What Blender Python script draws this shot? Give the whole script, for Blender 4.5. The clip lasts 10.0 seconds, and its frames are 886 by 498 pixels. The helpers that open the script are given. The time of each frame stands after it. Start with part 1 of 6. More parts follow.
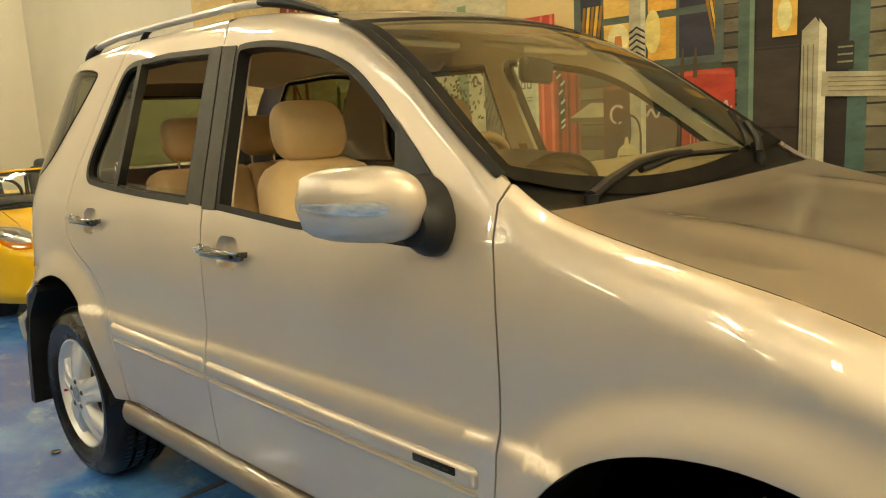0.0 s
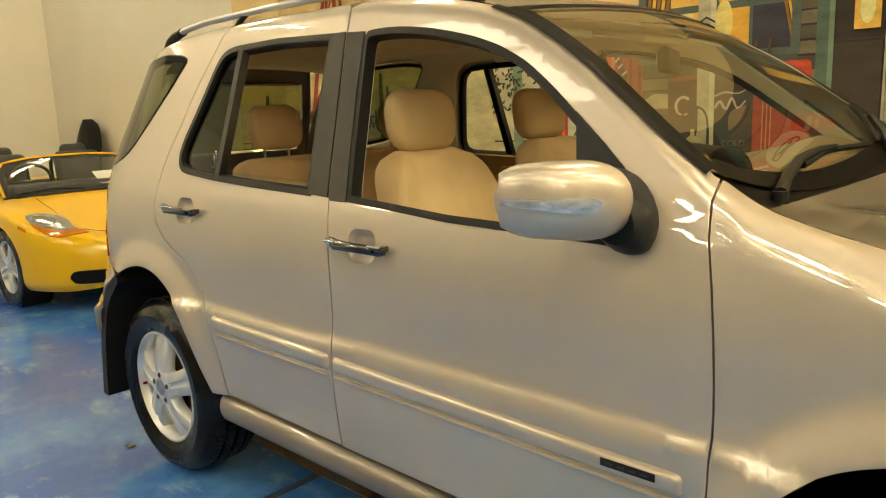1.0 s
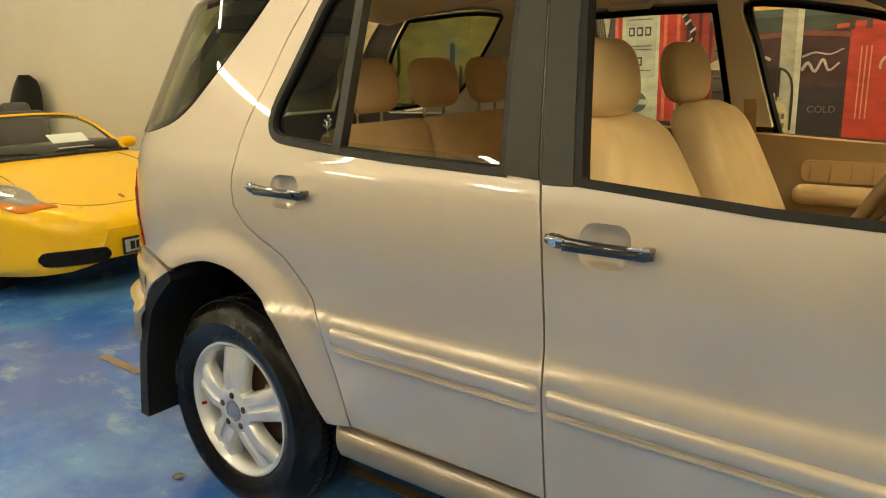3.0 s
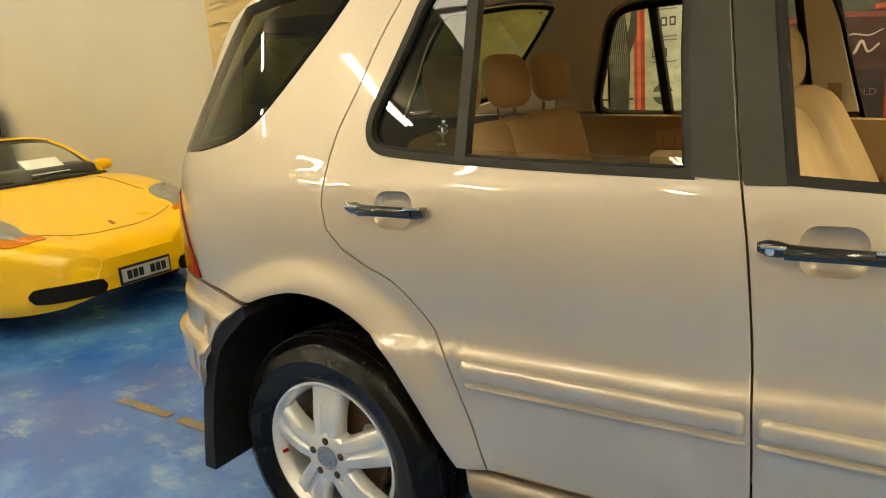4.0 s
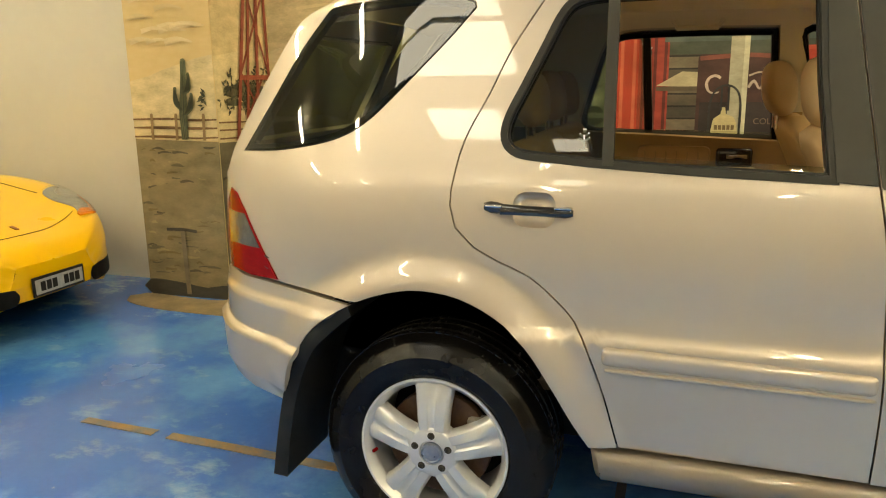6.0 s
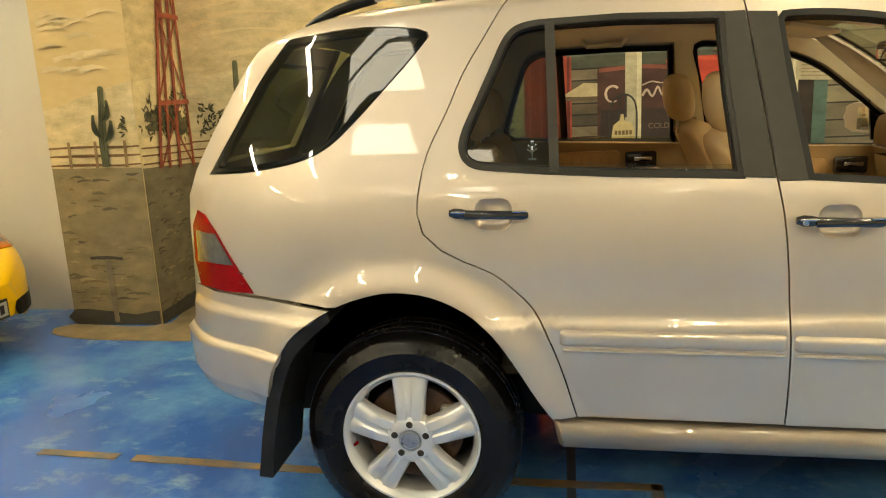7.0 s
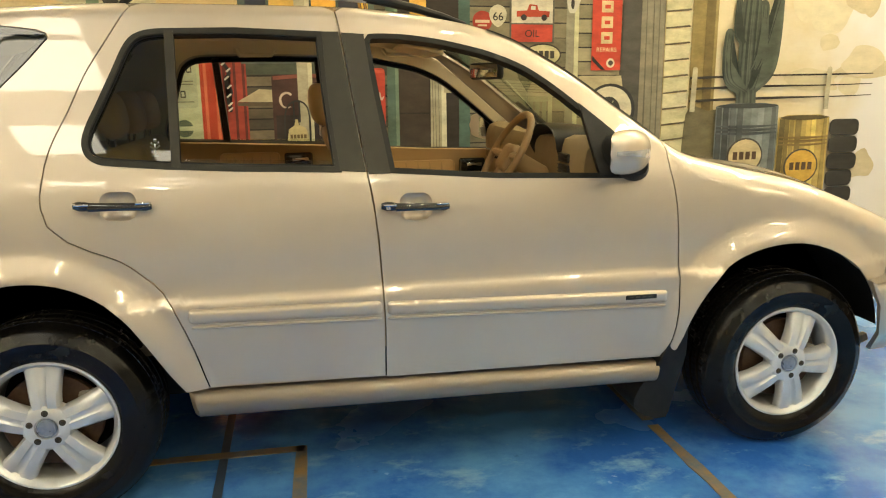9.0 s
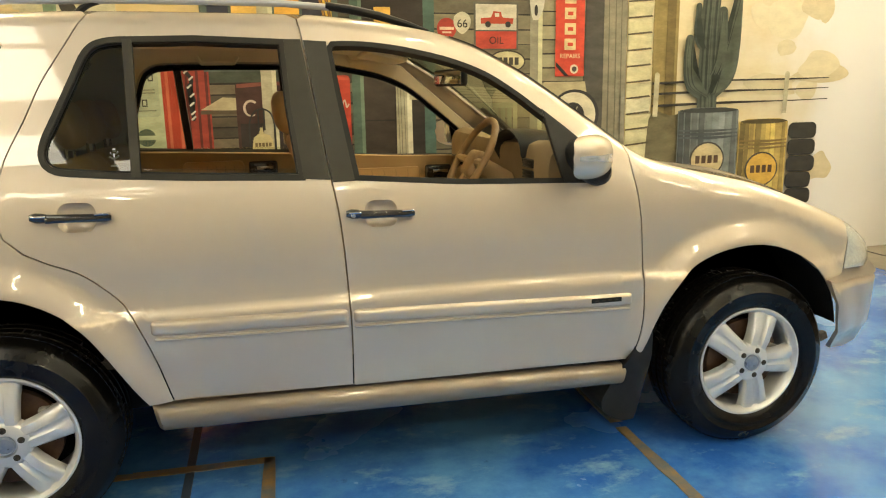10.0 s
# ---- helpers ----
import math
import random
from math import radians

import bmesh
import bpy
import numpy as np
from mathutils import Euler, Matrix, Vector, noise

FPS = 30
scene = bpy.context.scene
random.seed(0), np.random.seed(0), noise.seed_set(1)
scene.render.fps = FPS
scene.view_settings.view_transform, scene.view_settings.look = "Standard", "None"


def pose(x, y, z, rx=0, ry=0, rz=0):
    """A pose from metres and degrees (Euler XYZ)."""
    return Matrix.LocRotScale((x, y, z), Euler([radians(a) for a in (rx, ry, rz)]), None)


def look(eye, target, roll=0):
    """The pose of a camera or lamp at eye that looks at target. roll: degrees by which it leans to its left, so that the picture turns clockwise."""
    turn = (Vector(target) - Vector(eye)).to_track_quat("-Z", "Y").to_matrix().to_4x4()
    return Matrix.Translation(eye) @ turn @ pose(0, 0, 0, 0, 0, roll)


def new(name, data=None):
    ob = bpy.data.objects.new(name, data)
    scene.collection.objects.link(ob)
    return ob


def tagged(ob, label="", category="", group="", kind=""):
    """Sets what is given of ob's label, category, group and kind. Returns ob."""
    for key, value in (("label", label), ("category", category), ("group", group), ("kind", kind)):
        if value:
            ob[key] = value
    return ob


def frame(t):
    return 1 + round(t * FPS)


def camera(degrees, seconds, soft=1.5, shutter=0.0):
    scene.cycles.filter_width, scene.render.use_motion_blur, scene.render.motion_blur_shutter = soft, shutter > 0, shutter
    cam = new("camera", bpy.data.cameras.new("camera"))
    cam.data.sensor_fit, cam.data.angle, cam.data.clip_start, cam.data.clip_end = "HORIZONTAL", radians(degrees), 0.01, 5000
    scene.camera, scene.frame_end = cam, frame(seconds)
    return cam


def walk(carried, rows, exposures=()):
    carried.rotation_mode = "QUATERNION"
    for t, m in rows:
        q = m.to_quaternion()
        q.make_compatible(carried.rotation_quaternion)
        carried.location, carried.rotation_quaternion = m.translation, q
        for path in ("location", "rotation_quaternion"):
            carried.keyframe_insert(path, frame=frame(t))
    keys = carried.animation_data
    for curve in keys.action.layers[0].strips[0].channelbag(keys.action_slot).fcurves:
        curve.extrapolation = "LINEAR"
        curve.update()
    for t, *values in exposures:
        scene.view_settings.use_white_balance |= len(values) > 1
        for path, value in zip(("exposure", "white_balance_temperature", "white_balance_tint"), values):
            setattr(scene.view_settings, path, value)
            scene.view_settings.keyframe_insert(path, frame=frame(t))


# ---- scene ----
cam = camera(61.5, 10.0, 1.1)
PATH = [
    (0, (3.202, -1.948, 1.412), (1.831, -0.531, 1.077), -2.9),
    (0.5, (3.041, -2.035, 1.425), (1.692, -0.594, 1.102), -1.0),
    (1, (2.852, -2.187, 1.437), (1.501, -0.759, 1.071), -2.3),
    (1.5, (2.661, -2.297, 1.43), (1.374, -0.821, 1.025), -2.4),
    (2, (2.437, -2.287, 1.452), (1.162, -0.803, 1.038), -2.6),
    (2.5, (2.187, -2.256, 1.451), (0.91, -0.774, 1.035), -2.5),
    (2.7, (2.086, -2.249, 1.44), (0.85, -0.738, 1.004), -1.6),
    (3.8, (1.514, -2.327, 1.448), (0.439, -0.72, 0.936), -4.2),
    (4, (1.41, -2.338, 1.446), (0.343, -0.711, 0.98), -4.2),
    (4.5, (1.181, -2.393, 1.446), (0.181, -0.721, 0.995), -1.7),
    (5, (1.011, -2.578, 1.452), (0.163, -0.824, 0.996), -2.4),
    (5.2, (0.945, -2.652, 1.471), (0.166, -0.87, 1.003), -1.7),
    (6.3, (0.596, -2.889, 1.46), (0.074, -1.01, 1.018), -1.6),
    (6.5, (0.565, -2.952, 1.463), (0.107, -1.06, 1.004), -2.4),
    (7, (0.517, -3.104, 1.498), (0.189, -1.177, 1.075), -2.7),
    (7.5, (0.564, -3.213, 1.524), (0.359, -1.268, 1.106), -1.8),
    (7.7, (0.599, -3.225, 1.524), (0.46, -1.272, 1.113), -2.6),
    (8, (0.668, -3.299, 1.515), (0.634, -1.341, 1.109), -1.8),
    (8.5, (0.796, -3.387, 1.507), (0.966, -1.436, 1.1), -1.1),
    (9, (0.884, -3.447, 1.486), (1.255, -1.528, 1.061), -0.6),
    (9.5, (0.907, -3.439, 1.485), (1.403, -1.546, 1.075), -0.3),
    (10, (0.898, -3.449, 1.486), (1.349, -1.544, 1.077), -1.0),
]
walk(cam, [(t, look(eye, target, roll)) for t, eye, target, roll in PATH],
     [(0, .08, 7250, 10), (2.5, .20, 7150, 10), (5, .36, 7050, 10), (7, .44, 6950, 10), (8.5, .38, 6850, 10), (10, .40, 6700, 10)])

# ---------- world, light, exposure ----------
world = bpy.data.worlds.new("world")
scene.world = world
world.use_nodes = True
world.node_tree.nodes["Background"].inputs[0].default_value = (0.9, 0.85, 0.75, 1)
world.node_tree.nodes["Background"].inputs[1].default_value = 0.05
LIGHT = (1.0, 0.885, 0.58)
TUBE_STRENGTH, PANEL_STRENGTH = 84.0, 6.5


# ---------- materials ----------
def rgb(h):
    """A linear colour from three sRGB values of 0 to 255."""
    return tuple(((c / 255) / 12.92 if c <= 10 else ((c / 255 + 0.055) / 1.055) ** 2.4) for c in h)


def mat(name, colour, rough=0.5, metal=0.0, other=None, scale=6.0, mix=0.25, grain=60.0, bump=0.05, coat=0.0, spec=0.5,
        rvar=0.1, stretch=(1, 1, 1), sheen=0.0):
    """A surface with a base colour that drifts at two scales, grain in the relief and uneven gloss."""
    m = bpy.data.materials.new(name)
    m.use_nodes = True
    nt = m.node_tree
    n, l = nt.nodes, nt.links
    b = n["Principled BSDF"]
    other = other or tuple(c * 0.7 for c in colour)
    co = n.new("ShaderNodeTexCoord")
    mp = n.new("ShaderNodeMapping")
    mp.inputs["Scale"].default_value = stretch
    l.new(co.outputs["Object"], mp.inputs[0])
    n1 = n.new("ShaderNodeTexNoise")
    n1.inputs["Scale"].default_value = scale
    n1.inputs["Detail"].default_value = 5
    n2 = n.new("ShaderNodeTexNoise")
    n2.inputs["Scale"].default_value = grain
    n2.inputs["Detail"].default_value = 3
    l.new(mp.outputs[0], n1.inputs[0])
    l.new(mp.outputs[0], n2.inputs[0])
    ad = n.new("ShaderNodeMath")
    ad.operation = "MULTIPLY_ADD"
    ad.inputs[1].default_value = 0.35
    l.new(n2.outputs[0], ad.inputs[0])
    l.new(n1.outputs[0], ad.inputs[2])
    rm = n.new("ShaderNodeMapRange")
    rm.inputs[1].default_value, rm.inputs[2].default_value = 0.4, 0.95
    rm.inputs[3].default_value, rm.inputs[4].default_value = 0.0, min(1.0, mix * 2)
    l.new(ad.outputs[0], rm.inputs[0])
    mx = n.new("ShaderNodeMix")
    mx.data_type = "RGBA"
    mx.inputs[6].default_value, mx.inputs[7].default_value = (*colour, 1), (*other, 1)
    l.new(rm.outputs[0], mx.inputs[0])
    l.new(mx.outputs[2], b.inputs["Base Color"])
    rr = n.new("ShaderNodeMapRange")
    rr.inputs[1].default_value, rr.inputs[2].default_value = 0.3, 0.7
    rr.inputs[3].default_value, rr.inputs[4].default_value = max(0.02, rough - rvar * rough), min(1, rough + rvar * rough)
    l.new(n1.outputs[0], rr.inputs[0])
    l.new(rr.outputs[0], b.inputs["Roughness"])
    b.inputs["Metallic"].default_value = metal
    b.inputs["Specular IOR Level"].default_value = spec
    b.inputs["Coat Weight"].default_value = coat
    b.inputs["Coat Roughness"].default_value = 0.02
    b.inputs["Coat IOR"].default_value = 1.62
    b.inputs["Sheen Weight"].default_value = sheen
    if bump:
        bp = n.new("ShaderNodeBump")
        bp.inputs["Strength"].default_value = bump
        bp.inputs["Distance"].default_value = 0.01
        l.new(n2.outputs[0], bp.inputs["Height"])
        l.new(bp.outputs[0], b.inputs["Normal"])
    return m


def glow(name, colour, strength):
    m = bpy.data.materials.new(name)
    m.use_nodes = True
    b = m.node_tree.nodes["Principled BSDF"]
    b.inputs["Base Color"].default_value = (0.9, 0.9, 0.9, 1)
    b.inputs["Emission Color"].default_value = (*colour, 1)
    b.inputs["Emission Strength"].default_value = strength
    return m


def glass(name, tint, rough=0.0, least=0.06):
    m = bpy.data.materials.new(name)
    m.use_nodes = True
    nt = m.node_tree
    n, l = nt.nodes, nt.links
    n.remove(n["Principled BSDF"])
    t = n.new("ShaderNodeBsdfTransparent")
    t.inputs[0].default_value = (*tint, 1)
    g = n.new("ShaderNodeBsdfGlossy")
    g.inputs["Roughness"].default_value = rough
    f = n.new("ShaderNodeLayerWeight")
    f.inputs[0].default_value = 0.5
    p = n.new("ShaderNodeMath")
    p.operation = "POWER"
    p.inputs[1].default_value = 5.0
    l.new(f.outputs["Facing"], p.inputs[0])
    a = n.new("ShaderNodeMath")
    a.operation = "MULTIPLY_ADD"
    a.inputs[1].default_value, a.inputs[2].default_value = 0.9, least
    l.new(p.outputs[0], a.inputs[0])
    s = n.new("ShaderNodeMixShader")
    l.new(a.outputs[0], s.inputs[0])
    l.new(t.outputs[0], s.inputs[1])
    l.new(g.outputs[0], s.inputs[2])
    l.new(s.outputs[0], n["Material Output"].inputs[0])
    return m


PAINT = mat("champagne_metallic_paint", (0.56, 0.478, 0.385), 0.42, 0.55, (0.53, 0.45, 0.355), 2.0, 0.3, 900, 0.012, coat=1.0, rvar=0.05)
BLACKPL = mat("black_plastic", (0.008, 0.008, 0.008), 0.4, 0, (0.02, 0.02, 0.02), 20, 0.4, 300, 0.08, spec=0.22)
RUBBER = mat("window_rubber", (0.009, 0.009, 0.008), 0.5, 0, (0.014, 0.013, 0.012), 15, 0.4, 200, 0.06, spec=0.22)
GREYPL = mat("grey_pillar_plastic", (0.044, 0.041, 0.032), 0.5, 0, (0.038, 0.035, 0.028), 25, 0.4, 400, 0.06, spec=0.22)
SEALGREY = mat("seal_grey", (0.020, 0.019, 0.015), 0.5, 0, (0.038, 0.036, 0.03), 15, 0.4, 200, 0.06, spec=0.22)
TYRE = mat("tyre_rubber", (0.003, 0.003, 0.003), 0.24, 0, (0.006, 0.005, 0.004), 9, 0.3, 150, 0.05, rvar=0.3, spec=0.22)
ALLOY = mat("silver_alloy", (0.66, 0.66, 0.66), 0.36, 0.45, (0.56, 0.56, 0.57), 10, 0.3, 200, 0.03, coat=0.5)
CHROME = mat("chrome", (0.78, 0.77, 0.75), 0.08, 1.0, (0.7, 0.69, 0.66), 10, 0.3, 50, 0.0)
STEEL = mat("brake_steel", (0.13, 0.075, 0.04), 0.5, 0.5, (0.06, 0.025, 0.012), 14, 0.6, 90, 0.1)
CALIPER = mat("caliper_metal", (0.4, 0.38, 0.34), 0.5, 0.5, (0.2, 0.17, 0.14), 20, 0.5, 90, 0.1)
DARK = mat("underbody_black", (0.008, 0.008, 0.008), 0.85, 0, (0.014, 0.013, 0.012), 10, 0.4, 60, 0.1, spec=0.22)
LEATHER = mat("tan_leather", (0.74, 0.54, 0.29), 0.48, 0, (0.66, 0.46, 0.23), 9, 0.5, 260, 0.18)
LEATHER2 = mat("brown_leather", (0.64, 0.43, 0.215), 0.5, 0, (0.56, 0.37, 0.18), 9, 0.5, 260, 0.18)
LINING = mat("beige_headlining", (0.80, 0.71, 0.53), 0.9, 0, (0.72, 0.63, 0.45), 8, 0.3, 400, 0.1, sheen=0.2)
TRIMTAN = mat("tan_trim_plastic", (0.48, 0.33, 0.16), 0.55, 0, (0.40, 0.27, 0.13), 8, 0.3, 300, 0.08)
DASHTAN = mat("tan_dash_plastic", (0.25, 0.175, 0.088), 0.6, 0, (0.20, 0.14, 0.07), 8, 0.3, 300, 0.08)
WHEELTAN = mat("tan_wheel_leather", (0.28, 0.175, 0.08), 0.45, 0, (0.22, 0.135, 0.06), 9, 0.5, 260, 0.15)
TREAD = mat("tread_rubber", (0.010, 0.0095, 0.009), 0.2, 0, (0.02, 0.018, 0.016), 12, 0.4, 120, 0.1, rvar=0.3, spec=0.5)
CARPET = mat("dark_carpet", (0.05, 0.035, 0.02), 0.95, 0, None, 20, 0.4, 300, 0.3)
WOODTRIM = mat("walnut_trim", (0.10, 0.04, 0.015), 0.15, 0, (0.05, 0.02, 0.01), 14, 0.6, 60, 0.0, coat=1, stretch=(1, 8, 8))
CLEARGLASS = glass("clear_glass", (0.90, 0.93, 0.88))
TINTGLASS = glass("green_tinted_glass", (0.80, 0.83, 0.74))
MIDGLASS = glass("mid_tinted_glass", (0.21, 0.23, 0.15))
SCREENGLASS = glass("windscreen_glass", (0.80, 0.86, 0.74), 0.0, 0.11)
DARKGLASS = glass("dark_tinted_glass", (0.22, 0.245, 0.125))
LAMPGLASS = glass("lamp_glass", (0.93, 0.95, 0.95), 0.02)
RED = mat("red_lens", (0.27, 0.002, 0.003), 0.12, 0, (0.19, 0.001, 0.002), 30, 0.4, 180, 0.03, coat=0.0, spec=0.08, stretch=(1, 1, 6))
SMOKE = mat("smoked_lens", (0.13, 0.125, 0.11), 0.12, 0.2, (0.07, 0.065, 0.06), 30, 0.5, 120, 0.08, coat=0.3, spec=0.3)
AMBER = mat("amber_lens", (0.66, 0.19, 0.001), 0.12, 0, (0.55, 0.14, 0.001), 40, 0.4, 200, 0.05, coat=0.2, spec=0.25)
REFLECTOR = mat("lamp_reflector", (0.78, 0.78, 0.76), 0.25, 0.35, (0.55, 0.55, 0.54), 60, 0.6, 150, 0.1)
# The lens colour is mottled bright and dark to paint in its sparkle.
LENSCLR = mat("indicator_lens", (0.80, 0.81, 0.82), 0.12, 0.55, (0.34, 0.35, 0.36), 46, 0.55, 90, 0.12, coat=1, stretch=(.5, 1, 2))
YELLOW = mat("yellow_paint", (0.80, 0.46, 0.001), 0.3, 0.0, (0.77, 0.44, 0.001), 2, 0.1, 600, 0.0, coat=0.45, spec=0.3)
DARKCHROME = mat("dark_chrome", (0.13, 0.12, 0.11), 0.1, 1.0, (0.09, 0.085, 0.08), 12, 0.3, 50, 0.0, coat=0.6)
GLOSSBLACK = mat("gloss_black", (0.006, 0.006, 0.006), 0.12, 0, (0.01, 0.01, 0.01), 10, 0.3, 60, 0, coat=1.0)
PAPER = mat("white_paper", (0.82, 0.82, 0.82), 0.7, 0, (0.75, 0.75, 0.75), 10, 0.3, 80, 0.02)
SEATBLK = mat("black_leather", (0.02, 0.02, 0.021), 0.5, 0, (0.03, 0.03, 0.03), 10, 0.4, 200, 0.1)


# ---------- mesh helpers ----------
def bm_new():
    return bmesh.new()


def finish(name, bm, material, parent=None, label="", smooth=True, sharp=40):
    """Link a bmesh as one mesh object."""
    me = bpy.data.meshes.new(name)
    bm.normal_update()
    if smooth:
        lim = radians(sharp)
        for f in bm.faces:
            f.smooth = True
        for e in bm.edges:
            if len(e.link_faces) == 2 and e.calc_face_angle(0) > lim:
                e.smooth = False
    bm.to_mesh(me)
    bm.free()
    if material:
        me.materials.append(material)
    ob = new(name, me)
    if parent:
        ob.parent = parent
    if label:
        ob["label"] = label
    return ob


def part(name, bm, material, parent, label="", smooth=True, sharp=40):
    return finish(name, bm, material, parent, label, smooth, sharp)


def thing(name, label, category, at=(0, 0, 0), rz=0, group="", kind=""):
    ob = new(name)
    ob.empty_display_size = 0.1
    ob.matrix_basis = pose(*at, 0, 0, rz)
    return tagged(ob, label, category, group, kind)


def add_box(bm, c, s, bevel=0.0, seg=2, m=None):
    """A box of centre c and size s with rounded edges."""
    r = bmesh.ops.create_cube(bm, size=1.0)
    vs = r["verts"]
    for v in vs:
        v.co = Vector((v.co.x * s[0], v.co.y * s[1], v.co.z * s[2]))
    if bevel:
        es = list({e for v in vs for e in v.link_edges})
        rb = bmesh.ops.bevel(bm, geom=es, offset=min(bevel, 0.49 * min(s)), segments=seg, affect="EDGES", profile=0.5)
        vs = list({v for f in rb["faces"] for v in f.verts} | {v for v in vs if v.is_valid})
    for v in vs:
        v.co = (m @ v.co if m else v.co) + Vector(c)
    return vs


def box(name, c, s, material, parent=None, bevel=0.0, label="", m=None, seg=2):
    bm = bm_new()
    add_box(bm, c, s, bevel, seg, m)
    return finish(name, bm, material, parent, label)


def add_cyl(bm, a, b, r0, r1=None, seg=16, caps=True):
    """A tapered rod from a to b."""
    a, b = Vector(a), Vector(b)
    r1 = r0 if r1 is None else r1
    q = (b - a).to_track_quat("Z", "Y")
    rings = []
    for p, r in ((a, r0), (b, r1)):
        rings.append([bm.verts.new(p + q @ Vector((r * math.cos(i * math.tau / seg), r * math.sin(i * math.tau / seg), 0))) for i in range(seg)])
    for i in range(seg):
        j = (i + 1) % seg
        bm.faces.new((rings[0][i], rings[0][j], rings[1][j], rings[1][i]))
    if caps:
        bm.faces.new(rings[0][::-1])
        bm.faces.new(rings[1])


def add_tube(bm, pts, r, seg=8, closed=False, squash=1.0):
    """A round bar along points."""
    pts = [Vector(p) for p in pts]
    rings = []
    n = len(pts)
    for i, p in enumerate(pts):
        a = pts[(i - 1) % n] if closed or i else p
        c = pts[(i + 1) % n] if closed or i < n - 1 else p
        q = (c - a).to_track_quat("Z", "Y")
        rr = r[i] if isinstance(r, (list, tuple)) else r
        rings.append([bm.verts.new(p + q @ Vector((rr * math.cos(k * math.tau / seg) * squash, rr * math.sin(k * math.tau / seg), 0))) for k in range(seg)])
    for i in range(n if closed else n - 1):
        A, B = rings[i], rings[(i + 1) % n]
        for k in range(seg):
            j = (k + 1) % seg
            bm.faces.new((A[k], A[j], B[j], B[k]))
    if not closed:
        bm.faces.new(rings[0][::-1])
        bm.faces.new(rings[-1])


def add_lathe(bm, prof, axis_o, seg=48, closed=False):
    """Spin (radius, depth) pairs round the y axis through axis_o; depth runs along +y."""
    o = Vector(axis_o)
    rings = [[bm.verts.new(o + Vector((r * math.cos(k * math.tau / seg), d, r * math.sin(k * math.tau / seg)))) for k in range(seg)] for r, d in prof]
    n = len(rings)
    for i in range(n if closed else n - 1):
        A, B = rings[i], rings[(i + 1) % n]
        for k in range(seg):
            j = (k + 1) % seg
            bm.faces.new((A[k], A[j], B[j], B[k]))


def add_prism(bm, poly, f0, f1):
    """A plate: a 2D outline carried to 3D by f0 (front) and f1 (back)."""
    A = [bm.verts.new(f0(*p)) for p in poly]
    B = [bm.verts.new(f1(*p)) for p in poly]
    n = len(poly)
    bm.faces.new(A)
    bm.faces.new(B[::-1])
    for i in range(n):
        j = (i + 1) % n
        bm.faces.new((A[j], A[i], B[i], B[j]))
    bmesh.ops.recalc_face_normals(bm, faces=bm.faces)


def smooth_line(pts, step=0.03, closed=False):
    """A curve through points (Catmull-Rom), resampled."""
    n = len(pts)
    out = []
    for i in range(n if closed else n - 1):
        p1, p2 = pts[i], pts[(i + 1) % n]
        p0 = pts[i - 1] if closed or i > 0 else tuple(2 * a - b for a, b in zip(p1, p2))
        p3 = pts[(i + 2) % n] if closed or i < n - 2 else tuple(2 * a - b for a, b in zip(p2, p1))
        k = max(1, int(math.dist(p1, p2) / step))
        for s in range(k):
            t = s / k
            out.append(tuple(0.5 * (2 * b + (c - a) * t + (2 * a - 5 * b + 4 * c - d) * t * t + (3 * b - a - 3 * c + d) * t ** 3)
                             for a, b, c, d in zip(p0, p1, p2, p3)))
    if not closed:
        out.append(tuple(pts[-1]))
    return out


def inset(poly, d):
    """A closed 2D outline moved inwards by d (outwards if negative)."""
    area = sum(a[0] * b[1] - b[0] * a[1] for a, b in zip(poly, poly[1:] + poly[:1]))
    s = 1 if area > 0 else -1
    out, n = [], len(poly)
    for i in range(n):
        a, b, c = poly[i - 1], poly[i], poly[(i + 1) % n]
        e1 = Vector((b[0] - a[0], b[1] - a[1])).normalized()
        e2 = Vector((c[0] - b[0], c[1] - b[1])).normalized()
        n1, n2 = Vector((-e1.y, e1.x)) * s, Vector((-e2.y, e2.x)) * s
        m = n1 + n2
        k = d / max(0.35, m.length / 2) / max(m.length, 1e-6)
        out.append((b[0] + m.x * k, b[1] + m.y * k))
    return out


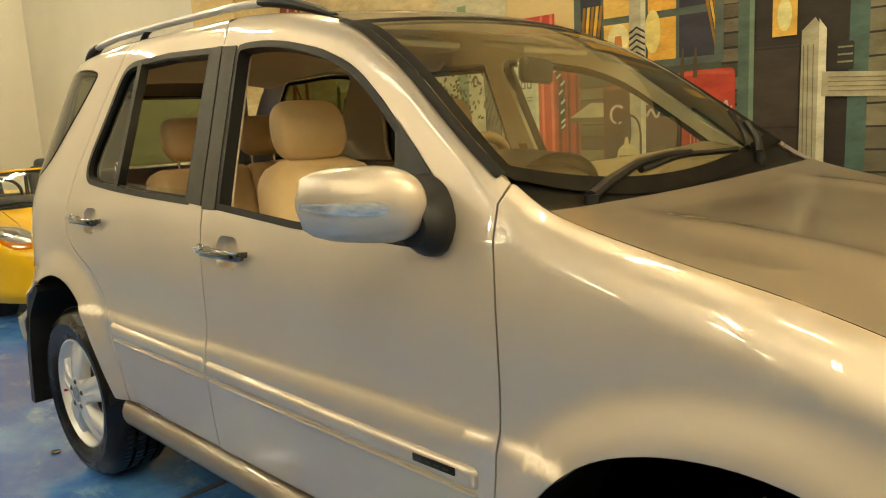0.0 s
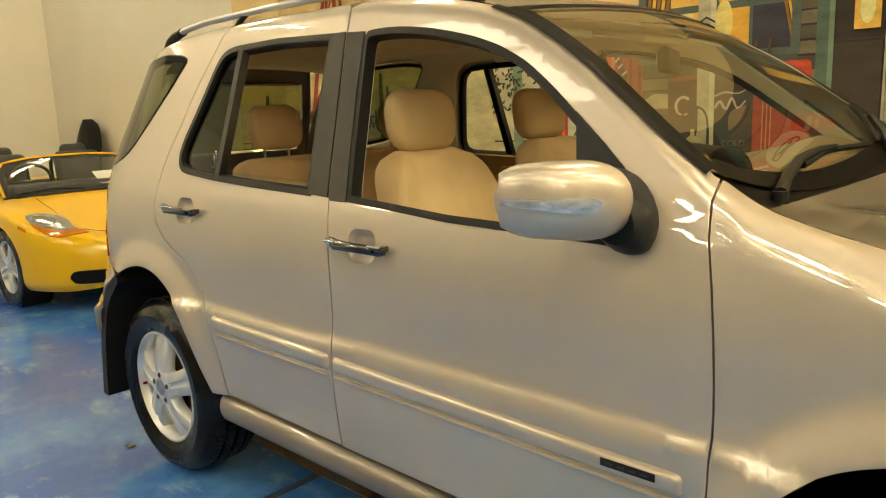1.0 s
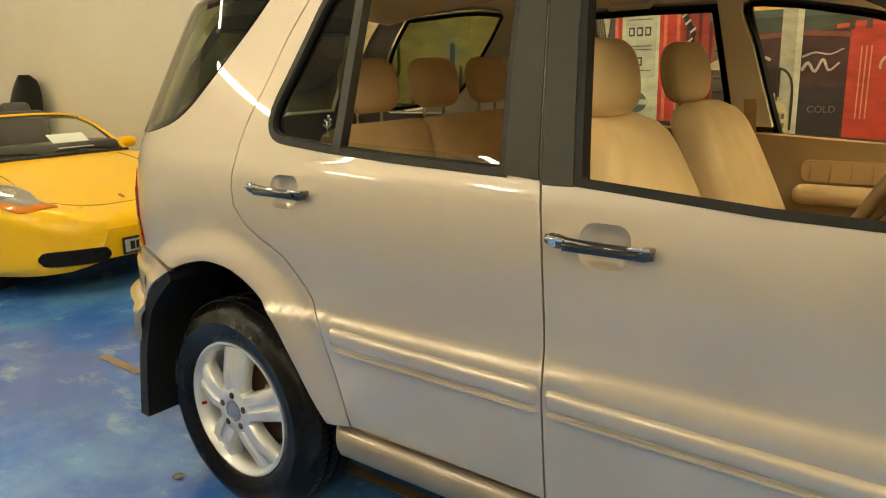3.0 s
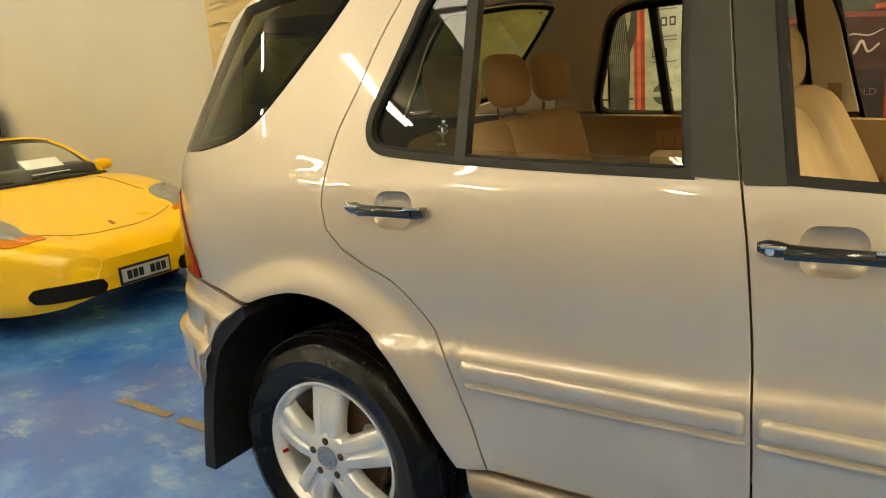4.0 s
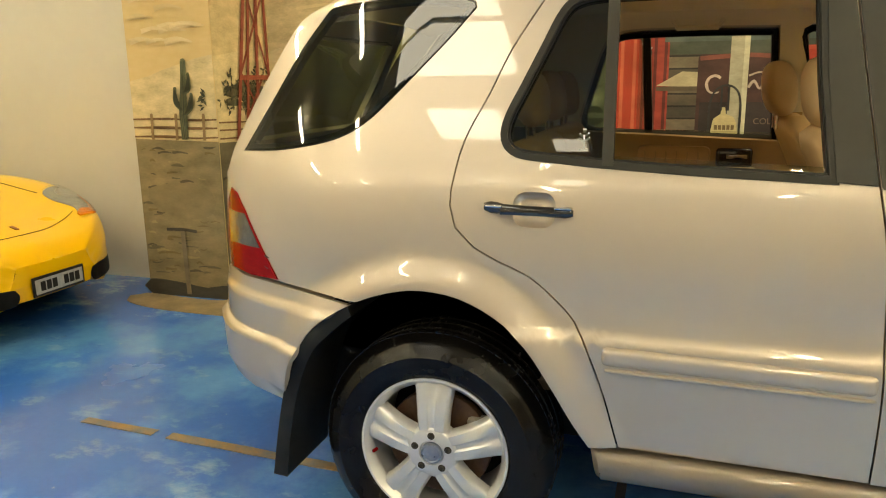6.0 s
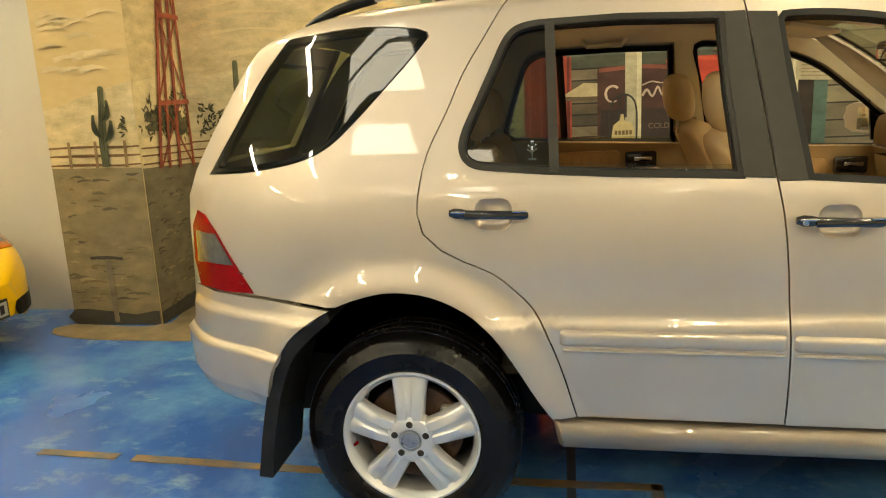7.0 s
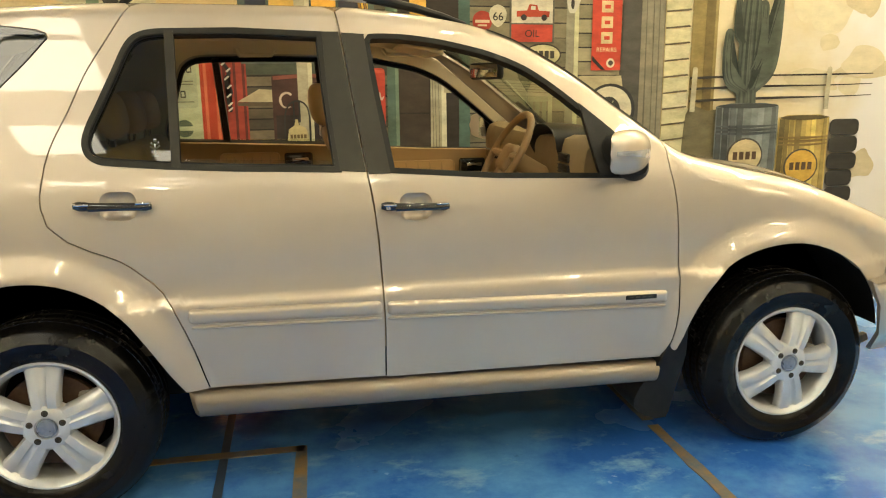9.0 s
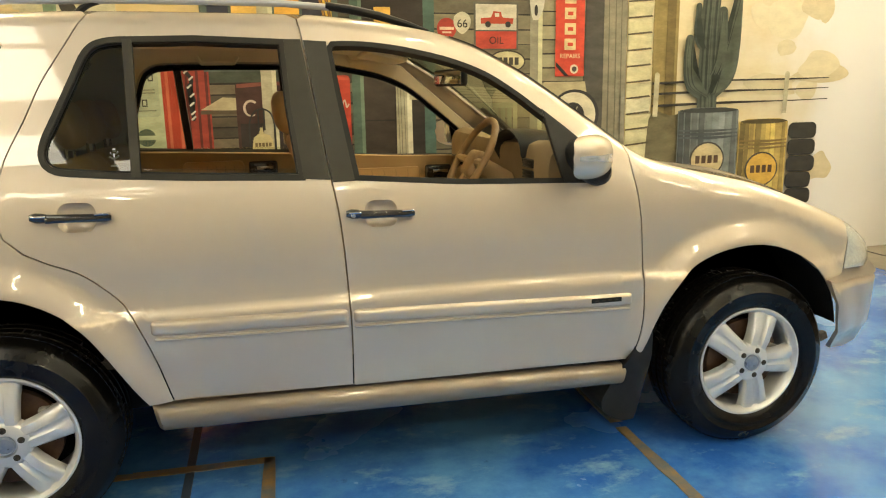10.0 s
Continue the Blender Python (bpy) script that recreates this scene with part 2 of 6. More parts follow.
# ---------- the hall ----------
def blend_floor():
    m = mat("blue_floor_paint", (.016, .096, .42), .22, 0, (.028, .14, .53), 1.2, .5, 40, .05, coat=.25, rvar=.35)
    nt = m.node_tree
    n, l = nt.nodes, nt.links
    b = n["Principled BSDF"]
    base = b.inputs["Base Color"].links[0].from_socket
    co = n.new("ShaderNodeTexCoord")
    def wear(scale, lo, hi, colour, src, st=(1, 1, 1), detail=8):
        mp = n.new("ShaderNodeMapping")
        mp.inputs["Scale"].default_value = st
        l.new(co.outputs["Object"], mp.inputs[0])
        t = n.new("ShaderNodeTexNoise")
        t.inputs["Scale"].default_value = scale
        t.inputs["Detail"].default_value = detail
        t.inputs["Roughness"].default_value = .68
        l.new(mp.outputs[0], t.inputs[0])
        r = n.new("ShaderNodeMapRange")
        r.inputs[1].default_value, r.inputs[2].default_value = lo, hi
        l.new(t.outputs[0], r.inputs[0])
        x = n.new("ShaderNodeMix")
        x.data_type = "RGBA"
        x.inputs[7].default_value = (*colour, 1)
        l.new(r.outputs[0], x.inputs[0])
        l.new(src, x.inputs[6])
        return x.outputs[2]
    s = wear(.8, .46, .64, (.10, .30, .64), base)
    s = wear(2.6, .56, .74, (.25, .46, .66), s, (1, 1.6, 1))
    s = wear(7, .66, .78, (.30, .42, .46), s)
    s = wear(5, .66, .78, (.006, .02, .10), s)
    l.new(s, b.inputs["Base Color"])
    return m


FLOORM = blend_floor()
LINEM = mat("worn_yellow_line", (.30, .17, .03), .5, 0, (.06, .11, .17), 9, .7, 60, .08)
CONCRETE = mat("grey_concrete", (.23, .20, .16), .75, 0, (.15, .13, .10), 3, .5, 40, .2)
WALLM = mat("white_block_paint", (.64, .605, .52), .6, 0, (.57, .535, .45), 1.5, .3, 18, .12)
CEILM = mat("ceiling_white", (.62, .57, .47), .9, 0, (.55, .5, .42), 1, .3, 30, .05)
BEIGEW = mat("pale_brown_wall", (.62, .56, .46), .85, 0, (.54, .48, .39), .8, .4, 20, .1)

bm = bm_new()
add_box(bm, (0, -2, -.1), (36, 24, .2))
floor = tagged(finish("floor", bm, FLOORM), "blue painted concrete floor with worn pale patches", "floor", kind="structure")


def floor_line(pts, w, name="floor_line"):
    for a, b in zip(pts, pts[1:]):
        a, b = Vector((*a, 0)), Vector((*b, 0))
        d = (b - a).normalized()
        q = Vector((-d.y, d.x, 0)) * w / 2
        bm = bm_new()
        n = max(2, int((b - a).length / .12))
        L, R = [], []
        for i in range(n + 1):
            p = a.lerp(b, i / n)
            j = random.uniform(-.004, .004)
            L.append(p + q * (1 + random.uniform(-.18, .12)) + Vector((0, 0, .004)))
            R.append(p - q * (1 + random.uniform(-.18, .12)) + Vector((0, 0, .004)))
        vl, vr = [bm.verts.new(p) for p in L], [bm.verts.new(p) for p in R]
        vl2, vr2 = [bm.verts.new(p - Vector((0, 0, .005))) for p in L], [bm.verts.new(p - Vector((0, 0, .005))) for p in R]
        for i in range(n):
            bm.faces.new((vr[i], vr[i + 1], vl[i + 1], vl[i]))
            bm.faces.new((vl[i], vl[i + 1], vl2[i + 1], vl2[i]))
            bm.faces.new((vr2[i], vr2[i + 1], vr[i + 1], vr[i]))
        part(name, bm, LINEM, floor, "worn yellow floor line", False)


floor_line([(-1.80, -.395), (-1.41, -.412)], .05)
floor_line([(-1.335, -.417), (-.5, -.46), (.3, -.489), (.85, -.490)], .05)
floor_line([(.84, -.47), (.815, -1.3)], .05)
floor_line([(2.39, .6), (2.385, -.55)], .055)
floor_line([(2.38, -.60), (2.375, -2.2)], .055)
bm = bm_new()
add_box(bm, (.525, -1.0, .0005), (.035, 3.4, .004))
part("floor_joint", bm, mat("joint_filler", (.015, .03, .07), .5, 0, (.05, .07, .1), 12, .5), floor, "dark filled joint")
bm = bm_new()
add_lathe(bm, [(.0, -.002), (.008, -.002), (.011, 0), (.018, 0), (.022, -.004)], (0, 0, 0), 20)
bmesh.ops.rotate(bm, verts=bm.verts, matrix=Matrix.Rotation(radians(-90), 3, "X"))
bmesh.ops.translate(bm, verts=bm.verts, vec=(-.37, -.888, .003))
part("floor_stud", bm, CONCRETE, floor, "grey floor stud")

WALL_TAN = .055


def wall_y(u):
    return 2.0865 + WALL_TAN * max(0.0, u - 2.0)


def wall_box(name, a, b, z0, z1, th, material, label, kind="structure"):
    """A wall from a to b in plan; its thickness lies to the left of that way."""
    a, b = Vector((*a, 0)), Vector((*b, 0))
    q = Vector((-(b - a).y, (b - a).x, 0)).normalized() * th
    bm = bm_new()
    lo = [bm.verts.new(p + Vector((0, 0, z0))) for p in (a, b, b + q, a + q)]
    hi = [bm.verts.new(p + Vector((0, 0, z1))) for p in (a, b, b + q, a + q)]
    bm.faces.new(lo[::-1])
    bm.faces.new(hi)
    for i in range(4):
        j = (i + 1) % 4
        bm.faces.new((lo[i], lo[j], hi[j], hi[i]))
    return tagged(finish(name, bm, material, smooth=False), label, "wall", kind=kind)


H = 4.3
MURALW = mat("mural_sand_wall", rgb((214, 190, 140)), .75, 0, rgb((196, 168, 112)), .9, .6, 14, .1, stretch=(1, 1, 2.5))
wall_n = wall_box("wall_north", (-2.42, wall_y(-2.3)), (2.0, wall_y(2.0)), 0, H, .2, MURALW, "painted block wall with a desert filling-station mural")
wall_box("wall_northeast", (2.0, wall_y(2.0)), (9.0, wall_y(9.0)), 0, H, .2, MURALW, "painted block wall with barrels and cactus")
pier = wall_box("wall_pier", (-2.87, 1.395), (-2.22, 1.4012), 0, H, .75, MURALW, "painted pier with part of the desert mural")
wall_w = wall_box("wall_white", (-8.0, 1.75), (-2.87, 1.75), 0, H, .2, WALLM, "white painted block wall")
wall_box("wall_end", (-8.0, -11), (-8.0, 1.75), 0, H, .2, WALLM, "white painted end wall")
wall_box("wall_east", (9.0, wall_y(9.0)), (9.0, -11), 0, H, .2, BEIGEW, "brown end wall")
# Added unseen wall, kept pale so the car's flank reflects something bright.
wall_box("wall_south", (9.0, -11), (-8.0, -11), 0, H, .2, BEIGEW, "unseen pale wall added to close the hall and brighten the car")
bm = bm_new()
add_box(bm, (.5, -4.5, H + .1), (18, 15, .2))
tagged(finish("ceiling", bm, CEILM), "off-white hall ceiling", "ceiling", kind="structure")

TUBEM = glow("fluorescent_tube", LIGHT, TUBE_STRENGTH)
PANELM = glow("reflection_panel", (1.0, .92, .72), PANEL_STRENGTH)
BATTEN = mat("batten_white", (.7, .7, .68), .4, 0, (.6, .6, .58), 10, .3)


def batten(x, y, rz=0, length=1.25):
    t = thing("ceiling_light", "white fluorescent batten under the ceiling", "ceiling light", (x, y, H), rz, "ceiling lights")
    box("housing", (0, 0, -.03), (length, .12, .06), BATTEN, t, .008)
    for s in (-.035, .035):
        bm = bm_new()
        add_cyl(bm, (-length / 2 + .03, s, -.078), (length / 2 - .03, s, -.078), .016, .016, 10)
        part("tube", bm, TUBEM, t, "lit tube")
    return t


for yy in (-7.0, -4.6, .6):
    for xx in (-6, -3.4, -.8, 1.8, 4.4, 7.0):
        if (xx, yy) != (-.8, -4.6):
            batten(xx, yy, 90)


for xx in (-6, -3.4):
    batten(xx, -2.1, 90)


# Unseen glowing panels, added only for white reflections in side glass and paint.
def reflection_panel(x, y, w, d):
    t = thing("reflection_panel", "unseen bright panel added under the ceiling for reflections on the car", "ceiling light", (x, y, H - .06), 0, "light panels")
    box("panel_frame", (0, 0, .03), (w + .08, d + .08, .06), BATTEN, t, .01)
    box("diffuser", (0, 0, -.01), (w, d, .02), PANELM, t, .004)


# Extra battens, out of view, added to brighten the right-hand wall.
for xx, yy in ((5.7, .9), (5.7, -.8), (8.2, .9)):
    batten(xx, yy, 90)
reflection_panel(-1.42, -3.28, 1.35, .42)
reflection_panel(-1.42, -3.92, 1.35, .66)
reflection_panel(-1.35, -5.0, .7, .6)
reflection_panel(-.4, -5.45, .32, .32)
# Short unseen battens added to lift the bonnet's brightness.
for xx in (3.1, 4.3):
    batten(xx, -.75, 0, .6)
# Another added row, out of view, to light the car's front.
for xx in (2.2, 3.5, 4.8):
    batten(xx, -2.9, 90, .9)


# ---------- the off-roader: surface of the body ----------
def table(tab):
    """A smooth function through (x, value) pairs."""
    xs, ys = np.array([a for a, _ in tab]), np.array([b for _, b in tab])
    d = np.diff(ys) / np.diff(xs)
    m = np.concatenate([[d[0]], np.where(d[1:] * d[:-1] > 0, 2 * d[1:] * d[:-1] / np.where(np.abs(d[1:] + d[:-1]) < 1e-9, 1, d[1:] + d[:-1]), 0), [d[-1]]])

    def f(x):
        x = np.clip(np.asarray(x, float), xs[0], xs[-1])
        i = np.clip(np.searchsorted(xs, x) - 1, 0, len(xs) - 2)
        h = xs[i + 1] - xs[i]
        t = (x - xs[i]) / h
        return ((2 * t ** 3 - 3 * t ** 2 + 1) * ys[i] + (t ** 3 - 2 * t ** 2 + t) * h * m[i]
                + (-2 * t ** 3 + 3 * t ** 2) * ys[i + 1] + (t ** 3 - t ** 2) * h * m[i + 1])
    return f


flank = table([(.25, .845), (.40, .872), (.50, .886), (.60, .895), (.70, .900), (.762, .899), (.794, .884), (.86, .878), (.95, .875),
               (1.05, .867), (1.12, .855), (1.17, .843), (1.20, .832), (1.25, .816), (1.45, .747), (1.68, .668), (1.9, .59)])
crest = table([(-1.0, 1.50), (-.7, 1.62), (-.42, 1.71), (-.2, 1.752), (.35, 1.782), (1.05, 1.775), (1.25, 1.76), (1.5, 1.722), (1.67, 1.672),
               (1.8, 1.605), (1.92, 1.53), (2.05, 1.435), (2.2, 1.325), (2.28, 1.268), (2.36, 1.225), (2.58, 1.165), (2.82, 1.11),
               (2.92, 1.08), (3.1, 1.015), (3.3, .935), (3.45, .86), (3.6, .78)])
edge_r = table([(-1, .07), (1.6, .07), (2.1, .06), (2.4, .10), (3.6, .12)])
lean0 = table([(-1, .325), (1.9, .325), (2.4, .22), (3.6, .2)])
LEAN1 = math.pi / 2 - 0.06

ARCH_R = smooth_line([(-.46, .56), (-.405, .68), (-.335, .755), (-.215, .826), (-.10, .864), (-.016, .874), (.092, .860), (.198, .812),
                      (.285, .742), (.352, .645), (.42, .53), (.466, .462)], .03)
ARCH_F = smooth_line([(2.315, .50), (2.345, .585), (2.402, .69), (2.50, .795), (2.63, .853), (2.785, .872), (2.926, .845), (3.062, .772),
                      (3.17, .637), (3.22, .50)], .03)
ARCHES = np.array(smooth_line(ARCH_R, .007) + smooth_line(ARCH_F, .007))


def section(x, v):
    """Half width and height of the right flank at length x; v is the height, past the shoulder the way round the edge."""
    x, v = np.broadcast_arrays(np.asarray(x, float), np.asarray(v, float))
    R, p0 = edge_r(x), lean0(x)
    v0 = crest(x) - R * (math.sin(LEAN1) - np.sin(p0))
    z = np.minimum(v, v0)
    x0 = -.2 + .35 * np.maximum(0, z - 1.2)
    d = np.maximum(0, x0 - x)
    y = flank(z) - .60 * d ** 2 - 1.6 * np.maximum(0, d - .5) ** 2
    f = np.maximum(0, x - 2.75)
    y = y - .18 * f ** 2 - 2.5 * np.maximum(0, x - 3.32) ** 2
    near = np.min((x[..., None] - ARCHES[:, 0]) ** 2 + (z[..., None] - ARCHES[:, 1]) ** 2, axis=-1) ** .5
    s = np.clip(1 - near / .115, 0, 1)
    y = y + .030 * s * s * (3 - 2 * s) * np.clip((1.06 - z) / .1, 0, 1)
    p = np.clip(p0 + np.maximum(0, v - v0) / R, p0, LEAN1)
    past = np.maximum(0, v - v0 - R * (LEAN1 - p0))
    return y - R * (np.cos(p0) - np.cos(p)) - past, z + R * (np.sin(p) - np.sin(p0)) + past * .06


def v_edge(x):
    """Where the rounding of the top edge ends."""
    R, p0 = edge_r(x), lean0(x)
    return crest(x) - R * (math.sin(LEAN1) - np.sin(p0)) + R * (LEAN1 - p0)


def flank_at(off=0.0, side=-1):
    def f(u, v):
        y, z = section(u, v)
        o = off(u, v) if callable(off) else off
        return np.stack([u, side * (y + o), z], -1)
    return f


def inside(poly, pts):
    x, y = pts[:, 0], pts[:, 1]
    r = np.zeros(len(pts), bool)
    for (ax, ay), (bx, by) in zip(poly, poly[1:] + poly[:1]):
        if ay != by:
            r ^= ((ay > y) != (by > y)) & (x < (bx - ax) * (y - ay) / (by - ay) + ax)
    return r


def panel(name, outer, holes, material, parent, F, thick=.012, step=.024, label="", outward=(0, -1, 0), rows=()):
    """A sheet-metal panel: a flat outline with holes, laid on the curved surface F and folded back at its edges."""
    from mathutils.geometry import delaunay_2d_cdt
    loops = [list(outer)] + [list(h) for h in holes]
    pts, edges = [], []
    for lp in loops:
        k = len(pts)
        pts += lp
        edges += [(k + i, k + (i + 1) % len(lp)) for i in range(len(lp))]
    o = np.array(outer)
    gx = np.arange(o[:, 0].min() + step / 2, o[:, 0].max(), step)
    gy = np.arange(o[:, 1].min() + step / 2, o[:, 1].max(), step)
    g = np.array([(a, b) for a in gx for b in gy]).reshape(-1, 2)
    keep = inside(loops[0], g)
    for h in loops[1:]:
        keep &= ~inside(h, g)
    g = g[keep]
    if len(g):
        b = np.array(pts)
        b = np.concatenate([b] + [(np.array(lp) + np.roll(lp, -1, 0)) / 2 for lp in loops])
        g = g[((g[:, None] - b[None]) ** 2).sum(-1).min(1) > (step * .45) ** 2]
    # rows that follow the edge, where the sheet turns over
    edge = np.array(pts)
    edge = np.concatenate([edge] + [lp + (np.roll(lp, -1, 0) - lp) * f for lp in (np.array(lp) for lp in loops) for f in (.25, .5, .75)])
    for d in rows:
        lp = inset(loops[0], d)
        r = np.array([(a[0] + (c[0] - a[0]) * i / k, a[1] + (c[1] - a[1]) * i / k) for a, c in zip(lp, lp[1:] + lp[:1]) for k in [max(1, round(math.dist(a, c) / .022))] for i in range(k)])
        r = r[inside(loops[0], r)]
        for h in loops[1:]:
            r = r[~inside(h, r)]
        r = r[((r[:, None] - edge[None]) ** 2).sum(-1).min(1) > (.8 * d) ** 2]
        if len(g) and len(r):
            g = g[((g[:, None] - r[None]) ** 2).sum(-1).min(1) > .010 ** 2]
        g = np.concatenate([g, r]) if len(r) else g
    allp = [Vector(p) for p in pts] + [Vector(p) for p in g]
    vs, _, fs, *_ = delaunay_2d_cdt(allp, edges, [], 0, 1e-6)
    P = np.array([tuple(v) for v in vs])
    T = np.array([f for f in fs if len(f) == 3])
    c = P[T].mean(1)
    keep = inside(loops[0], c)
    for h in loops[1:]:
        keep &= ~inside(h, c)
    T = T[keep]
    e = 1e-3
    X = F(P[:, 0], P[:, 1])
    N = np.cross(F(P[:, 0] + e, P[:, 1]) - F(P[:, 0] - e, P[:, 1]), F(P[:, 0], P[:, 1] + e) - F(P[:, 0], P[:, 1] - e))
    N /= np.linalg.norm(N, axis=1)[:, None] + 1e-12
    if (N @ np.array(outward)).mean() < 0:
        N = -N
    fn = np.cross(X[T[:, 1]] - X[T[:, 0]], X[T[:, 2]] - X[T[:, 0]])
    flip = (fn * N[T[:, 0]]).sum(1) < 0
    T[flip] = T[flip][:, ::-1]
    verts, norms, faces = X.tolist(), N.tolist(), T.tolist()
    count = {}
    for t in faces:
        for a, b in zip(t, t[1:] + t[:1]):
            count[(a, b)] = 1
    rim = [(a, b) for a, b in count if (b, a) not in count]
    back = {}
    for a, b in rim:
        for i in (a, b):
            if i not in back:
                back[i] = (len(verts), len(verts) + 1)
                verts += [verts[i], (X[i] - N[i] * thick).tolist()]
                norms += [(0, 0, 0), (0, 0, 0)]
    for a, b in rim:
        faces.append([back[b][0], back[a][0], back[a][1], back[b][1]])
    me = bpy.data.meshes.new(name)
    me.from_pydata(verts, [], faces)
    me.polygons.foreach_set("use_smooth", [True] * len(me.polygons))
    me.normals_split_custom_set_from_vertices(norms)
    me.materials.append(material)
    ob = new(name, me)
    ob.parent = parent
    if label:
        ob["label"] = label
    return ob


def rounded(x0, z0, x1, z1, r, n=5):
    out = []
    for cx, cz, a in ((x1 - r, z1 - r, 0), (x0 + r, z1 - r, 90), (x0 + r, z0 + r, 180), (x1 - r, z0 + r, 270)):
        out += [(cx + r * math.cos(radians(a + 90 * i / n)), cz + r * math.sin(radians(a + 90 * i / n))) for i in range(n + 1)]
    return out


def sheet(name, us, vs, F, material, parent, label="", thick=0.0, sharp=40):
    """A grid surface over two parameters, with a back if it has thickness."""
    bm = bm_new()
    G = [[bm.verts.new(F(u, v)) for v in vs] for u in us]
    for i in range(len(us) - 1):
        for j in range(len(vs) - 1):
            bm.faces.new((G[i][j], G[i + 1][j], G[i + 1][j + 1], G[i][j + 1]))
    if thick:
        bmesh.ops.solidify(bm, geom=bm.faces[:], thickness=thick)
    bmesh.ops.recalc_face_normals(bm, faces=bm.faces)
    return finish(name, bm, material, parent, label, True, sharp)


def span(a, b, n):
    return [a + (b - a) * i / (n - 1) for i in range(n)]


# outlines of the flank, in length and height
SEAM_REAR = smooth_line([(.345, 1.775), (.273, 1.658), (.201, 1.540), (.148, 1.421), (.090, 1.303), (.064, 1.201), (.057, 1.116), (.074, 1.055),
                         (.130, 1.002), (.200, .966), (.287, .930), (.355, .876), (.415, .814), (.457, .729), (.499, .617), (.544, .463)], .04)
SEAM_B = smooth_line([(1.04, 1.76), (1.052, 1.69), (1.085, 1.45), (1.12, 1.20), (1.138, 1.09), (1.152, .94), (1.160, .78), (1.164, .63), (1.163, .447)], .05)
SEAM_F = smooth_line([(2.256, 1.318), (2.261, 1.25), (2.268, 1.18), (2.285, 1.09), (2.299, .95), (2.304, .76), (2.300, .62), (2.282, .52), (2.258, .438)], .04)
WIN_F = smooth_line([(1.203, 1.192), (1.182, 1.33), (1.157, 1.5), (1.138, 1.655), (1.154, 1.675), (1.253, 1.676), (1.355, 1.666), (1.457, 1.648), (1.60, 1.612),
                     (1.73, 1.559), (1.84, 1.487), (1.93, 1.416), (2.02, 1.343), (2.10, 1.275), (2.148, 1.226), (2.152, 1.182), (2.12, 1.146)], .02) + [(1.6, 1.162)]
WIN_R = smooth_line([(.284, 1.241), (.236, 1.249), (.202, 1.271), (.187, 1.312), (.198, 1.366), (.234, 1.444), (.284, 1.552), (.320, 1.630), (.350, 1.668), (.39, 1.686), (.44, 1.693)], .014) + [
    (.69, 1.697), (.992, 1.684), (1.006, 1.45), (1.033, 1.199), (.681, 1.213), (.455, 1.226)]
# the same openings of the far flank, as they are seen from within
WIN_FAR_F = inset(smooth_line([(1.231, 1.166), (1.20, 1.30), (1.158, 1.5), (1.128, 1.632), (1.25, 1.634), (1.397, 1.609), (1.547, 1.575), (1.689, 1.510), (1.84, 1.398),
                               (1.965, 1.298), (2.06, 1.215), (2.066, 1.135)], .03) + [(1.6, 1.148)], -.018)
WIN_FAR_R = inset(smooth_line([(.262, 1.220), (.224, 1.240), (.222, 1.275), (.262, 1.40), (.318, 1.562), (.352, 1.61), (.40, 1.632), (.47, 1.638)], .02) + [
    (.75, 1.641), (1.002, 1.636), (1.02, 1.45), (1.045, 1.187), (.70, 1.200)], -.018)
WIN_Q = smooth_line([(-.726, 1.236), (-.553, 1.247), (-.396, 1.270), (-.295, 1.297), (-.219, 1.339), (-.145, 1.406), (-.054, 1.499), (.019, 1.575),
                     (.09, 1.658)], .018) + smooth_line([(.085, 1.675), (.055, 1.687), (-.112, 1.702), (-.405, 1.686)], .04) + smooth_line([(-.42, 1.675), (-.52, 1.557), (-.612, 1.410), (-.715, 1.25)], .04)


EDGE_ROWS = (.011, .022, .034, .047, .062, .08)


def top_line(a, b, n=24):
    return [(x, float(v_edge(x)) - .012) for x in span(a, b, n)]


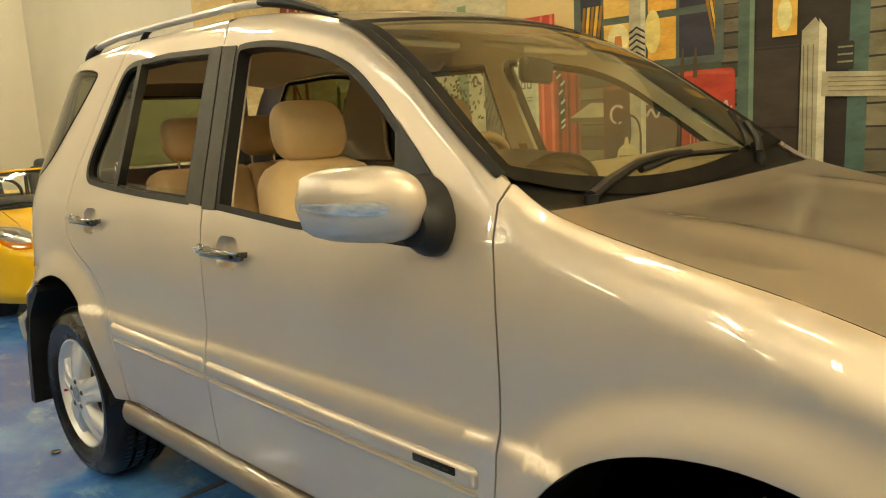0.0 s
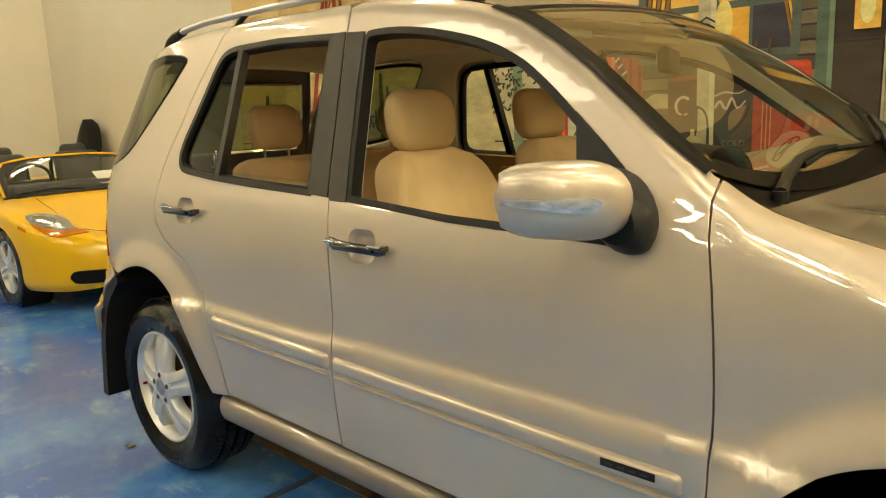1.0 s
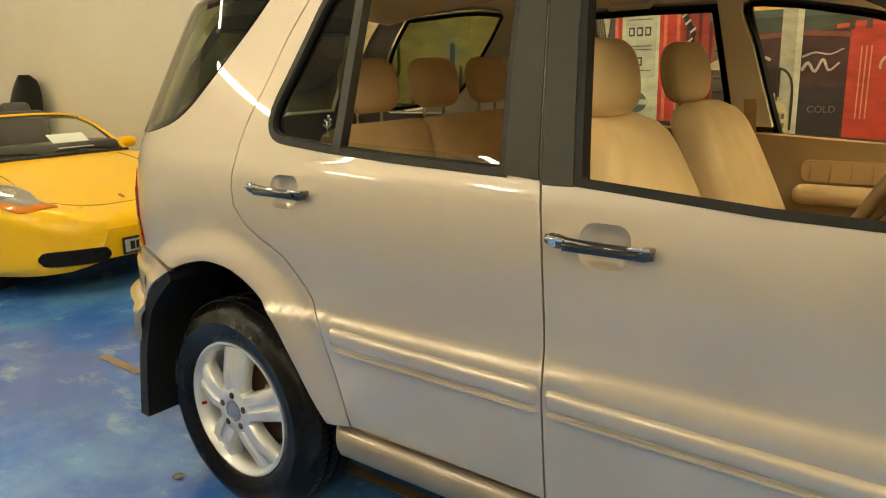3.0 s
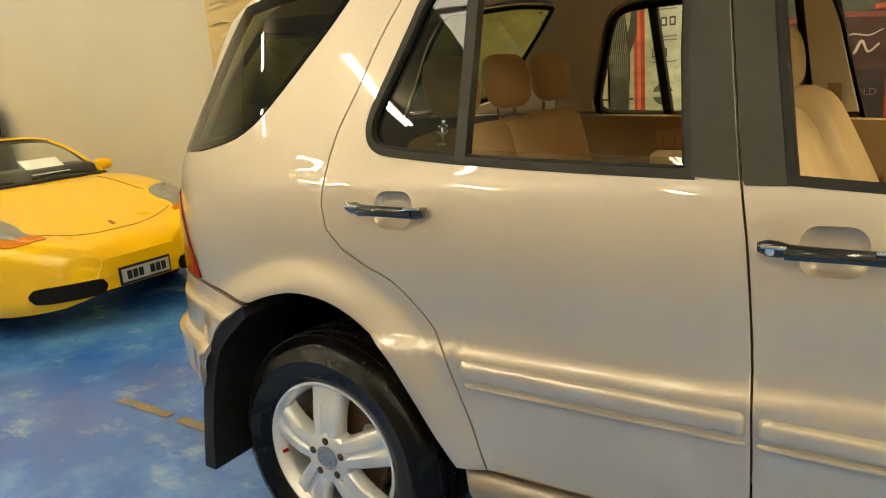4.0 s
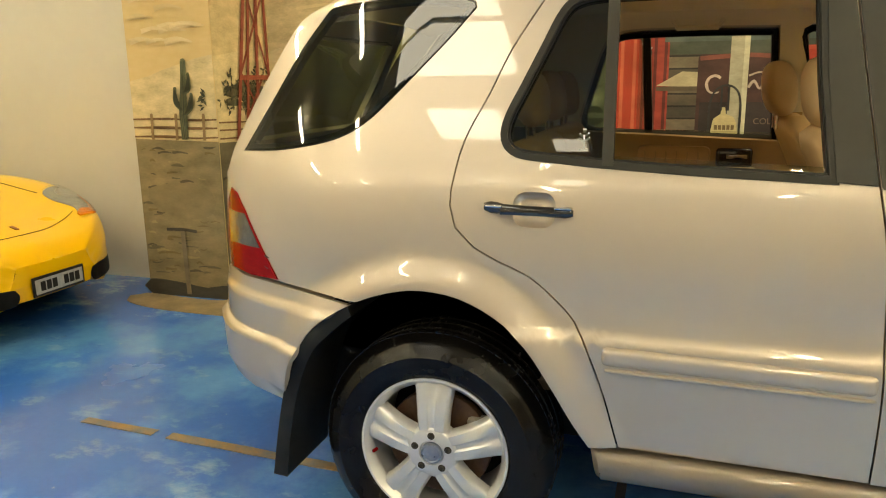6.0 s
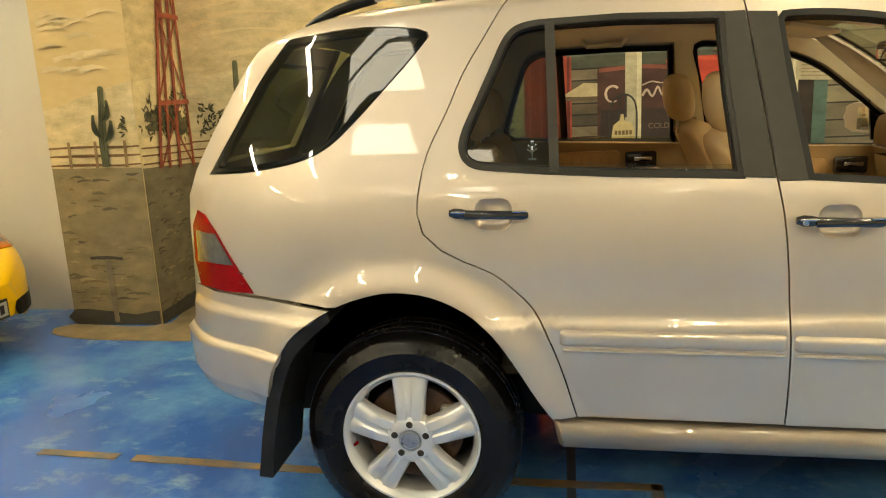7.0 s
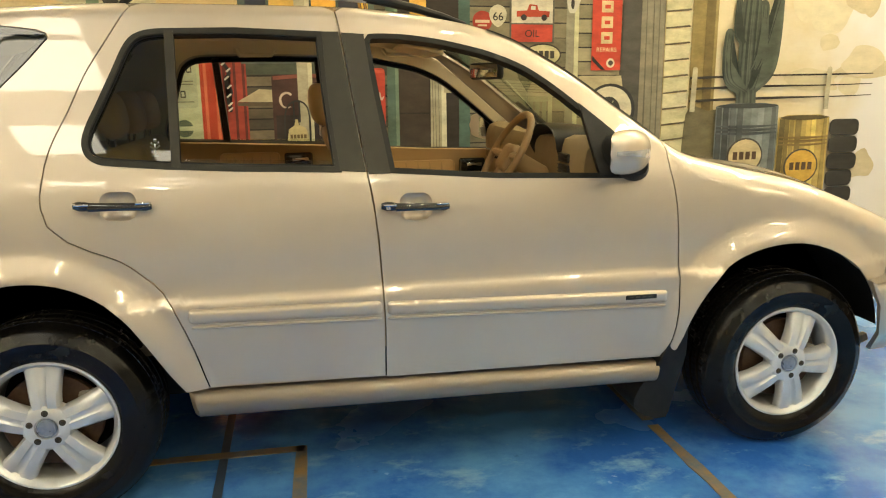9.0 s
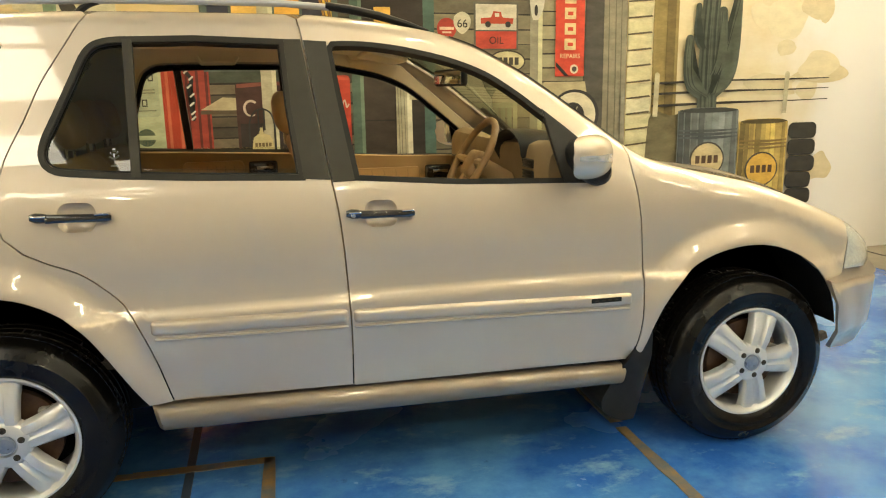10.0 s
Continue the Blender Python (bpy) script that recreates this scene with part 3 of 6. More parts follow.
def wheel_at(parent, x, y, z, spin=0.0, out=-1):
    """A road wheel whose outer face looks to -y (out = -1) or +y."""
    hub = bm_new()
    o = (0, 0, 0)
    add_lathe(hub, [(.232, .005), (.228, .012), (.215, .03), (.205, .10), (.205, .22), (.225, .235)], o, 48)
    wheel = part("wheel", hub, ALLOY, parent, "silver five-spoke alloy wheel")
    m = pose(x, y, z, 0, spin, 0 if out < 0 else 180)
    wheel.matrix_basis = m
    t = bm_new()
    prof = [(.228, .004), (.236, -.004), (.250, -.014), (.275, -.022), (.296, -.0225), (.299, -.0245), (.303, -.0245), (.306, -.0215), (.330, -.013), (.348, .004), (.357, .022), (.3635, .030),
            (.365, .060), (.358, .062), (.358, .070), (.366, .072), (.367, .108), (.359, .110), (.359, .120), (.367, .122), (.366, .158),
            (.358, .160), (.358, .168), (.365, .170), (.3635, .200), (.35, .225), (.32, .245), (.27, .25), (.232, .235)]
    add_lathe(t, prof, o, 72)
    tr = bm_new()
    n = 84
    for i in range(n):
        for k, (d0, d1, r) in enumerate(((.030, .056, .3585), (.073, .107, .3605), (.123, .157, .3605), (.174, .200, .3585))):
            rm = Matrix.Rotation(-math.tau * (i + .35 * k) / n - .04, 4, "Y")
            add_box(tr, rm @ Vector((r - .001, (d0 + d1) / 2, 0)), (.016, d1 - d0, .0195), 0, 1, rm.to_3x3())
    part("tread", tr, TREAD, wheel, "worn block tread", False)
    part("tyre", t, TYRE, wheel, "black road tyre with worn tread", True, 35)
    s = bm_new()
    add_lathe(s, [(.2335, .0), (.233, -.006), (.226, -.007), (.219, .002), (.208, .016), (.205, .03)], o, 60)
    for k in range(5):
        a = radians(90 + 72 * k)
        R = Matrix.Rotation(-a, 3, "Y")
        cols = ((-.5, .012), (-.42, .0), (-.13, -.003), (-.07, .004), (.07, .004), (.13, -.003), (.42, .0), (.5, .012))
        rows = ((.04, .08, -.012), (.075, .090, -.016), (.11, .096, -.015), (.15, .104, -.008), (.19, .116, .004), (.214, .130, .012))
        F = [[s.verts.new(R @ Vector((r, d + dd, c * w))) for c, dd in cols] for r, w, d in rows]
        B = [[s.verts.new(R @ Vector((r, d + .045, c * w * 1.02))) for c, dd in cols] for r, w, d in rows]
        for i in range(len(rows) - 1):
            for j in range(len(cols) - 1):
                s.faces.new((F[i][j], F[i + 1][j], F[i + 1][j + 1], F[i][j + 1]))
            s.faces.new((F[i][0], B[i][0], B[i + 1][0], F[i + 1][0]))
            s.faces.new((F[i + 1][-1], B[i + 1][-1], B[i][-1], F[i][-1]))
    add_lathe(s, [(.0, -.013), (.036, -.013), (.040, -.02), (.072, -.018), (.082, -.010), (.086, .03)], o, 40)
    bmesh.ops.recalc_face_normals(s, faces=s.faces)
    part("rim", s, ALLOY, wheel, "painted silver spokes", True, 50)
    c = bm_new()
    add_lathe(c, [(.0, -.022), (.022, -.0225), (.026, -.021), (.029, -.024), (.033, -.022), (.034, -.012)], o, 28)
    part("centre_cap", c, mat("cap_blue_grey", (.20, .24, .33), .3, .5, (.3, .33, .4), 60, .5, 90, .05), wheel, "blue-grey centre cap")
    for k in range(5):
        a = radians(90 + 72 * k)
        p = Vector((.055 * math.cos(a), 0, .055 * math.sin(a)))
        b = bm_new()
        add_cyl(b, p + Vector((0, -.0205, 0)), p + Vector((0, -.010, 0)), .0115, .0125, 12)
        add_cyl(b, p + Vector((0, -.0245, 0)), p + Vector((0, -.0200, 0)), .006, .008, 6)
        part("wheel_bolt", b, mat("bolt_hole", (.09, .075, .055), .4, .7) if not k else bpy.data.materials["bolt_hole"], wheel)
    d = bm_new()
    add_lathe(d, [(.05, .055), (.165, .055), (.167, .06), (.167, .08), (.05, .08)], o, 40)
    part("brake_disc", d, STEEL, wheel, "rusty brown brake disc")
    d = bm_new()
    add_lathe(d, [(.0, .205), (.21, .205), (.21, .215), (.0, .215)], o, 32)
    part("wheel_back", d, DARK, wheel)
    if x == 0 and out < 0:
        v = bm_new()
        add_cyl(v, (-.196, -.004, -.030), (-.190, .012, -.029), .0055, .0055, 10)
        part("valve_cap", v, RED, wheel, "small red valve cap")
    q = bm_new()
    add_box(q, (.13, .06, .04), (.075, .05, .12), .015)
    part("brake_caliper", q, CALIPER, wheel)
    return wheel


def door_handle(parent, x0, x1, z0, z1, keyhole):
    """A bright pull handle over a scooped recess."""
    zc = (z0 + z1) / 2
    y, _ = section((x0 + x1) / 2, zc)
    bm = bm_new()
    n = 14
    rings = []
    for i in range(n):
        t = i / (n - 1)
        x = x0 + (x1 - x0) * t
        bow = .022 + .010 * math.sin(math.pi * t)
        h = .0165 if t < .23 else .0135 - .001 * math.cos(math.pi * t)
        w = .011
        if i in (0, n - 1):
            h, w = h * .6, w * .6
        rings.append([bm.verts.new((x, -(float(y) + bow + w * math.cos(a)), zc - .010 * (t - .5) + h * math.sin(a))) for a in [math.tau * k / 12 for k in range(12)]])
    for A, B in zip(rings, rings[1:]):
        for k in range(12):
            bm.faces.new((A[k], A[(k + 1) % 12], B[(k + 1) % 12], B[k]))
    bm.faces.new(rings[0])
    bm.faces.new(rings[-1][::-1])
    bmesh.ops.recalc_face_normals(bm, faces=bm.faces)
    for xa in (x0 + .018, x1 - .018):
        add_box(bm, (xa, -(float(y) + .010), zc), (.026, .036, .018), .005)
    h = part("handle", bm, GLOSSBLACK, parent, "black pull handle with bright ends")
    g = bm_new()
    add_box(g, ((x0 + x1) / 2 + .01, -(float(y) + .0425), zc - .004), (.165, .004, .016), .0018)
    part("grip_strip", g, GLOSSBLACK, h)
    for xa in (x0 + .030, x1 - .026):
        c = bm_new()
        add_box(c, (xa, -(float(y) + .037), zc + .0095), (.045, .012, .007), .003)
        part("bright_cap", c, CHROME, h)
    if keyhole:
        k = bm_new()
        add_lathe(k, [(0, -.002), (.007, -.002), (.009, 0), (.0095, .006)], (x0 + .024, -(float(y) + .037), zc + .001), 16)
        part("lock_barrel", k, CHROME, h)


def scoop(parent, c, F0):
    """The hollow behind a handle, fitted into its hole in the door skin."""
    ring0 = rounded(c[0] - .058, c[1] - .047, c[0] + .058, c[1] + .047, .034)
    bm = bm_new()
    loops = []
    for k, dep in ((1.0, 0.0), (.97, .004), (.88, .014), (.68, .022), (.4, .024)):
        pts = np.array([(c[0] + (a - c[0]) * k, c[1] + (b - c[1]) * k) for a, b in ring0])
        X = F0(pts[:, 0], pts[:, 1])
        loops.append([bm.verts.new((p[0], p[1] + dep, p[2])) for p in X])
    n = len(ring0)
    for A, B in zip(loops, loops[1:]):
        for i in range(n):
            bm.faces.new((A[i], A[(i + 1) % n], B[(i + 1) % n], B[i]))
    bm.faces.new(loops[-1])
    bmesh.ops.recalc_face_normals(bm, faces=bm.faces)
    bm.faces.ensure_lookup_table()
    if bm.faces[-1].normal.y > 0:
        bmesh.ops.reverse_faces(bm, faces=bm.faces)
    part("handle_recess", bm, PAINT, parent, "", True, 60)
    return ring0


def strip(name, x0, x1, zc, h, proud, parent, material, slope=0.0, n=30):
    """A rubbing strip with a rounded face and rounded ends along the flank."""
    def F(u, s):
        k = min(1.0, (u - x0) / .018, (x1 - u) / .018)
        k = math.sqrt(max(0.02, 1 - (1 - max(0, k)) ** 2))
        v = zc + slope * (u - x0) + (s - .5) * h * (.55 + .45 * k)
        y, z = section(u, v)
        e = abs(2 * s - 1)
        return Vector((u, -(float(y) + proud * k * (1 - e ** 4.5) - .002), float(z)))
    us = [x0, x0 + .003, x0 + .008, x0 + .014] + span(x0 + .02, x1 - .02, n) + [x1 - .014, x1 - .008, x1 - .003, x1]
    return sheet(name, us, [0, .03, .08, .15, .25, .4, .5, .6, .75, .85, .92, .97, 1], F, material, parent)


def headrest(parent, c, w=.29, h=.205, d=.12, material=LEATHER, posts=True):
    bm = bm_new()
    rings = []
    for i in range(15):
        t = -math.cos(math.pi * i / 14)
        k = (1 - abs(t) ** 2.6) ** (1 / 2.6) if abs(t) < 1 else .0
        k = max(k, .2)
        rings.append([bm.verts.new((c[0] + d / 2 * k * math.copysign(abs(math.cos(a)) ** .7, math.cos(a)) - .012 * t, c[1] + w / 2 * (.42 + .58 * k) * math.copysign(abs(math.sin(a)) ** .62, math.sin(a)), c[2] + t * h / 2))
                      for a in [math.tau * j / 24 for j in range(24)]])
    for A, B in zip(rings, rings[1:]):
        for j in range(24):
            bm.faces.new((A[j], A[(j + 1) % 24], B[(j + 1) % 24], B[j]))
    bm.faces.new(rings[0][::-1])
    bm.faces.new(rings[-1])
    ob = part("headrest", bm, material, parent, "", True, 60)
    if posts:
        for s in (-.06, .06):
            b = bm_new()
            add_cyl(b, (c[0] - .005, c[1] + s, c[2] - h / 2 - .05), (c[0] - .005, c[1] + s, c[2] - h / 2 + .02), .006)
            part("headrest_post", b, CHROME, ob)
    return ob


def front_seat(parent, y):
    """A leather bucket seat: cushion, backrest with bolsters and seams, headrest."""
    def shape(t):
        z = .68 + .63 * t
        w = .255 + .018 * math.sin(math.pi * min(1, t / .8)) - .075 * max(0, (t - .72) / .28) ** 2.2
        cap = math.sqrt(max(.0, 1 - max(0, (t - .86) / .14) ** 2.4))
        return z, 1.335 - .40 * (z - .68) - .06 * (z - .68) ** 2, .16 * (.3 + .7 * cap), w * (.72 + .28 * cap)
    def front(yy, w, dp):
        k = abs(yy) / w
        return dp / 2 + .038 * max(0, (k - .45) / .55) ** 1.6 * (1 if k < .86 else max(0, 1 - ((k - .86) / .14) ** 2)) - .006 * math.exp(-((abs(yy) - .105) / .010) ** 2)
    bm = bm_new()
    rings = []
    for i in range(25):
        z, x, dp, w = shape(i / 24)
        row = []
        for a in [math.tau * j / 48 for j in range(48)]:
            ca, sa = math.cos(a), math.sin(a)
            yy = w * math.copysign(abs(sa) ** .75, sa)
            d = front(yy, w, dp) * ca ** .5 if ca > 0 else -dp / 2 * abs(ca) ** .6
            row.append(bm.verts.new((x + d, y + yy, z)))
        rings.append(row)
    for A, B in zip(rings, rings[1:]):
        for j in range(48):
            bm.faces.new((A[j], A[(j + 1) % 48], B[(j + 1) % 48], B[j]))
    bm.faces.new(rings[0][::-1])
    bm.faces.new(rings[-1])
    back = part("front_seat_backrest", bm, LEATHER, parent, "tan leather seat backrest", True, 60)
    for s in (-.105, .105):
        b = bm_new()
        q = [shape(.04 * i) for i in range(2, 22)]
        add_tube(b, [(x + front(s, w, dp) * .96 + .001, y + s, z) for z, x, dp, w in q], .0022, 6)
        part("seam", b, LEATHER2, back)
    headrest(parent, (1.055 if y < 0 else 1.01, y, 1.408))
    b = bm_new()
    add_box(b, (1.46, y, .70), (.52, .50, .16), .06, 4)
    part("front_seat_cushion", b, LEATHER, parent)


def rear_bench(parent):
    for y, w in ((-.36, .46), (.19, .62)):
        bm = bm_new()
        add_box(bm, (0, 0, 0), (.16, w - .006, .60), .05, 4, Matrix.Rotation(radians(-14), 3, "Y"))
        bmesh.ops.translate(bm, verts=bm.verts, vec=(.25, y + (.03 if y < 0 else -.0), .975))
        part("bench_backrest", bm, LEATHER2, parent, "brown leather rear backrest")
    for y in (-.36, .0, .36):
        headrest(parent, (.19, y, 1.395), .25, .18, .10, LEATHER2)
    box("bench_cushion", (.58, 0, .68), (.52, 1.24, .17), LEATHER2, parent, .06, "brown leather rear cushion", seg=4)


def build_suv():
    car = thing("off_road_car", "champagne metallic five-door off-road car parked on blue floor", "car")
    F0 = flank_at()
    # doors, quarter, wing
    hr = (.295, 1.112)
    hf = (1.288, 1.074)
    rear_out = inset(SEAM_REAR + [(1.163, .450)] + SEAM_B[::-1][1:] + top_line(1.0, .38, 26), .0025)
    front_out = inset(SEAM_B + SEAM_F[::-1] + top_line(2.245, 1.07, 56), .0025)
    ring_r = rounded(hr[0] - .058, hr[1] - .047, hr[0] + .058, hr[1] + .047, .034)
    ring_f = rounded(hf[0] - .058, hf[1] - .047, hf[0] + .058, hf[1] + .047, .034)
    d_r = panel("rear_door", rear_out, [WIN_R, ring_r], PAINT, car, F0, rows=EDGE_ROWS)
    d_f = panel("front_door", front_out, [WIN_F, ring_f], PAINT, car, F0, rows=EDGE_ROWS)
    scoop(d_r, hr, F0)
    scoop(d_f, hf, F0)
    door_handle(d_r, .162, .404, 1.100, 1.131, False)
    door_handle(d_f, 1.162, 1.404, 1.060, 1.094, True)
    arch = [p for p in ARCH_R if p[0] > -.23]
    quarter = inset(SEAM_REAR[::-1] + top_line(.33, -.46, 34) + smooth_line([(-.52, 1.70), (-.63, 1.557), (-.73, 1.41), (-.83, 1.236), (-.865, 1.1), (-.86, .95), (-.845, .837)], .05)
                    + [(-.70, .84), (-.546, .843), (-.40, .836), (-.25, .826)] + arch + [(.50, .462)], .002)
    panel("rear_quarter", quarter, [WIN_Q], PAINT, car, F0, rows=EDGE_ROWS)
    wing = inset(SEAM_F[:1] + SEAM_F[1:] + [(2.30, .455)] + ARCH_F[1:-4] + [(3.215, .70), (3.25, .712), (3.29, .85), (3.315, .945)]
                 + [(x, float(v_edge(x))) for x in span(3.31, 2.264, 48)], .002)
    panel("front_wing", wing, [], PAINT, car, F0, rows=EDGE_ROWS)
    # rear bumper with its step, front bumper
    def step_off(u, v):
        s = np.clip((.660 - v) / .012, 0, 1)
        s2 = np.clip((v - .40) / .12, 0, 1)
        return .006 + .044 * s * s * (3 - 2 * s) * (.5 + .5 * s2) - .03 * (1 - s2)
    rb = inset([(-.845, .832), (-.70, .834), (-.546, .837), (-.40, .830), (-.232, .818)] + [p for p in ARCH_R[::-1] if -.46 < p[0] < -.24]
               + [(-.47, .50), (-.48, .452), (-.66, .455), (-.86, .49), (-.93, .53), (-.955, .62), (-.93, .66), (-.875, .70)], .002)
    panel("rear_bumper", rb, [], PAINT, car, flank_at(step_off), .02, .011)
    fb = inset([(3.125, .703), (3.30, .70), (3.45, .69), (3.60, .67), (3.66, .58), (3.64, .49), (3.5, .41), (3.30, .375), (3.22, .38)] + [(3.195, .47), (3.165, .60)], .002)
    panel("front_bumper", fb, [], PAINT, car, flank_at(lambda u, v: .03 + .025 * np.clip((.70 - v) / .02, 0, 1) - .03 * np.clip((.48 - v) / .08, 0, 1)), .02, .03)
    for side in (-1, 1):
        def ledge(u, k):
            y, _ = section(u, .705)
            return Vector((u, side * (float(y) + .053 - .12 * k), .700 - .02 * max(0, u - 3.30) + .012 * k))
        sheet("bumper_ledge", span(3.13, 3.62, 20), span(0, 1, 4), ledge, PAINT, car, "", .006)
    sheet("bumper_centre", span(-.62, .62, 15), span(.42, .70, 6), lambda y, z: Vector((3.675 - .25 * (abs(y) / .62) ** 3 - .05 * ((z - .58) / .16) ** 2, y, z)), PAINT, car, "", .01)
    sheet("bumper_centre", span(-.55, .55, 15), span(.44, .83, 8), lambda y, z: Vector((-.985 + .10 * (abs(y) / .55) ** 3 + .05 * max(0, (z - .64) / .2), y, z)), PAINT, car, "", .01)
    # bonnet, roof, windscreen, left side
    def top(x, s, crown, bulge):
        y, z = section(x, v_edge(x) - .0)
        c = 1 - s * s
        return Vector((x + bulge * c, float(y) * s, float(z) + crown * c))
    hood_crown = table([(2.2, -.055), (2.32, -.05), (2.5, -.012), (2.75, .022), (3.1, .045), (3.46, .05)])
    def hood(x, s):
        p = top(x, s, float(hood_crown(x)), .03 if x < 3.4 else .08)
        rib = math.exp(-((abs(s) - .62) / .08) ** 2)
        p.z += .012 * rib * min(1, (3.45 - x) / .3 if x < 3.45 else 0) * min(1, max(0, (x - 2.3) / .25))
        return p
    def hood_grid(k, s):
        x0 = 2.287 + .06 * s * s
        return hood(x0 + (3.46 - x0) * k, s)
    sheet("bonnet", span(0, 1, 44), span(-.9985, .9985, 65), hood_grid, PAINT, car, "champagne bonnet", .012)
    def roof(x, s):
        k = min(1, max(0, (x - 1.0) / .6))
        return top(x, s, .035, .07 * k * k)
    sheet("roof", span(-.50, 1.62, 40), span(-1, 1, 31), roof, PAINT, car, "", .01)
    sheet("headlining", span(-.45, 1.56, 30), span(-.96, .96, 21), lambda x, s: roof(x, s) - Vector((0, 0, .06)), LINING, car, "beige cloth headlining", .01)
    def screen(x, s):
        k = max(0, (x - 1.62) / .6)
        return top(x, s, .03 - .115 * k * k, .07 - .055 * k)
    ws = sheet("windscreen", span(1.655, 2.235, 16), span(-.955, .955, 25), lambda x, s: screen(x, s) - Vector((0, 0, .004)), SCREENGLASS, car, "laminated windscreen")
    ws.visible_shadow = False
    for nm, us, vs in (("screen_seal", span(1.625, 2.25, 18), (-1.0, -.985, -.945)), ("screen_seal", span(1.625, 2.25, 18), (.945, .985, 1.0)),
                       ("screen_seal", (1.622, 1.64, 1.66), span(-.96, .96, 25)), ("screen_seal", (2.205, 2.22, 2.245), span(-.97, .97, 25))):
        sheet(nm, us, vs, lambda x, s: screen(x, s) + Vector((0, 0, .002)), RUBBER, ws, "black screen surround", .006)
    for side in (-1,):
        def band(x, k):
            v = v_edge(x) - .032 + .032 * k
            y, z = section(x, v)
            return Vector((x, side * (float(y) + .0035), float(z) + .0035))
        sheet("screen_seal", span(1.60, 2.235, 24), (0, .12, .3, .5, .7, .85, 1), band, RUBBER, ws, "black screen surround", .003)
    def cowl(x, s):
        t = (x - 2.2) / .12
        a, b = screen(2.225, s), hood_grid(0, max(-.985, min(.985, s)))
        return a.lerp(b, t) - Vector((0, 0, .022 * math.sin(math.pi * min(1, t)) + .008))
    sheet("scuttle_panel", span(2.2, 2.322, 8), span(-.99, .99, 25), cowl, BLACKPL, car, "black plastic scuttle panel", .01)
    for arm, blade in ((((2.272, -.675), (2.235, -.50), (2.195, -.25), (2.180, .0), (2.182, .2)), ((2.198, -.22), (2.178, .1), (2.186, .35), (2.205, .6))),
                       (((2.245, .725), (2.215, .80), (2.16, .87)), ((2.215, .70), (2.17, .80), (2.10, .90)))):
        w = bm_new()
        pts = [screen(x, s) + Vector((.004, 0, .014 + .008 * min(1, k))) for k, (x, s) in enumerate(arm)]
        add_cyl(w, pts[0] - Vector((0, 0, .05)), pts[0] + Vector((0, 0, .006)), .022, .017, 16)
        add_tube(w, pts, [.015, .014, .013, .011, .009][:len(pts)], 8)
        wp = part("wiper", w, BLACKPL, car, "black wiper arm")
        bl = bm_new()
        add_tube(bl, [screen(x, s) + Vector((.002, 0, .010)) for x, s in smooth_line(blade, .05)], .010, 6)
        part("wiper_blade", bl, RUBBER, wp)
    # left flank, plain outside
    L = flank_at(0, 1)
    out = (0, 1, 0)
    ld_r = panel("rear_door", rear_out, [WIN_FAR_R], PAINT, car, L, outward=out)
    ld_f = panel("front_door", front_out, [WIN_FAR_F], PAINT, car, L, outward=out)
    panel("rear_quarter", quarter, [WIN_Q], PAINT, car, L, outward=out)
    panel("front_wing", wing, [], PAINT, car, L, outward=out)
    panel("rear_bumper", rb, [], PAINT, car, flank_at(step_off, 1), .02, .03, outward=out)
    panel("front_bumper", fb, [], PAINT, car, flank_at(.03, 1), .02, .03, outward=out)
    # windows
    for side, dr, df in ((-1, d_r, d_f), (1, ld_r, ld_f)):
        o = (0, side, 0)
        win_r, win_f = (WIN_R, WIN_F) if side < 0 else (WIN_FAR_R, WIN_FAR_F)
        seal = flank_at(.003, side)
        panel("window_seal", win_r, [inset(win_r, .020)], RUBBER if side > 0 else SEALGREY, dr, seal, .03, outward=o)
        panel("window_seal", inset(win_r, .020), [inset(win_r, .0255)], RUBBER, dr, flank_at(-.004, side), .03, outward=o)
        panel("window_seal", win_f, [inset(win_f, .019)], RUBBER, df, seal, .04, outward=o)
        div = [(.456, 1.685), (.486, 1.685), (.497, 1.232), (.468, 1.234)] if side < 0 else [(.474, 1.645), (.508, 1.645), (.530, 1.205), (.494, 1.207)]
        panel("window_divider", div, [], GREYPL, dr, flank_at(.004, side), .03, outward=o)
        fixed = [p for p in inset(win_r, .02) if p[0] < .45] + ([(.468, 1.68), (.480, 1.24)] if side < 0 else [(.485, 1.63), (.51, 1.21)])
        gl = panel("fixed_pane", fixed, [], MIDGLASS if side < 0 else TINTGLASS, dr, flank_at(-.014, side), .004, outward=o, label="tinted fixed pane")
        gl.visible_shadow = False
        gl = panel("drop_glass", [(.495, 1.215), (1.015, 1.19), (1.01, 1.238), (.495, 1.256)] if side < 0 else [(.53, 1.19), (1.04, 1.18), (1.04, 1.208), (.53, 1.220)], [], TINTGLASS, dr, flank_at(-.016, side), .005, outward=o, label="door glass wound down to its edge")
        gl.visible_shadow = False
        if side < 0:
            y0, z0 = section(.415, 1.29)
            bm = bm_new()
            for dx, dz, w, h, ang in ((0, 0, .005, .036, 0), (-.009, .004, .016, .006, 35), (.009, .006, .016, .006, -35), (-.008, .016, .014, .006, 40), (.008, .018, .014, .006, -40), (0, .028, .010, .012, 0), (0, -.022, .024, .006, 0)):
                add_box(bm, (.415 + dx, -float(y0) + .010 + .3 * (.025 + dz), 1.292 + dz), (w, .002, h), .0015, 1, Matrix.Rotation(radians(ang), 3, "Y"))
            part("window_decal", bm, PAPER, dr, "small white leaf decal")
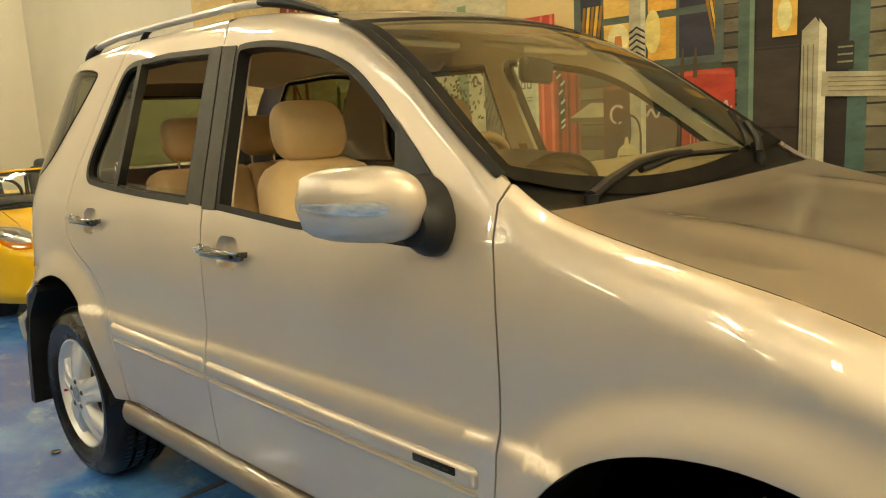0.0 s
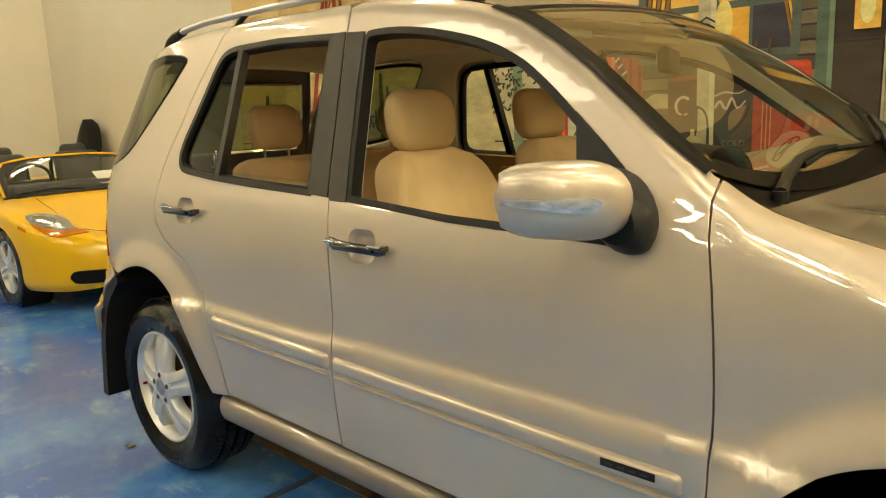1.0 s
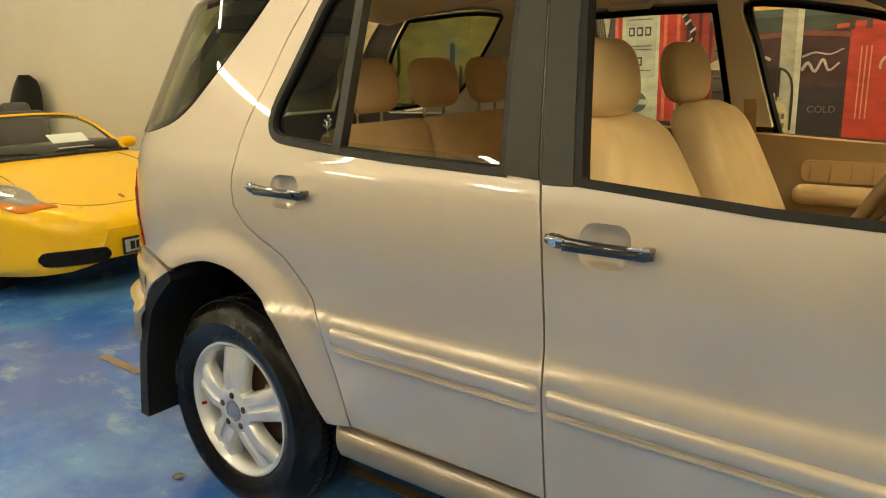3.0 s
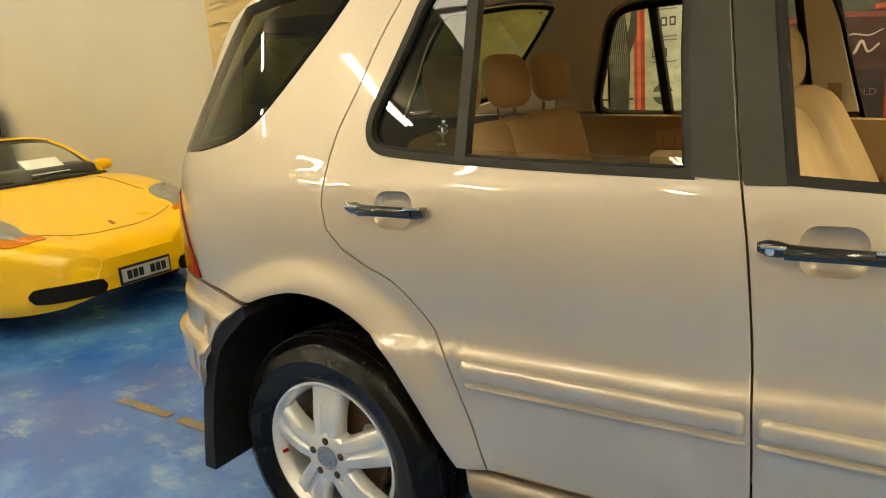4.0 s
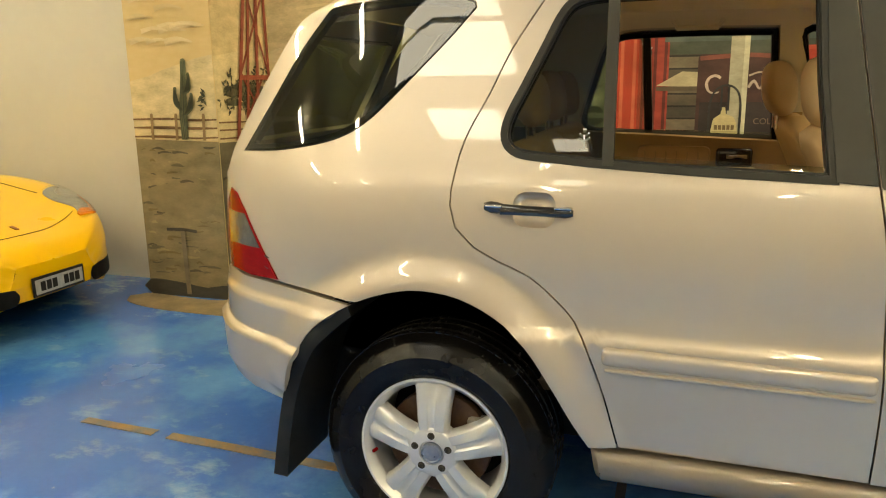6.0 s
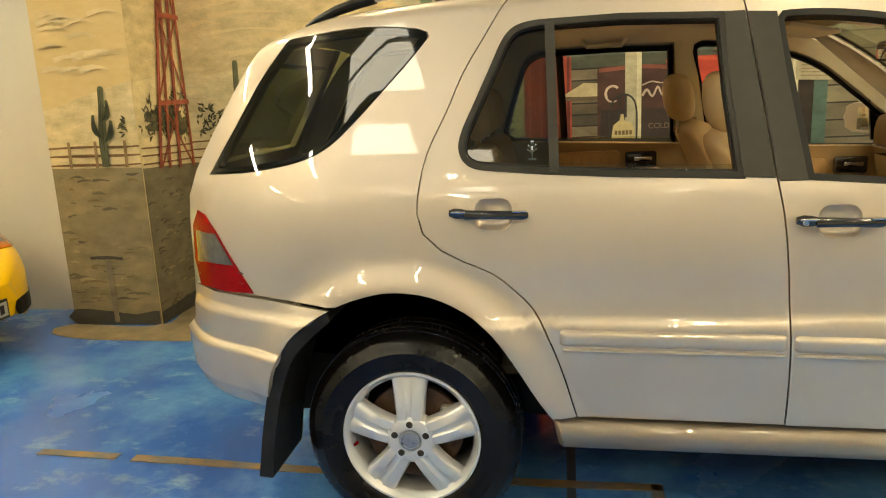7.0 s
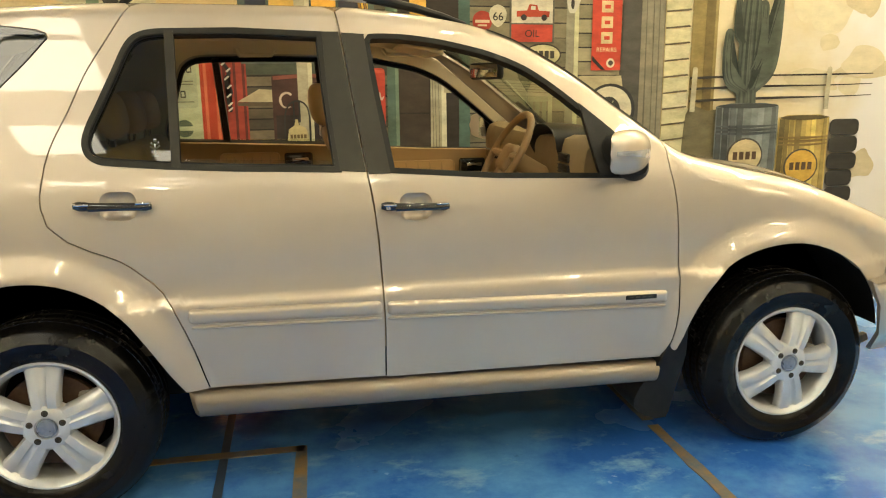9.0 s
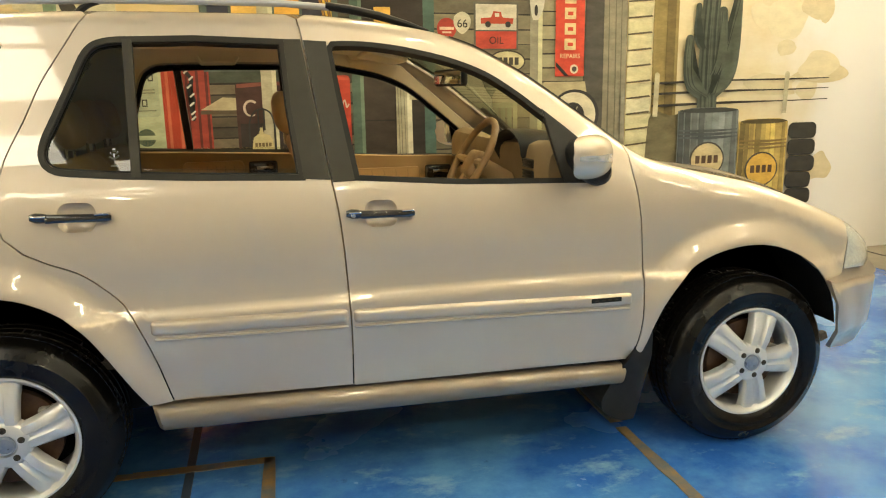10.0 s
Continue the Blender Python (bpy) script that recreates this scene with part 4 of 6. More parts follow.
        sail = [(1.985, 1.156), (2.115, 1.152), (2.146, 1.197), (2.142, 1.230), (2.09, 1.287), (2.01, 1.356), (1.925, 1.424)]
        panel("mirror_sail", sail, [], BLACKPL, df, flank_at(.006, side), .02, outward=o)
        qg = panel("quarter_glass", inset(WIN_Q, .004), [], DARKGLASS, car, flank_at(.004, side), .005, .03, "dark tinted rear side glass", outward=o)
        qg.visible_shadow = False
        panel("glass_border", inset(WIN_Q, .008), [inset(WIN_Q, .022)], DARK, qg, flank_at(-.004, side), .02, .03, outward=o)
        # B pillar covers, inner skins
        sb = [p for p in SEAM_B if 1.2 <= p[1] <= 1.68]
        rear_edge = [(1.027, 1.206), (1.000, 1.45)] if side < 0 else [(1.06, 1.206), (1.032, 1.45)]
        head_r, head_f = (.990, 1.138) if side < 0 else (1.016, 1.125)
        panel("pillar_cover", [(head_r, 1.683), (1.048, 1.683)] + [(a - .004, c) for a, c in sb[1:]] + [(1.114, 1.200)] + rear_edge, [], GREYPL, dr, flank_at(.006, side), .02, outward=o, label="dark grey pillar cover")
        panel("pillar_cover", [(1.058, 1.680), (head_f, 1.675), (1.157, 1.5), (1.182, 1.33), (1.203, 1.192), (1.128, 1.192)] + [(a + .004, c) for a, c in sb[1:]][::-1], [], GREYPL, df, flank_at(.006, side), .02, outward=o, label="dark grey pillar cover")
        inner = flank_at(-.075, side)
        lower = [(.58, .50), (2.22, .46), (2.22, 1.125), (1.60, 1.142), (1.10, 1.172), (.10, 1.215), (.10, 1.03), (.32, .95), (.46, .80)]
        panel("door_lining", lower, [], TRIMTAN, dr, inner, .02, .06, "tan leather door lining", outward=(0, -side, 0))
        upper = [(-.62, 1.23), (.10, 1.23), (1.10, 1.195), (2.22, 1.175), (2.05, 1.31), (1.65, 1.63), (1.32, 1.735), (.36, 1.75), (-.40, 1.68)]
        panel("pillar_lining", upper, [inset(win_r, -.004), inset(win_f, .002), inset(WIN_Q, -.012)], LINING, car, flank_at(-.055, side), .02, .05, "beige pillar lining", outward=(0, -side, 0))
        # arm rest and pulls
        for x0, x1, z, px, pz in ((1.30, 1.95, .95, 1.876, 1.042), (.45, 1.0, 1.02, .89, 1.098)):
            box("arm_rest", ((x0 + x1) / 2, side * .765, z), (x1 - x0, .085, .075), LEATHER, dr, .036, "tan padded arm rest", seg=5)
            pl = box("door_pull", (px, side * .772, pz), (.155, .03, .085), GLOSSBLACK, dr, .025, "black inner door pull with bright lever", seg=3)
            box("lever", (px + .01, side * .756, pz + .006), (.09, .012, .022), CHROME, pl, .005)
            pk = rounded(x0 + .02, z + .045, px - .10, z + .125, .03)
            panel("door_pocket", pk, [], LEATHER2, dr, flank_at(-.088, side), .012, .03, "ruched leather pocket", outward=(0, -side, 0))
            for k in range(7):
                xk = x0 + .05 + (px - .16 - x0) * k / 6
                bm = bm_new()
                yk = float(section(xk, z + .085)[0]) - .0895
                add_tube(bm, [(xk, side * yk, z + .055), (xk + .004, side * (yk - .002), z + .085), (xk, side * yk, z + .115)], .003, 5)
                part("pocket_pleat", bm, TRIMTAN, dr)
    # mouldings, sill
    strip("side_moulding", .492, 1.152, .7305, .054, .015, d_r, PAINT, -.017)
    strip("moulding_lip", .50, 1.152, .691, .012, .011, d_r, PAINT, -.017)
    strip("moulding_lip", 1.172, 2.25, .679, .012, .011, d_f, PAINT, -.023)
    ms = strip("side_moulding", 1.172, 2.254, .7165, .052, .015, d_f, PAINT, -.023)
    bm = bm_new()
    yb, _ = section(2.14, .702)
    add_box(bm, (2.14, -float(yb) - .0135, .699), (.125, .004, .018), .0018)
    bd = part("badge", bm, BLACKPL, ms, "small dark script badge")
    for i in range(4):
        box("badge_line", (2.10 + .026 * i, -float(yb) - .0160, .699), (.016, .0016, .004), GREYPL, bd)
    def sill(u, s):
        a = s * math.pi
        zt = .452 - (u - .47) * .018
        zb = .352 - (u - .47) * .010
        k = min(1, (u - .462) / .03 + .55, (2.262 - u) / .03 + .55)
        zc, h = (zt + zb) / 2, (zt - zb) / 2
        return Vector((u + (.03 * s if u < .5 else -.02 * s if u > 2.2 else 0), -(.845 + .058 * k * math.sin(a) ** .55), zc + h * math.cos(a)))
    sheet("sill_cover", [.462, .468, .48, .5] + span(.55, 2.18, 24) + [2.22, 2.245, 2.256, 2.262], [.0, .03, .08, .15, .25, .4, .5, .6, .75, .85, .93, 1], sill, PAINT, car, "champagne side sill", .004)
    # arches, floor pan
    for hx, pts in ((0, ARCH_R), (2.82, ARCH_F)):
        for side in (-1, 1):
            bm = bm_new()
            loop = [(p[0], p[1]) for p in pts]
            A = [bm.verts.new((x, side * (float(section(x, z)[0]) - .004), z)) for x, z in loop]
            B = [bm.verts.new((x + (.01 if x < hx else -.01), side * .60, z + .01)) for x, z in loop]
            for i in range(len(loop) - 1):
                bm.faces.new((A[i], A[i + 1], B[i + 1], B[i]))
            bm.faces.new(B)
            bmesh.ops.solidify(bm, geom=bm.faces[:], thickness=.006)
            part("wheel_arch_liner", bm, DARK, car, "black arch liner")
    box("floor_pan", (1.32, 0, .47), (3.9, 1.18, .30), DARK, car, .03, "dark underbody")
    box("floor_pan", (1.38, 0, .47), (1.80, 1.66, .16), DARK, car, .03)
    box("carpet", (1.1, 0, .565), (2.4, 1.5, .03), CARPET, car)
    box("engine_bulkhead", (2.28, 0, .85), (.04, 1.5, .6), DARK, car)
    bm = bm_new()
    add_box(bm, (3.50, 0, .79), (.05, 1.0, .20), .02)
    part("front_grille", bm, DARK, car, "dark grille")
    # lamps
    tail = [(-.785, 1.112), (-.738, 1.100), (-.685, 1.05), (-.61, .955), (-.528, .850), (-.66, .842), (-.80, .838), (-.835, .93), (-.83, 1.05)]
    tl = panel("tail_lamp", tail, [], RED, car, flank_at(.006), .02, .025, "red and smoked tail lamp")
    panel("reversing_lens", [(-.80, 1.040), (-.684, 1.040), (-.606, .940), (-.80, .925)], [], SMOKE, tl, flank_at(.0095), .01, .025)
    for z0, z1 in ((.878, .884), (.914, .919)):
        panel("lens_rib", [(-.80, z0), (-.565, z0), (-.58, z1), (-.80, z1)], [], SMOKE, tl, flank_at(.0075), .006, .03)
    for side in (-1, 1):
        hl = panel("head_lamp", [(3.262, .728), (3.298, .85), (3.322, .945), (3.36, .93), (3.46, .86), (3.54, .78), (3.55, .722), (3.40, .722)], [], REFLECTOR, car, flank_at(-.004, side), .02, .03, "clear head lamp", outward=(0, side, 0))
        panel("lamp_cover", [(3.262, .728), (3.298, .85), (3.322, .945), (3.36, .93), (3.46, .86), (3.54, .78), (3.55, .722), (3.40, .722)], [], LAMPGLASS, hl, flank_at(.003, side), .003, .03, outward=(0, side, 0))
    # mud flaps
    bm = bm_new()
    flap = smooth_line([(-.245, .818), (-.335, .757), (-.405, .682), (-.462, .56), (-.50, .40), (-.53, .226)], .03) + smooth_line([(-.482, .222), (-.455, .40), (-.42, .54), (-.37, .655), (-.30, .728), (-.235, .782)], .03)
    add_prism(bm, flap, lambda x, z: Vector((x, -.912, z)), lambda x, z: Vector((x, -.62, z)))
    part("mud_flap", bm, BLACKPL, car, "black rubber mud flap")
    bm = bm_new()
    add_prism(bm, smooth_line([(2.345, .60), (2.318, .605), (2.25, .45), (2.19, .345), (2.16, .25), (2.19, .19), (2.27, .15), (2.315, .155), (2.33, .30), (2.345, .45)], .03, True), lambda x, z: Vector((x, -.905 + .25 * max(0, .45 - z), z)), lambda x, z: Vector((x, -.62, z)))
    part("mud_flap", bm, BLACKPL, car, "black rubber mud flap")
    box("tow_bracket", (3.20, -.80, .41), (.09, .03, .035), CALIPER, car, .006, m=Matrix.Rotation(radians(-20), 3, "Y"))
    # wheels
    for x, sp in ((0, 0), (2.82, 22)):
        z = .365
        wheel_at(car, x, -.868, z, sp)
        wheel_at(car, x, .868, z, sp + 20, 1)
    # roof rails
    def rail_pt(x, up):
        y, z = section(x, v_edge(x))
        return Vector((x, float(y) - .012, float(z) + up))
    for side in (-1, 1):
        def bar(pts):
            q = [rail_pt(*p) for p in pts]
            return [Vector((p.x, side * p.y, p.z)) for p in q]
        bm = bm_new()
        add_tube(bm, bar([(-.16, .034), (-.05, .038), (.1, .040), (.5, .038), (.8, .038), (1.0, .038), (1.22, .034)]), .012, 10, squash=1.3)
        rl = part("roof_rail", bm, ALLOY, car, "silver roof rail on black feet")
        for pts, rr in (([(-.36, .0), (-.31, .010), (-.24, .022), (-.17, .031), (-.10, .035)], [.008, .013, .017, .018, .016]),
                        ([(1.15, .037), (1.24, .033), (1.34, .024), (1.44, .012), (1.53, .0)], [.015, .017, .016, .013, .008])):
            bm = bm_new()
            add_tube(bm, bar(pts), rr, 10, squash=1.3)
            part("rail_end", bm, BLACKPL, rl, "black tapered rail end")
        for x in (.36,):
            bm = bm_new()
            add_tube(bm, bar([(x - .05, -.004), (x - .035, .010), (x - .01, .024), (x + .02, .034)]), [.013, .012, .011, .011], 8)
            part("rail_foot", bm, BLACKPL, rl, "black rail foot")
    # door mirror
    for side in (-1, 1):
        bm = bm_new()
        n, k = 20, 28
        rings = []
        for i in range(n + 1):
            t = -1 + 2 * i / n
            e = 3.8 if t < 0 else 2.3
            r = max(.02, (1 - abs(t) ** e)) ** (1 / e)
            cy = .950 - t * (.112 if t < 0 else .088)
            sweep = .70 if t < 0 else .42
            row = []
            for j in range(k):
                a = math.tau * j / k
                ca, sa = math.cos(a), math.sin(a)
                px = .092 * r * math.copysign(abs(ca) ** .8, ca)
                if px < -.035:
                    px = -.035
                row.append(bm.verts.new((2.04 + px + sweep * (.950 - cy), side * cy, 1.253 + (.080 + .004 * t) * r * math.copysign(abs(sa) ** .85, sa) - .006 * t)))
            rings.append(row)
        for A, B in zip(rings, rings[1:]):
            for j in range(k):
                bm.faces.new((A[j], A[(j + 1) % k], B[(j + 1) % k], B[j]))
        bm.faces.new(rings[0][::-1])
        bm.faces.new(rings[-1])
        bmesh.ops.recalc_face_normals(bm, faces=bm.faces)
        mr = part("door_mirror", bm, PAINT, car, "champagne door mirror with clear indicator", True, 50)
        bm = bm_new()
        rows = []
        for i in range(13):
            t = -1.0 if i < 2 else -.975 + .77 * (i - 2) / 10
            r = max(.02, 1 - abs(t) ** (3.8 if t < 0 else 2.3)) ** (1 / (3.8 if t < 0 else 2.3))
            cy = .950 - t * (.112 if t < 0 else .088)
            row = []
            for j in range(7):
                a = radians(-5.5 + 13.5 * (.75 if i == 0 else (1, .94, .78, .42)[max(0, i - 9)]) * (j / 3 - 1))
                ca, sa = math.cos(a), math.sin(a)
                px = (-.012, .030)[i] if i < 2 else .092 * r * ca ** .8 + .004
                row.append(bm.verts.new((2.04 + px + (.70 if t < 0 else .42) * (.950 - cy), side * (cy + (.005 if i < 4 else .002)), 1.255 + .080 * max(r, .62) * .85 * sa - .006 * t)))
            rows.append(row)
        for A, B in zip(rows, rows[1:]):
            for j in range(6):
                bm.faces.new((A[j], A[j + 1], B[j + 1], B[j]))
        bmesh.ops.recalc_face_normals(bm, faces=bm.faces)
        part("indicator_lens", bm, LENSCLR, mr, "clear indicator lens")
        bm = bm_new()
        rr = []
        for u, wx, wz, cz, cx in ((.805, .074, .080, 1.238, 2.078), (.83, .076, .083, 1.233, 2.082), (.855, .072, .082, 1.228, 2.088), (.88, .068, .078, 1.23, 2.09), (.905, .055, .062, 1.235, 2.088)):
            rr.append([bm.verts.new((cx + wx * math.cos(a) - .35 * (wz * math.sin(a)), side * u, cz + wz * math.sin(a) - .012)) for a in [math.tau * k / 20 for k in range(20)]])
        for A, B in zip(rr, rr[1:]):
            for k in range(20):
                bm.faces.new((A[k], A[(k + 1) % 20], B[(k + 1) % 20], B[k]))
        bm.faces.new(rr[0][::-1])
        bm.faces.new(rr[-1])
        bmesh.ops.recalc_face_normals(bm, faces=bm.faces)
        part("mirror_arm", bm, BLACKPL, mr, "black mirror foot")
        box("mirror_glass", (2.005, side * .950, 1.251), (.006, .19, .115), CHROME, mr, .002, m=Matrix.Rotation(radians(-32 * -side), 3, "Z"))
    # tailgate
    xr = table([(.4, -.93), (.6, -.95), (1.1, -.93), (1.24, -.885), (1.7, -.56), (1.8, -.50)])
    def gate(u, v):
        return np.stack([xr(v) + .06 * (np.abs(u) / .55) ** 3, u, v], -1)
    gw = [(-.47, 1.26), (.47, 1.26), (.44, 1.45), (.36, 1.62), (-.36, 1.62), (-.44, 1.45)]
    panel("tailgate", [(-.55, .45), (.55, .45), (.55, 1.15), (.47, 1.5), (.38, 1.70), (-.38, 1.70), (-.47, 1.5), (-.55, 1.15)], [gw], PAINT, car, gate, .03, .06, outward=(-1, 0, 0))
    bg = panel("rear_window", gw, [], DARKGLASS, car, gate, .005, .08, outward=(-1, 0, 0))
    bg.visible_shadow = False
    # cabin
    front_seat(car, -.37)
    front_seat(car, .37)
    rear_bench(car)
    bm = bm_new()
    prof = smooth_line([(2.26, 1.19), (2.20, 1.235), (2.13, 1.275), (2.06, 1.298), (2.0, 1.302), (1.955, 1.28), (1.935, 1.22), (1.94, 1.12), (1.965, 1.0), (2.03, .88), (2.2, .85)], .03)
    n = 24
    rows = []
    for i in range(n + 1):
        y = -.74 + 1.48 * i / n
        sag, end = 1 - (y / .74) ** 2, max(0, abs(y) - .66) / .08
        rows.append([bm.verts.new((x + .03 * end ** 2, y, z - .075 * sag * min(1, max(0, (x - 1.93) / .22)) - .02 * end ** 2)) for x, z in prof])
    for A, B in zip(rows, rows[1:]):
        for j in range(len(prof) - 1):
            bm.faces.new((A[j], A[j + 1], B[j + 1], B[j]))
    bm.faces.new(rows[0])
    bm.faces.new(rows[-1][::-1])
    bmesh.ops.recalc_face_normals(bm, faces=bm.faces)
    dash = part("dashboard", bm, DASHTAN, car, "tan dashboard")
    # instrument binnacle: an oval black cowl with recessed dials
    bm = bm_new()
    rings = [[bm.verts.new((x + .04 * max(0, -math.sin(a)), -.375 + ry * math.cos(a), 1.236 + rz * math.sin(a))) for a in [math.tau * k / 36 for k in range(36)]]
             for x, ry, rz in ((2.10, .19, .085), (2.0, .19, .096), (1.93, .184, .098), (1.915, .178, .094), (1.92, .168, .085), (1.985, .158, .074))]
    for A, B in zip(rings, rings[1:]):
        for k in range(36):
            bm.faces.new((A[k], A[(k + 1) % 36], B[(k + 1) % 36], B[k]))
    bm.faces.new(rings[-1])
    bmesh.ops.recalc_face_normals(bm, faces=bm.faces)
    pod = part("instrument_binnacle", bm, BLACKPL, dash, "black oval instrument binnacle", True, 60)
    for yy, r in ((-.475, .036), (-.375, .05), (-.275, .036)):
        bm = bm_new()
        add_cyl(bm, (1.972, yy, 1.236), (1.99, yy, 1.236), r, r, 24)
        part("dial", bm, GREYPL, pod)
    # air vent at the dashboard's end
    for k in range(2):
        box("vent_frame", (1.935, -.60, 1.16 + .045 * k), (.02, .11, .036), BLACKPL, dash, .008)
    box("wood_strip", (1.938, .26, 1.13), (.02, .80, .05), WOODTRIM, dash, .008)
    box("centre_console", (1.55, 0, .78), (.75, .22, .34), TRIMTAN, car, .05, "tan centre console", seg=3)
    for i in range(6):
        box("vent_slat", (1.926, -.60, 1.147 + .0145 * i), (.006, .10, .003), GREYPL, dash)
    # steering wheel
    c = Vector((1.755, -.37, 1.205))
    ax = Matrix.Rotation(radians(30), 3, "Y")
    bm = bm_new()
    add_tube(bm, [c + ax @ Vector((0, .188 * math.cos(a), .188 * math.sin(a))) for a in [math.tau * i / 40 for i in range(40)]], .0155, 10, closed=True)
    sw = part("steering_wheel", bm, WHEELTAN, car, "tan leather steering wheel")
    bm = bm_new()
    add_box(bm, c + ax @ Vector((.02, 0, -.01)), (.06, .15, .13), .03, 3, ax)
    for a in (0, math.pi, -math.pi / 2):
        add_tube(bm, [c + ax @ Vector((.02, .05 * math.cos(a), .05 * math.sin(a))), c + ax @ Vector((.0, .18 * math.cos(a), .18 * math.sin(a)))], [.024, .015], 8)
    part("wheel_boss", bm, WHEELTAN, sw)
    bm = bm_new()
    add_cyl(bm, c + ax @ Vector((.03, 0, 0)), c + ax @ Vector((.25, 0, 0)), .04)
    part("steering_column", bm, TRIMTAN, sw)
    # sun visors, inner mirror, grab handles, belts
    for y in (-.36, .36):
        box("sun_visor", (1.50, y, 1.665), (.20, .40, .022), LINING, car, .01, "beige sun visor", m=Matrix.Rotation(radians(12), 3, "Y"))
    im = box("inner_mirror", (1.765, .0, 1.557), (.034, .26, .078), BLACKPL, car, .024, "interior mirror", Matrix.Rotation(radians(18), 3, "Z"), 4)
    box("mirror_glass", (1.7475, -.0055, 1.557), (.004, .236, .058), CHROME, im, .001, m=Matrix.Rotation(radians(18), 3, "Z"))
    for x in (.70, 1.45):
        bm = bm_new()
        add_tube(bm, [(x - .1, .60, 1.685), (x - .08, .585, 1.655), (x + .08, .585, 1.655), (x + .1, .60, 1.685)], .011, 8)
        part("grab_handle", bm, LINING, car, "beige grab handle")
    for side in (-1, 1):
        bm = bm_new()
        pts = [(1.12, side * .70, 1.50), (1.13, side * .755, 1.25), (1.14, side * .77, .7)]
        for a, b in zip(pts, pts[1:]):
            add_prism(bm, [(0, 0), (1, 0), (1, 1), (0, 1)], lambda u, v: Vector(a).lerp(Vector(b), v) + Vector((.045 * (u - .5), 0, 0)), lambda u, v: Vector(a).lerp(Vector(b), v) + Vector((.045 * (u - .5), side * .003, 0)))
        part("seat_belt", bm, TRIMTAN, car, "tan seat belt")
        box("belt_anchor", (1.11, side * .70, 1.50), (.05, .03, .08), LINING, car, .012)
    return car


suv = build_suv()


# ---------- the mural ----------
def hue(r, g, b, var=.5):
    """Wall paint of an sRGB colour, brushed and faded."""
    key = "mural_%d_%d_%d" % (r, g, b)
    m = bpy.data.materials.get(key)
    if not m:
        c = tuple(min(.86, 1.04 * x) for x in rgb((r, g, b)))
        m = mat(key, c, .7, 0, tuple(x * .55 for x in c), 7, var, 45, .1, stretch=(1, 1, 2.2))
    return m


def on_wall(layer):
    d = .003 * layer
    return lambda u, z: Vector((u, wall_y(u) - d, z))


def on_pier(layer):
    d = .003 * layer
    return lambda u, z: Vector((u, 1.395 + .0095 * (u + 2.87) - d, z))


def on_return(layer):
    d = .003 * layer
    return lambda v, z: Vector((-2.2195 + d, v, z))


COATS = [0]


def paint(name, poly, colour, layer, parent, where=on_wall, label=""):
    """One painted figure: a thin coat of paint with this outline; later coats lie on earlier ones."""
    COATS[0] += 1
    layer += COATS[0] * .0009
    bm = bm_new()
    F, B = where(layer), where(layer - .6)
    A = [bm.verts.new(F(*p)) for p in poly]
    C = [bm.verts.new(B(*p)) for p in poly]
    f = bm.faces.new(A)
    for i in range(len(poly)):
        j = (i + 1) % len(poly)
        bm.faces.new((A[i], A[j], C[j], C[i]))
    bmesh.ops.triangulate(bm, faces=[f])
    bmesh.ops.recalc_face_normals(bm, faces=bm.faces)
    bm.faces.ensure_lookup_table()
    s = sum(x.normal.y * x.calc_area() for x in bm.faces if abs(x.normal.y) > .8) - sum(x.normal.x * x.calc_area() for x in bm.faces if abs(x.normal.x) > .8)
    if s > 0:
        bmesh.ops.reverse_faces(bm, faces=bm.faces)
    m = colour if not isinstance(colour, tuple) else hue(*colour)
    return part(name, bm, m, parent, label, False)


def rect(u0, z0, u1, z1):
    return [(u0, z0), (u1, z0), (u1, z1), (u0, z1)]


def disc(u, z, r, rz=None, n=28):
    rz = rz or r
    return [(u + r * math.cos(math.tau * i / n), z + rz * math.sin(math.tau * i / n)) for i in range(n)]


def stroke(pts, w, smooth=True, taper=1.0):
    """The outline of a brush stroke with rounded ends."""
    p = smooth_line(pts, min(.03, w * .6)) if smooth and len(pts) > 2 else pts
    L, R = [], []
    n = len(p)
    for i in range(n):
        a, b = p[max(0, i - 1)], p[min(n - 1, i + 1)]
        d = Vector((b[0] - a[0], b[1] - a[1])).normalized()
        h = w / 2 * (1 + (taper - 1) * i / (n - 1))
        L.append((p[i][0] - d.y * h, p[i][1] + d.x * h))
        R.append((p[i][0] + d.y * h, p[i][1] - d.x * h))
    d = Vector((p[-1][0] - p[-2][0], p[-1][1] - p[-2][1])).normalized()
    h = w / 2 * taper
    a0 = math.atan2(d.x, -d.y)
    cap = [(p[-1][0] + h * math.cos(a0 - math.pi * k / 6), p[-1][1] + h * math.sin(a0 - math.pi * k / 6)) for k in range(1, 6)]
    return L + cap + R[::-1]


def write(text, u, z, size, colour, layer, parent, name="lettering", cond=1.0):
    """Painted words in the built-in font, as flat meshes."""
    cu = bpy.data.curves.new("words", "FONT")
    cu.body, cu.size, cu.align_x = text, size, "CENTER"
    cu.extrude = .0008
    tmp = new("words", cu)
    bpy.context.view_layer.update()
    me = bpy.data.meshes.new_from_object(tmp.evaluated_get(bpy.context.evaluated_depsgraph_get()))
    bpy.data.objects.remove(tmp)
    me.transform(pose(u, wall_y(u) - .003 * layer, z, 90, 0, math.degrees(math.atan(WALL_TAN)) if u > 2 else 0) @ Matrix.Diagonal((cond, 1, 1, 1)))
    me.materials.append(hue(*colour))
    ob = new(name, me)
    ob.parent = parent
    return ob


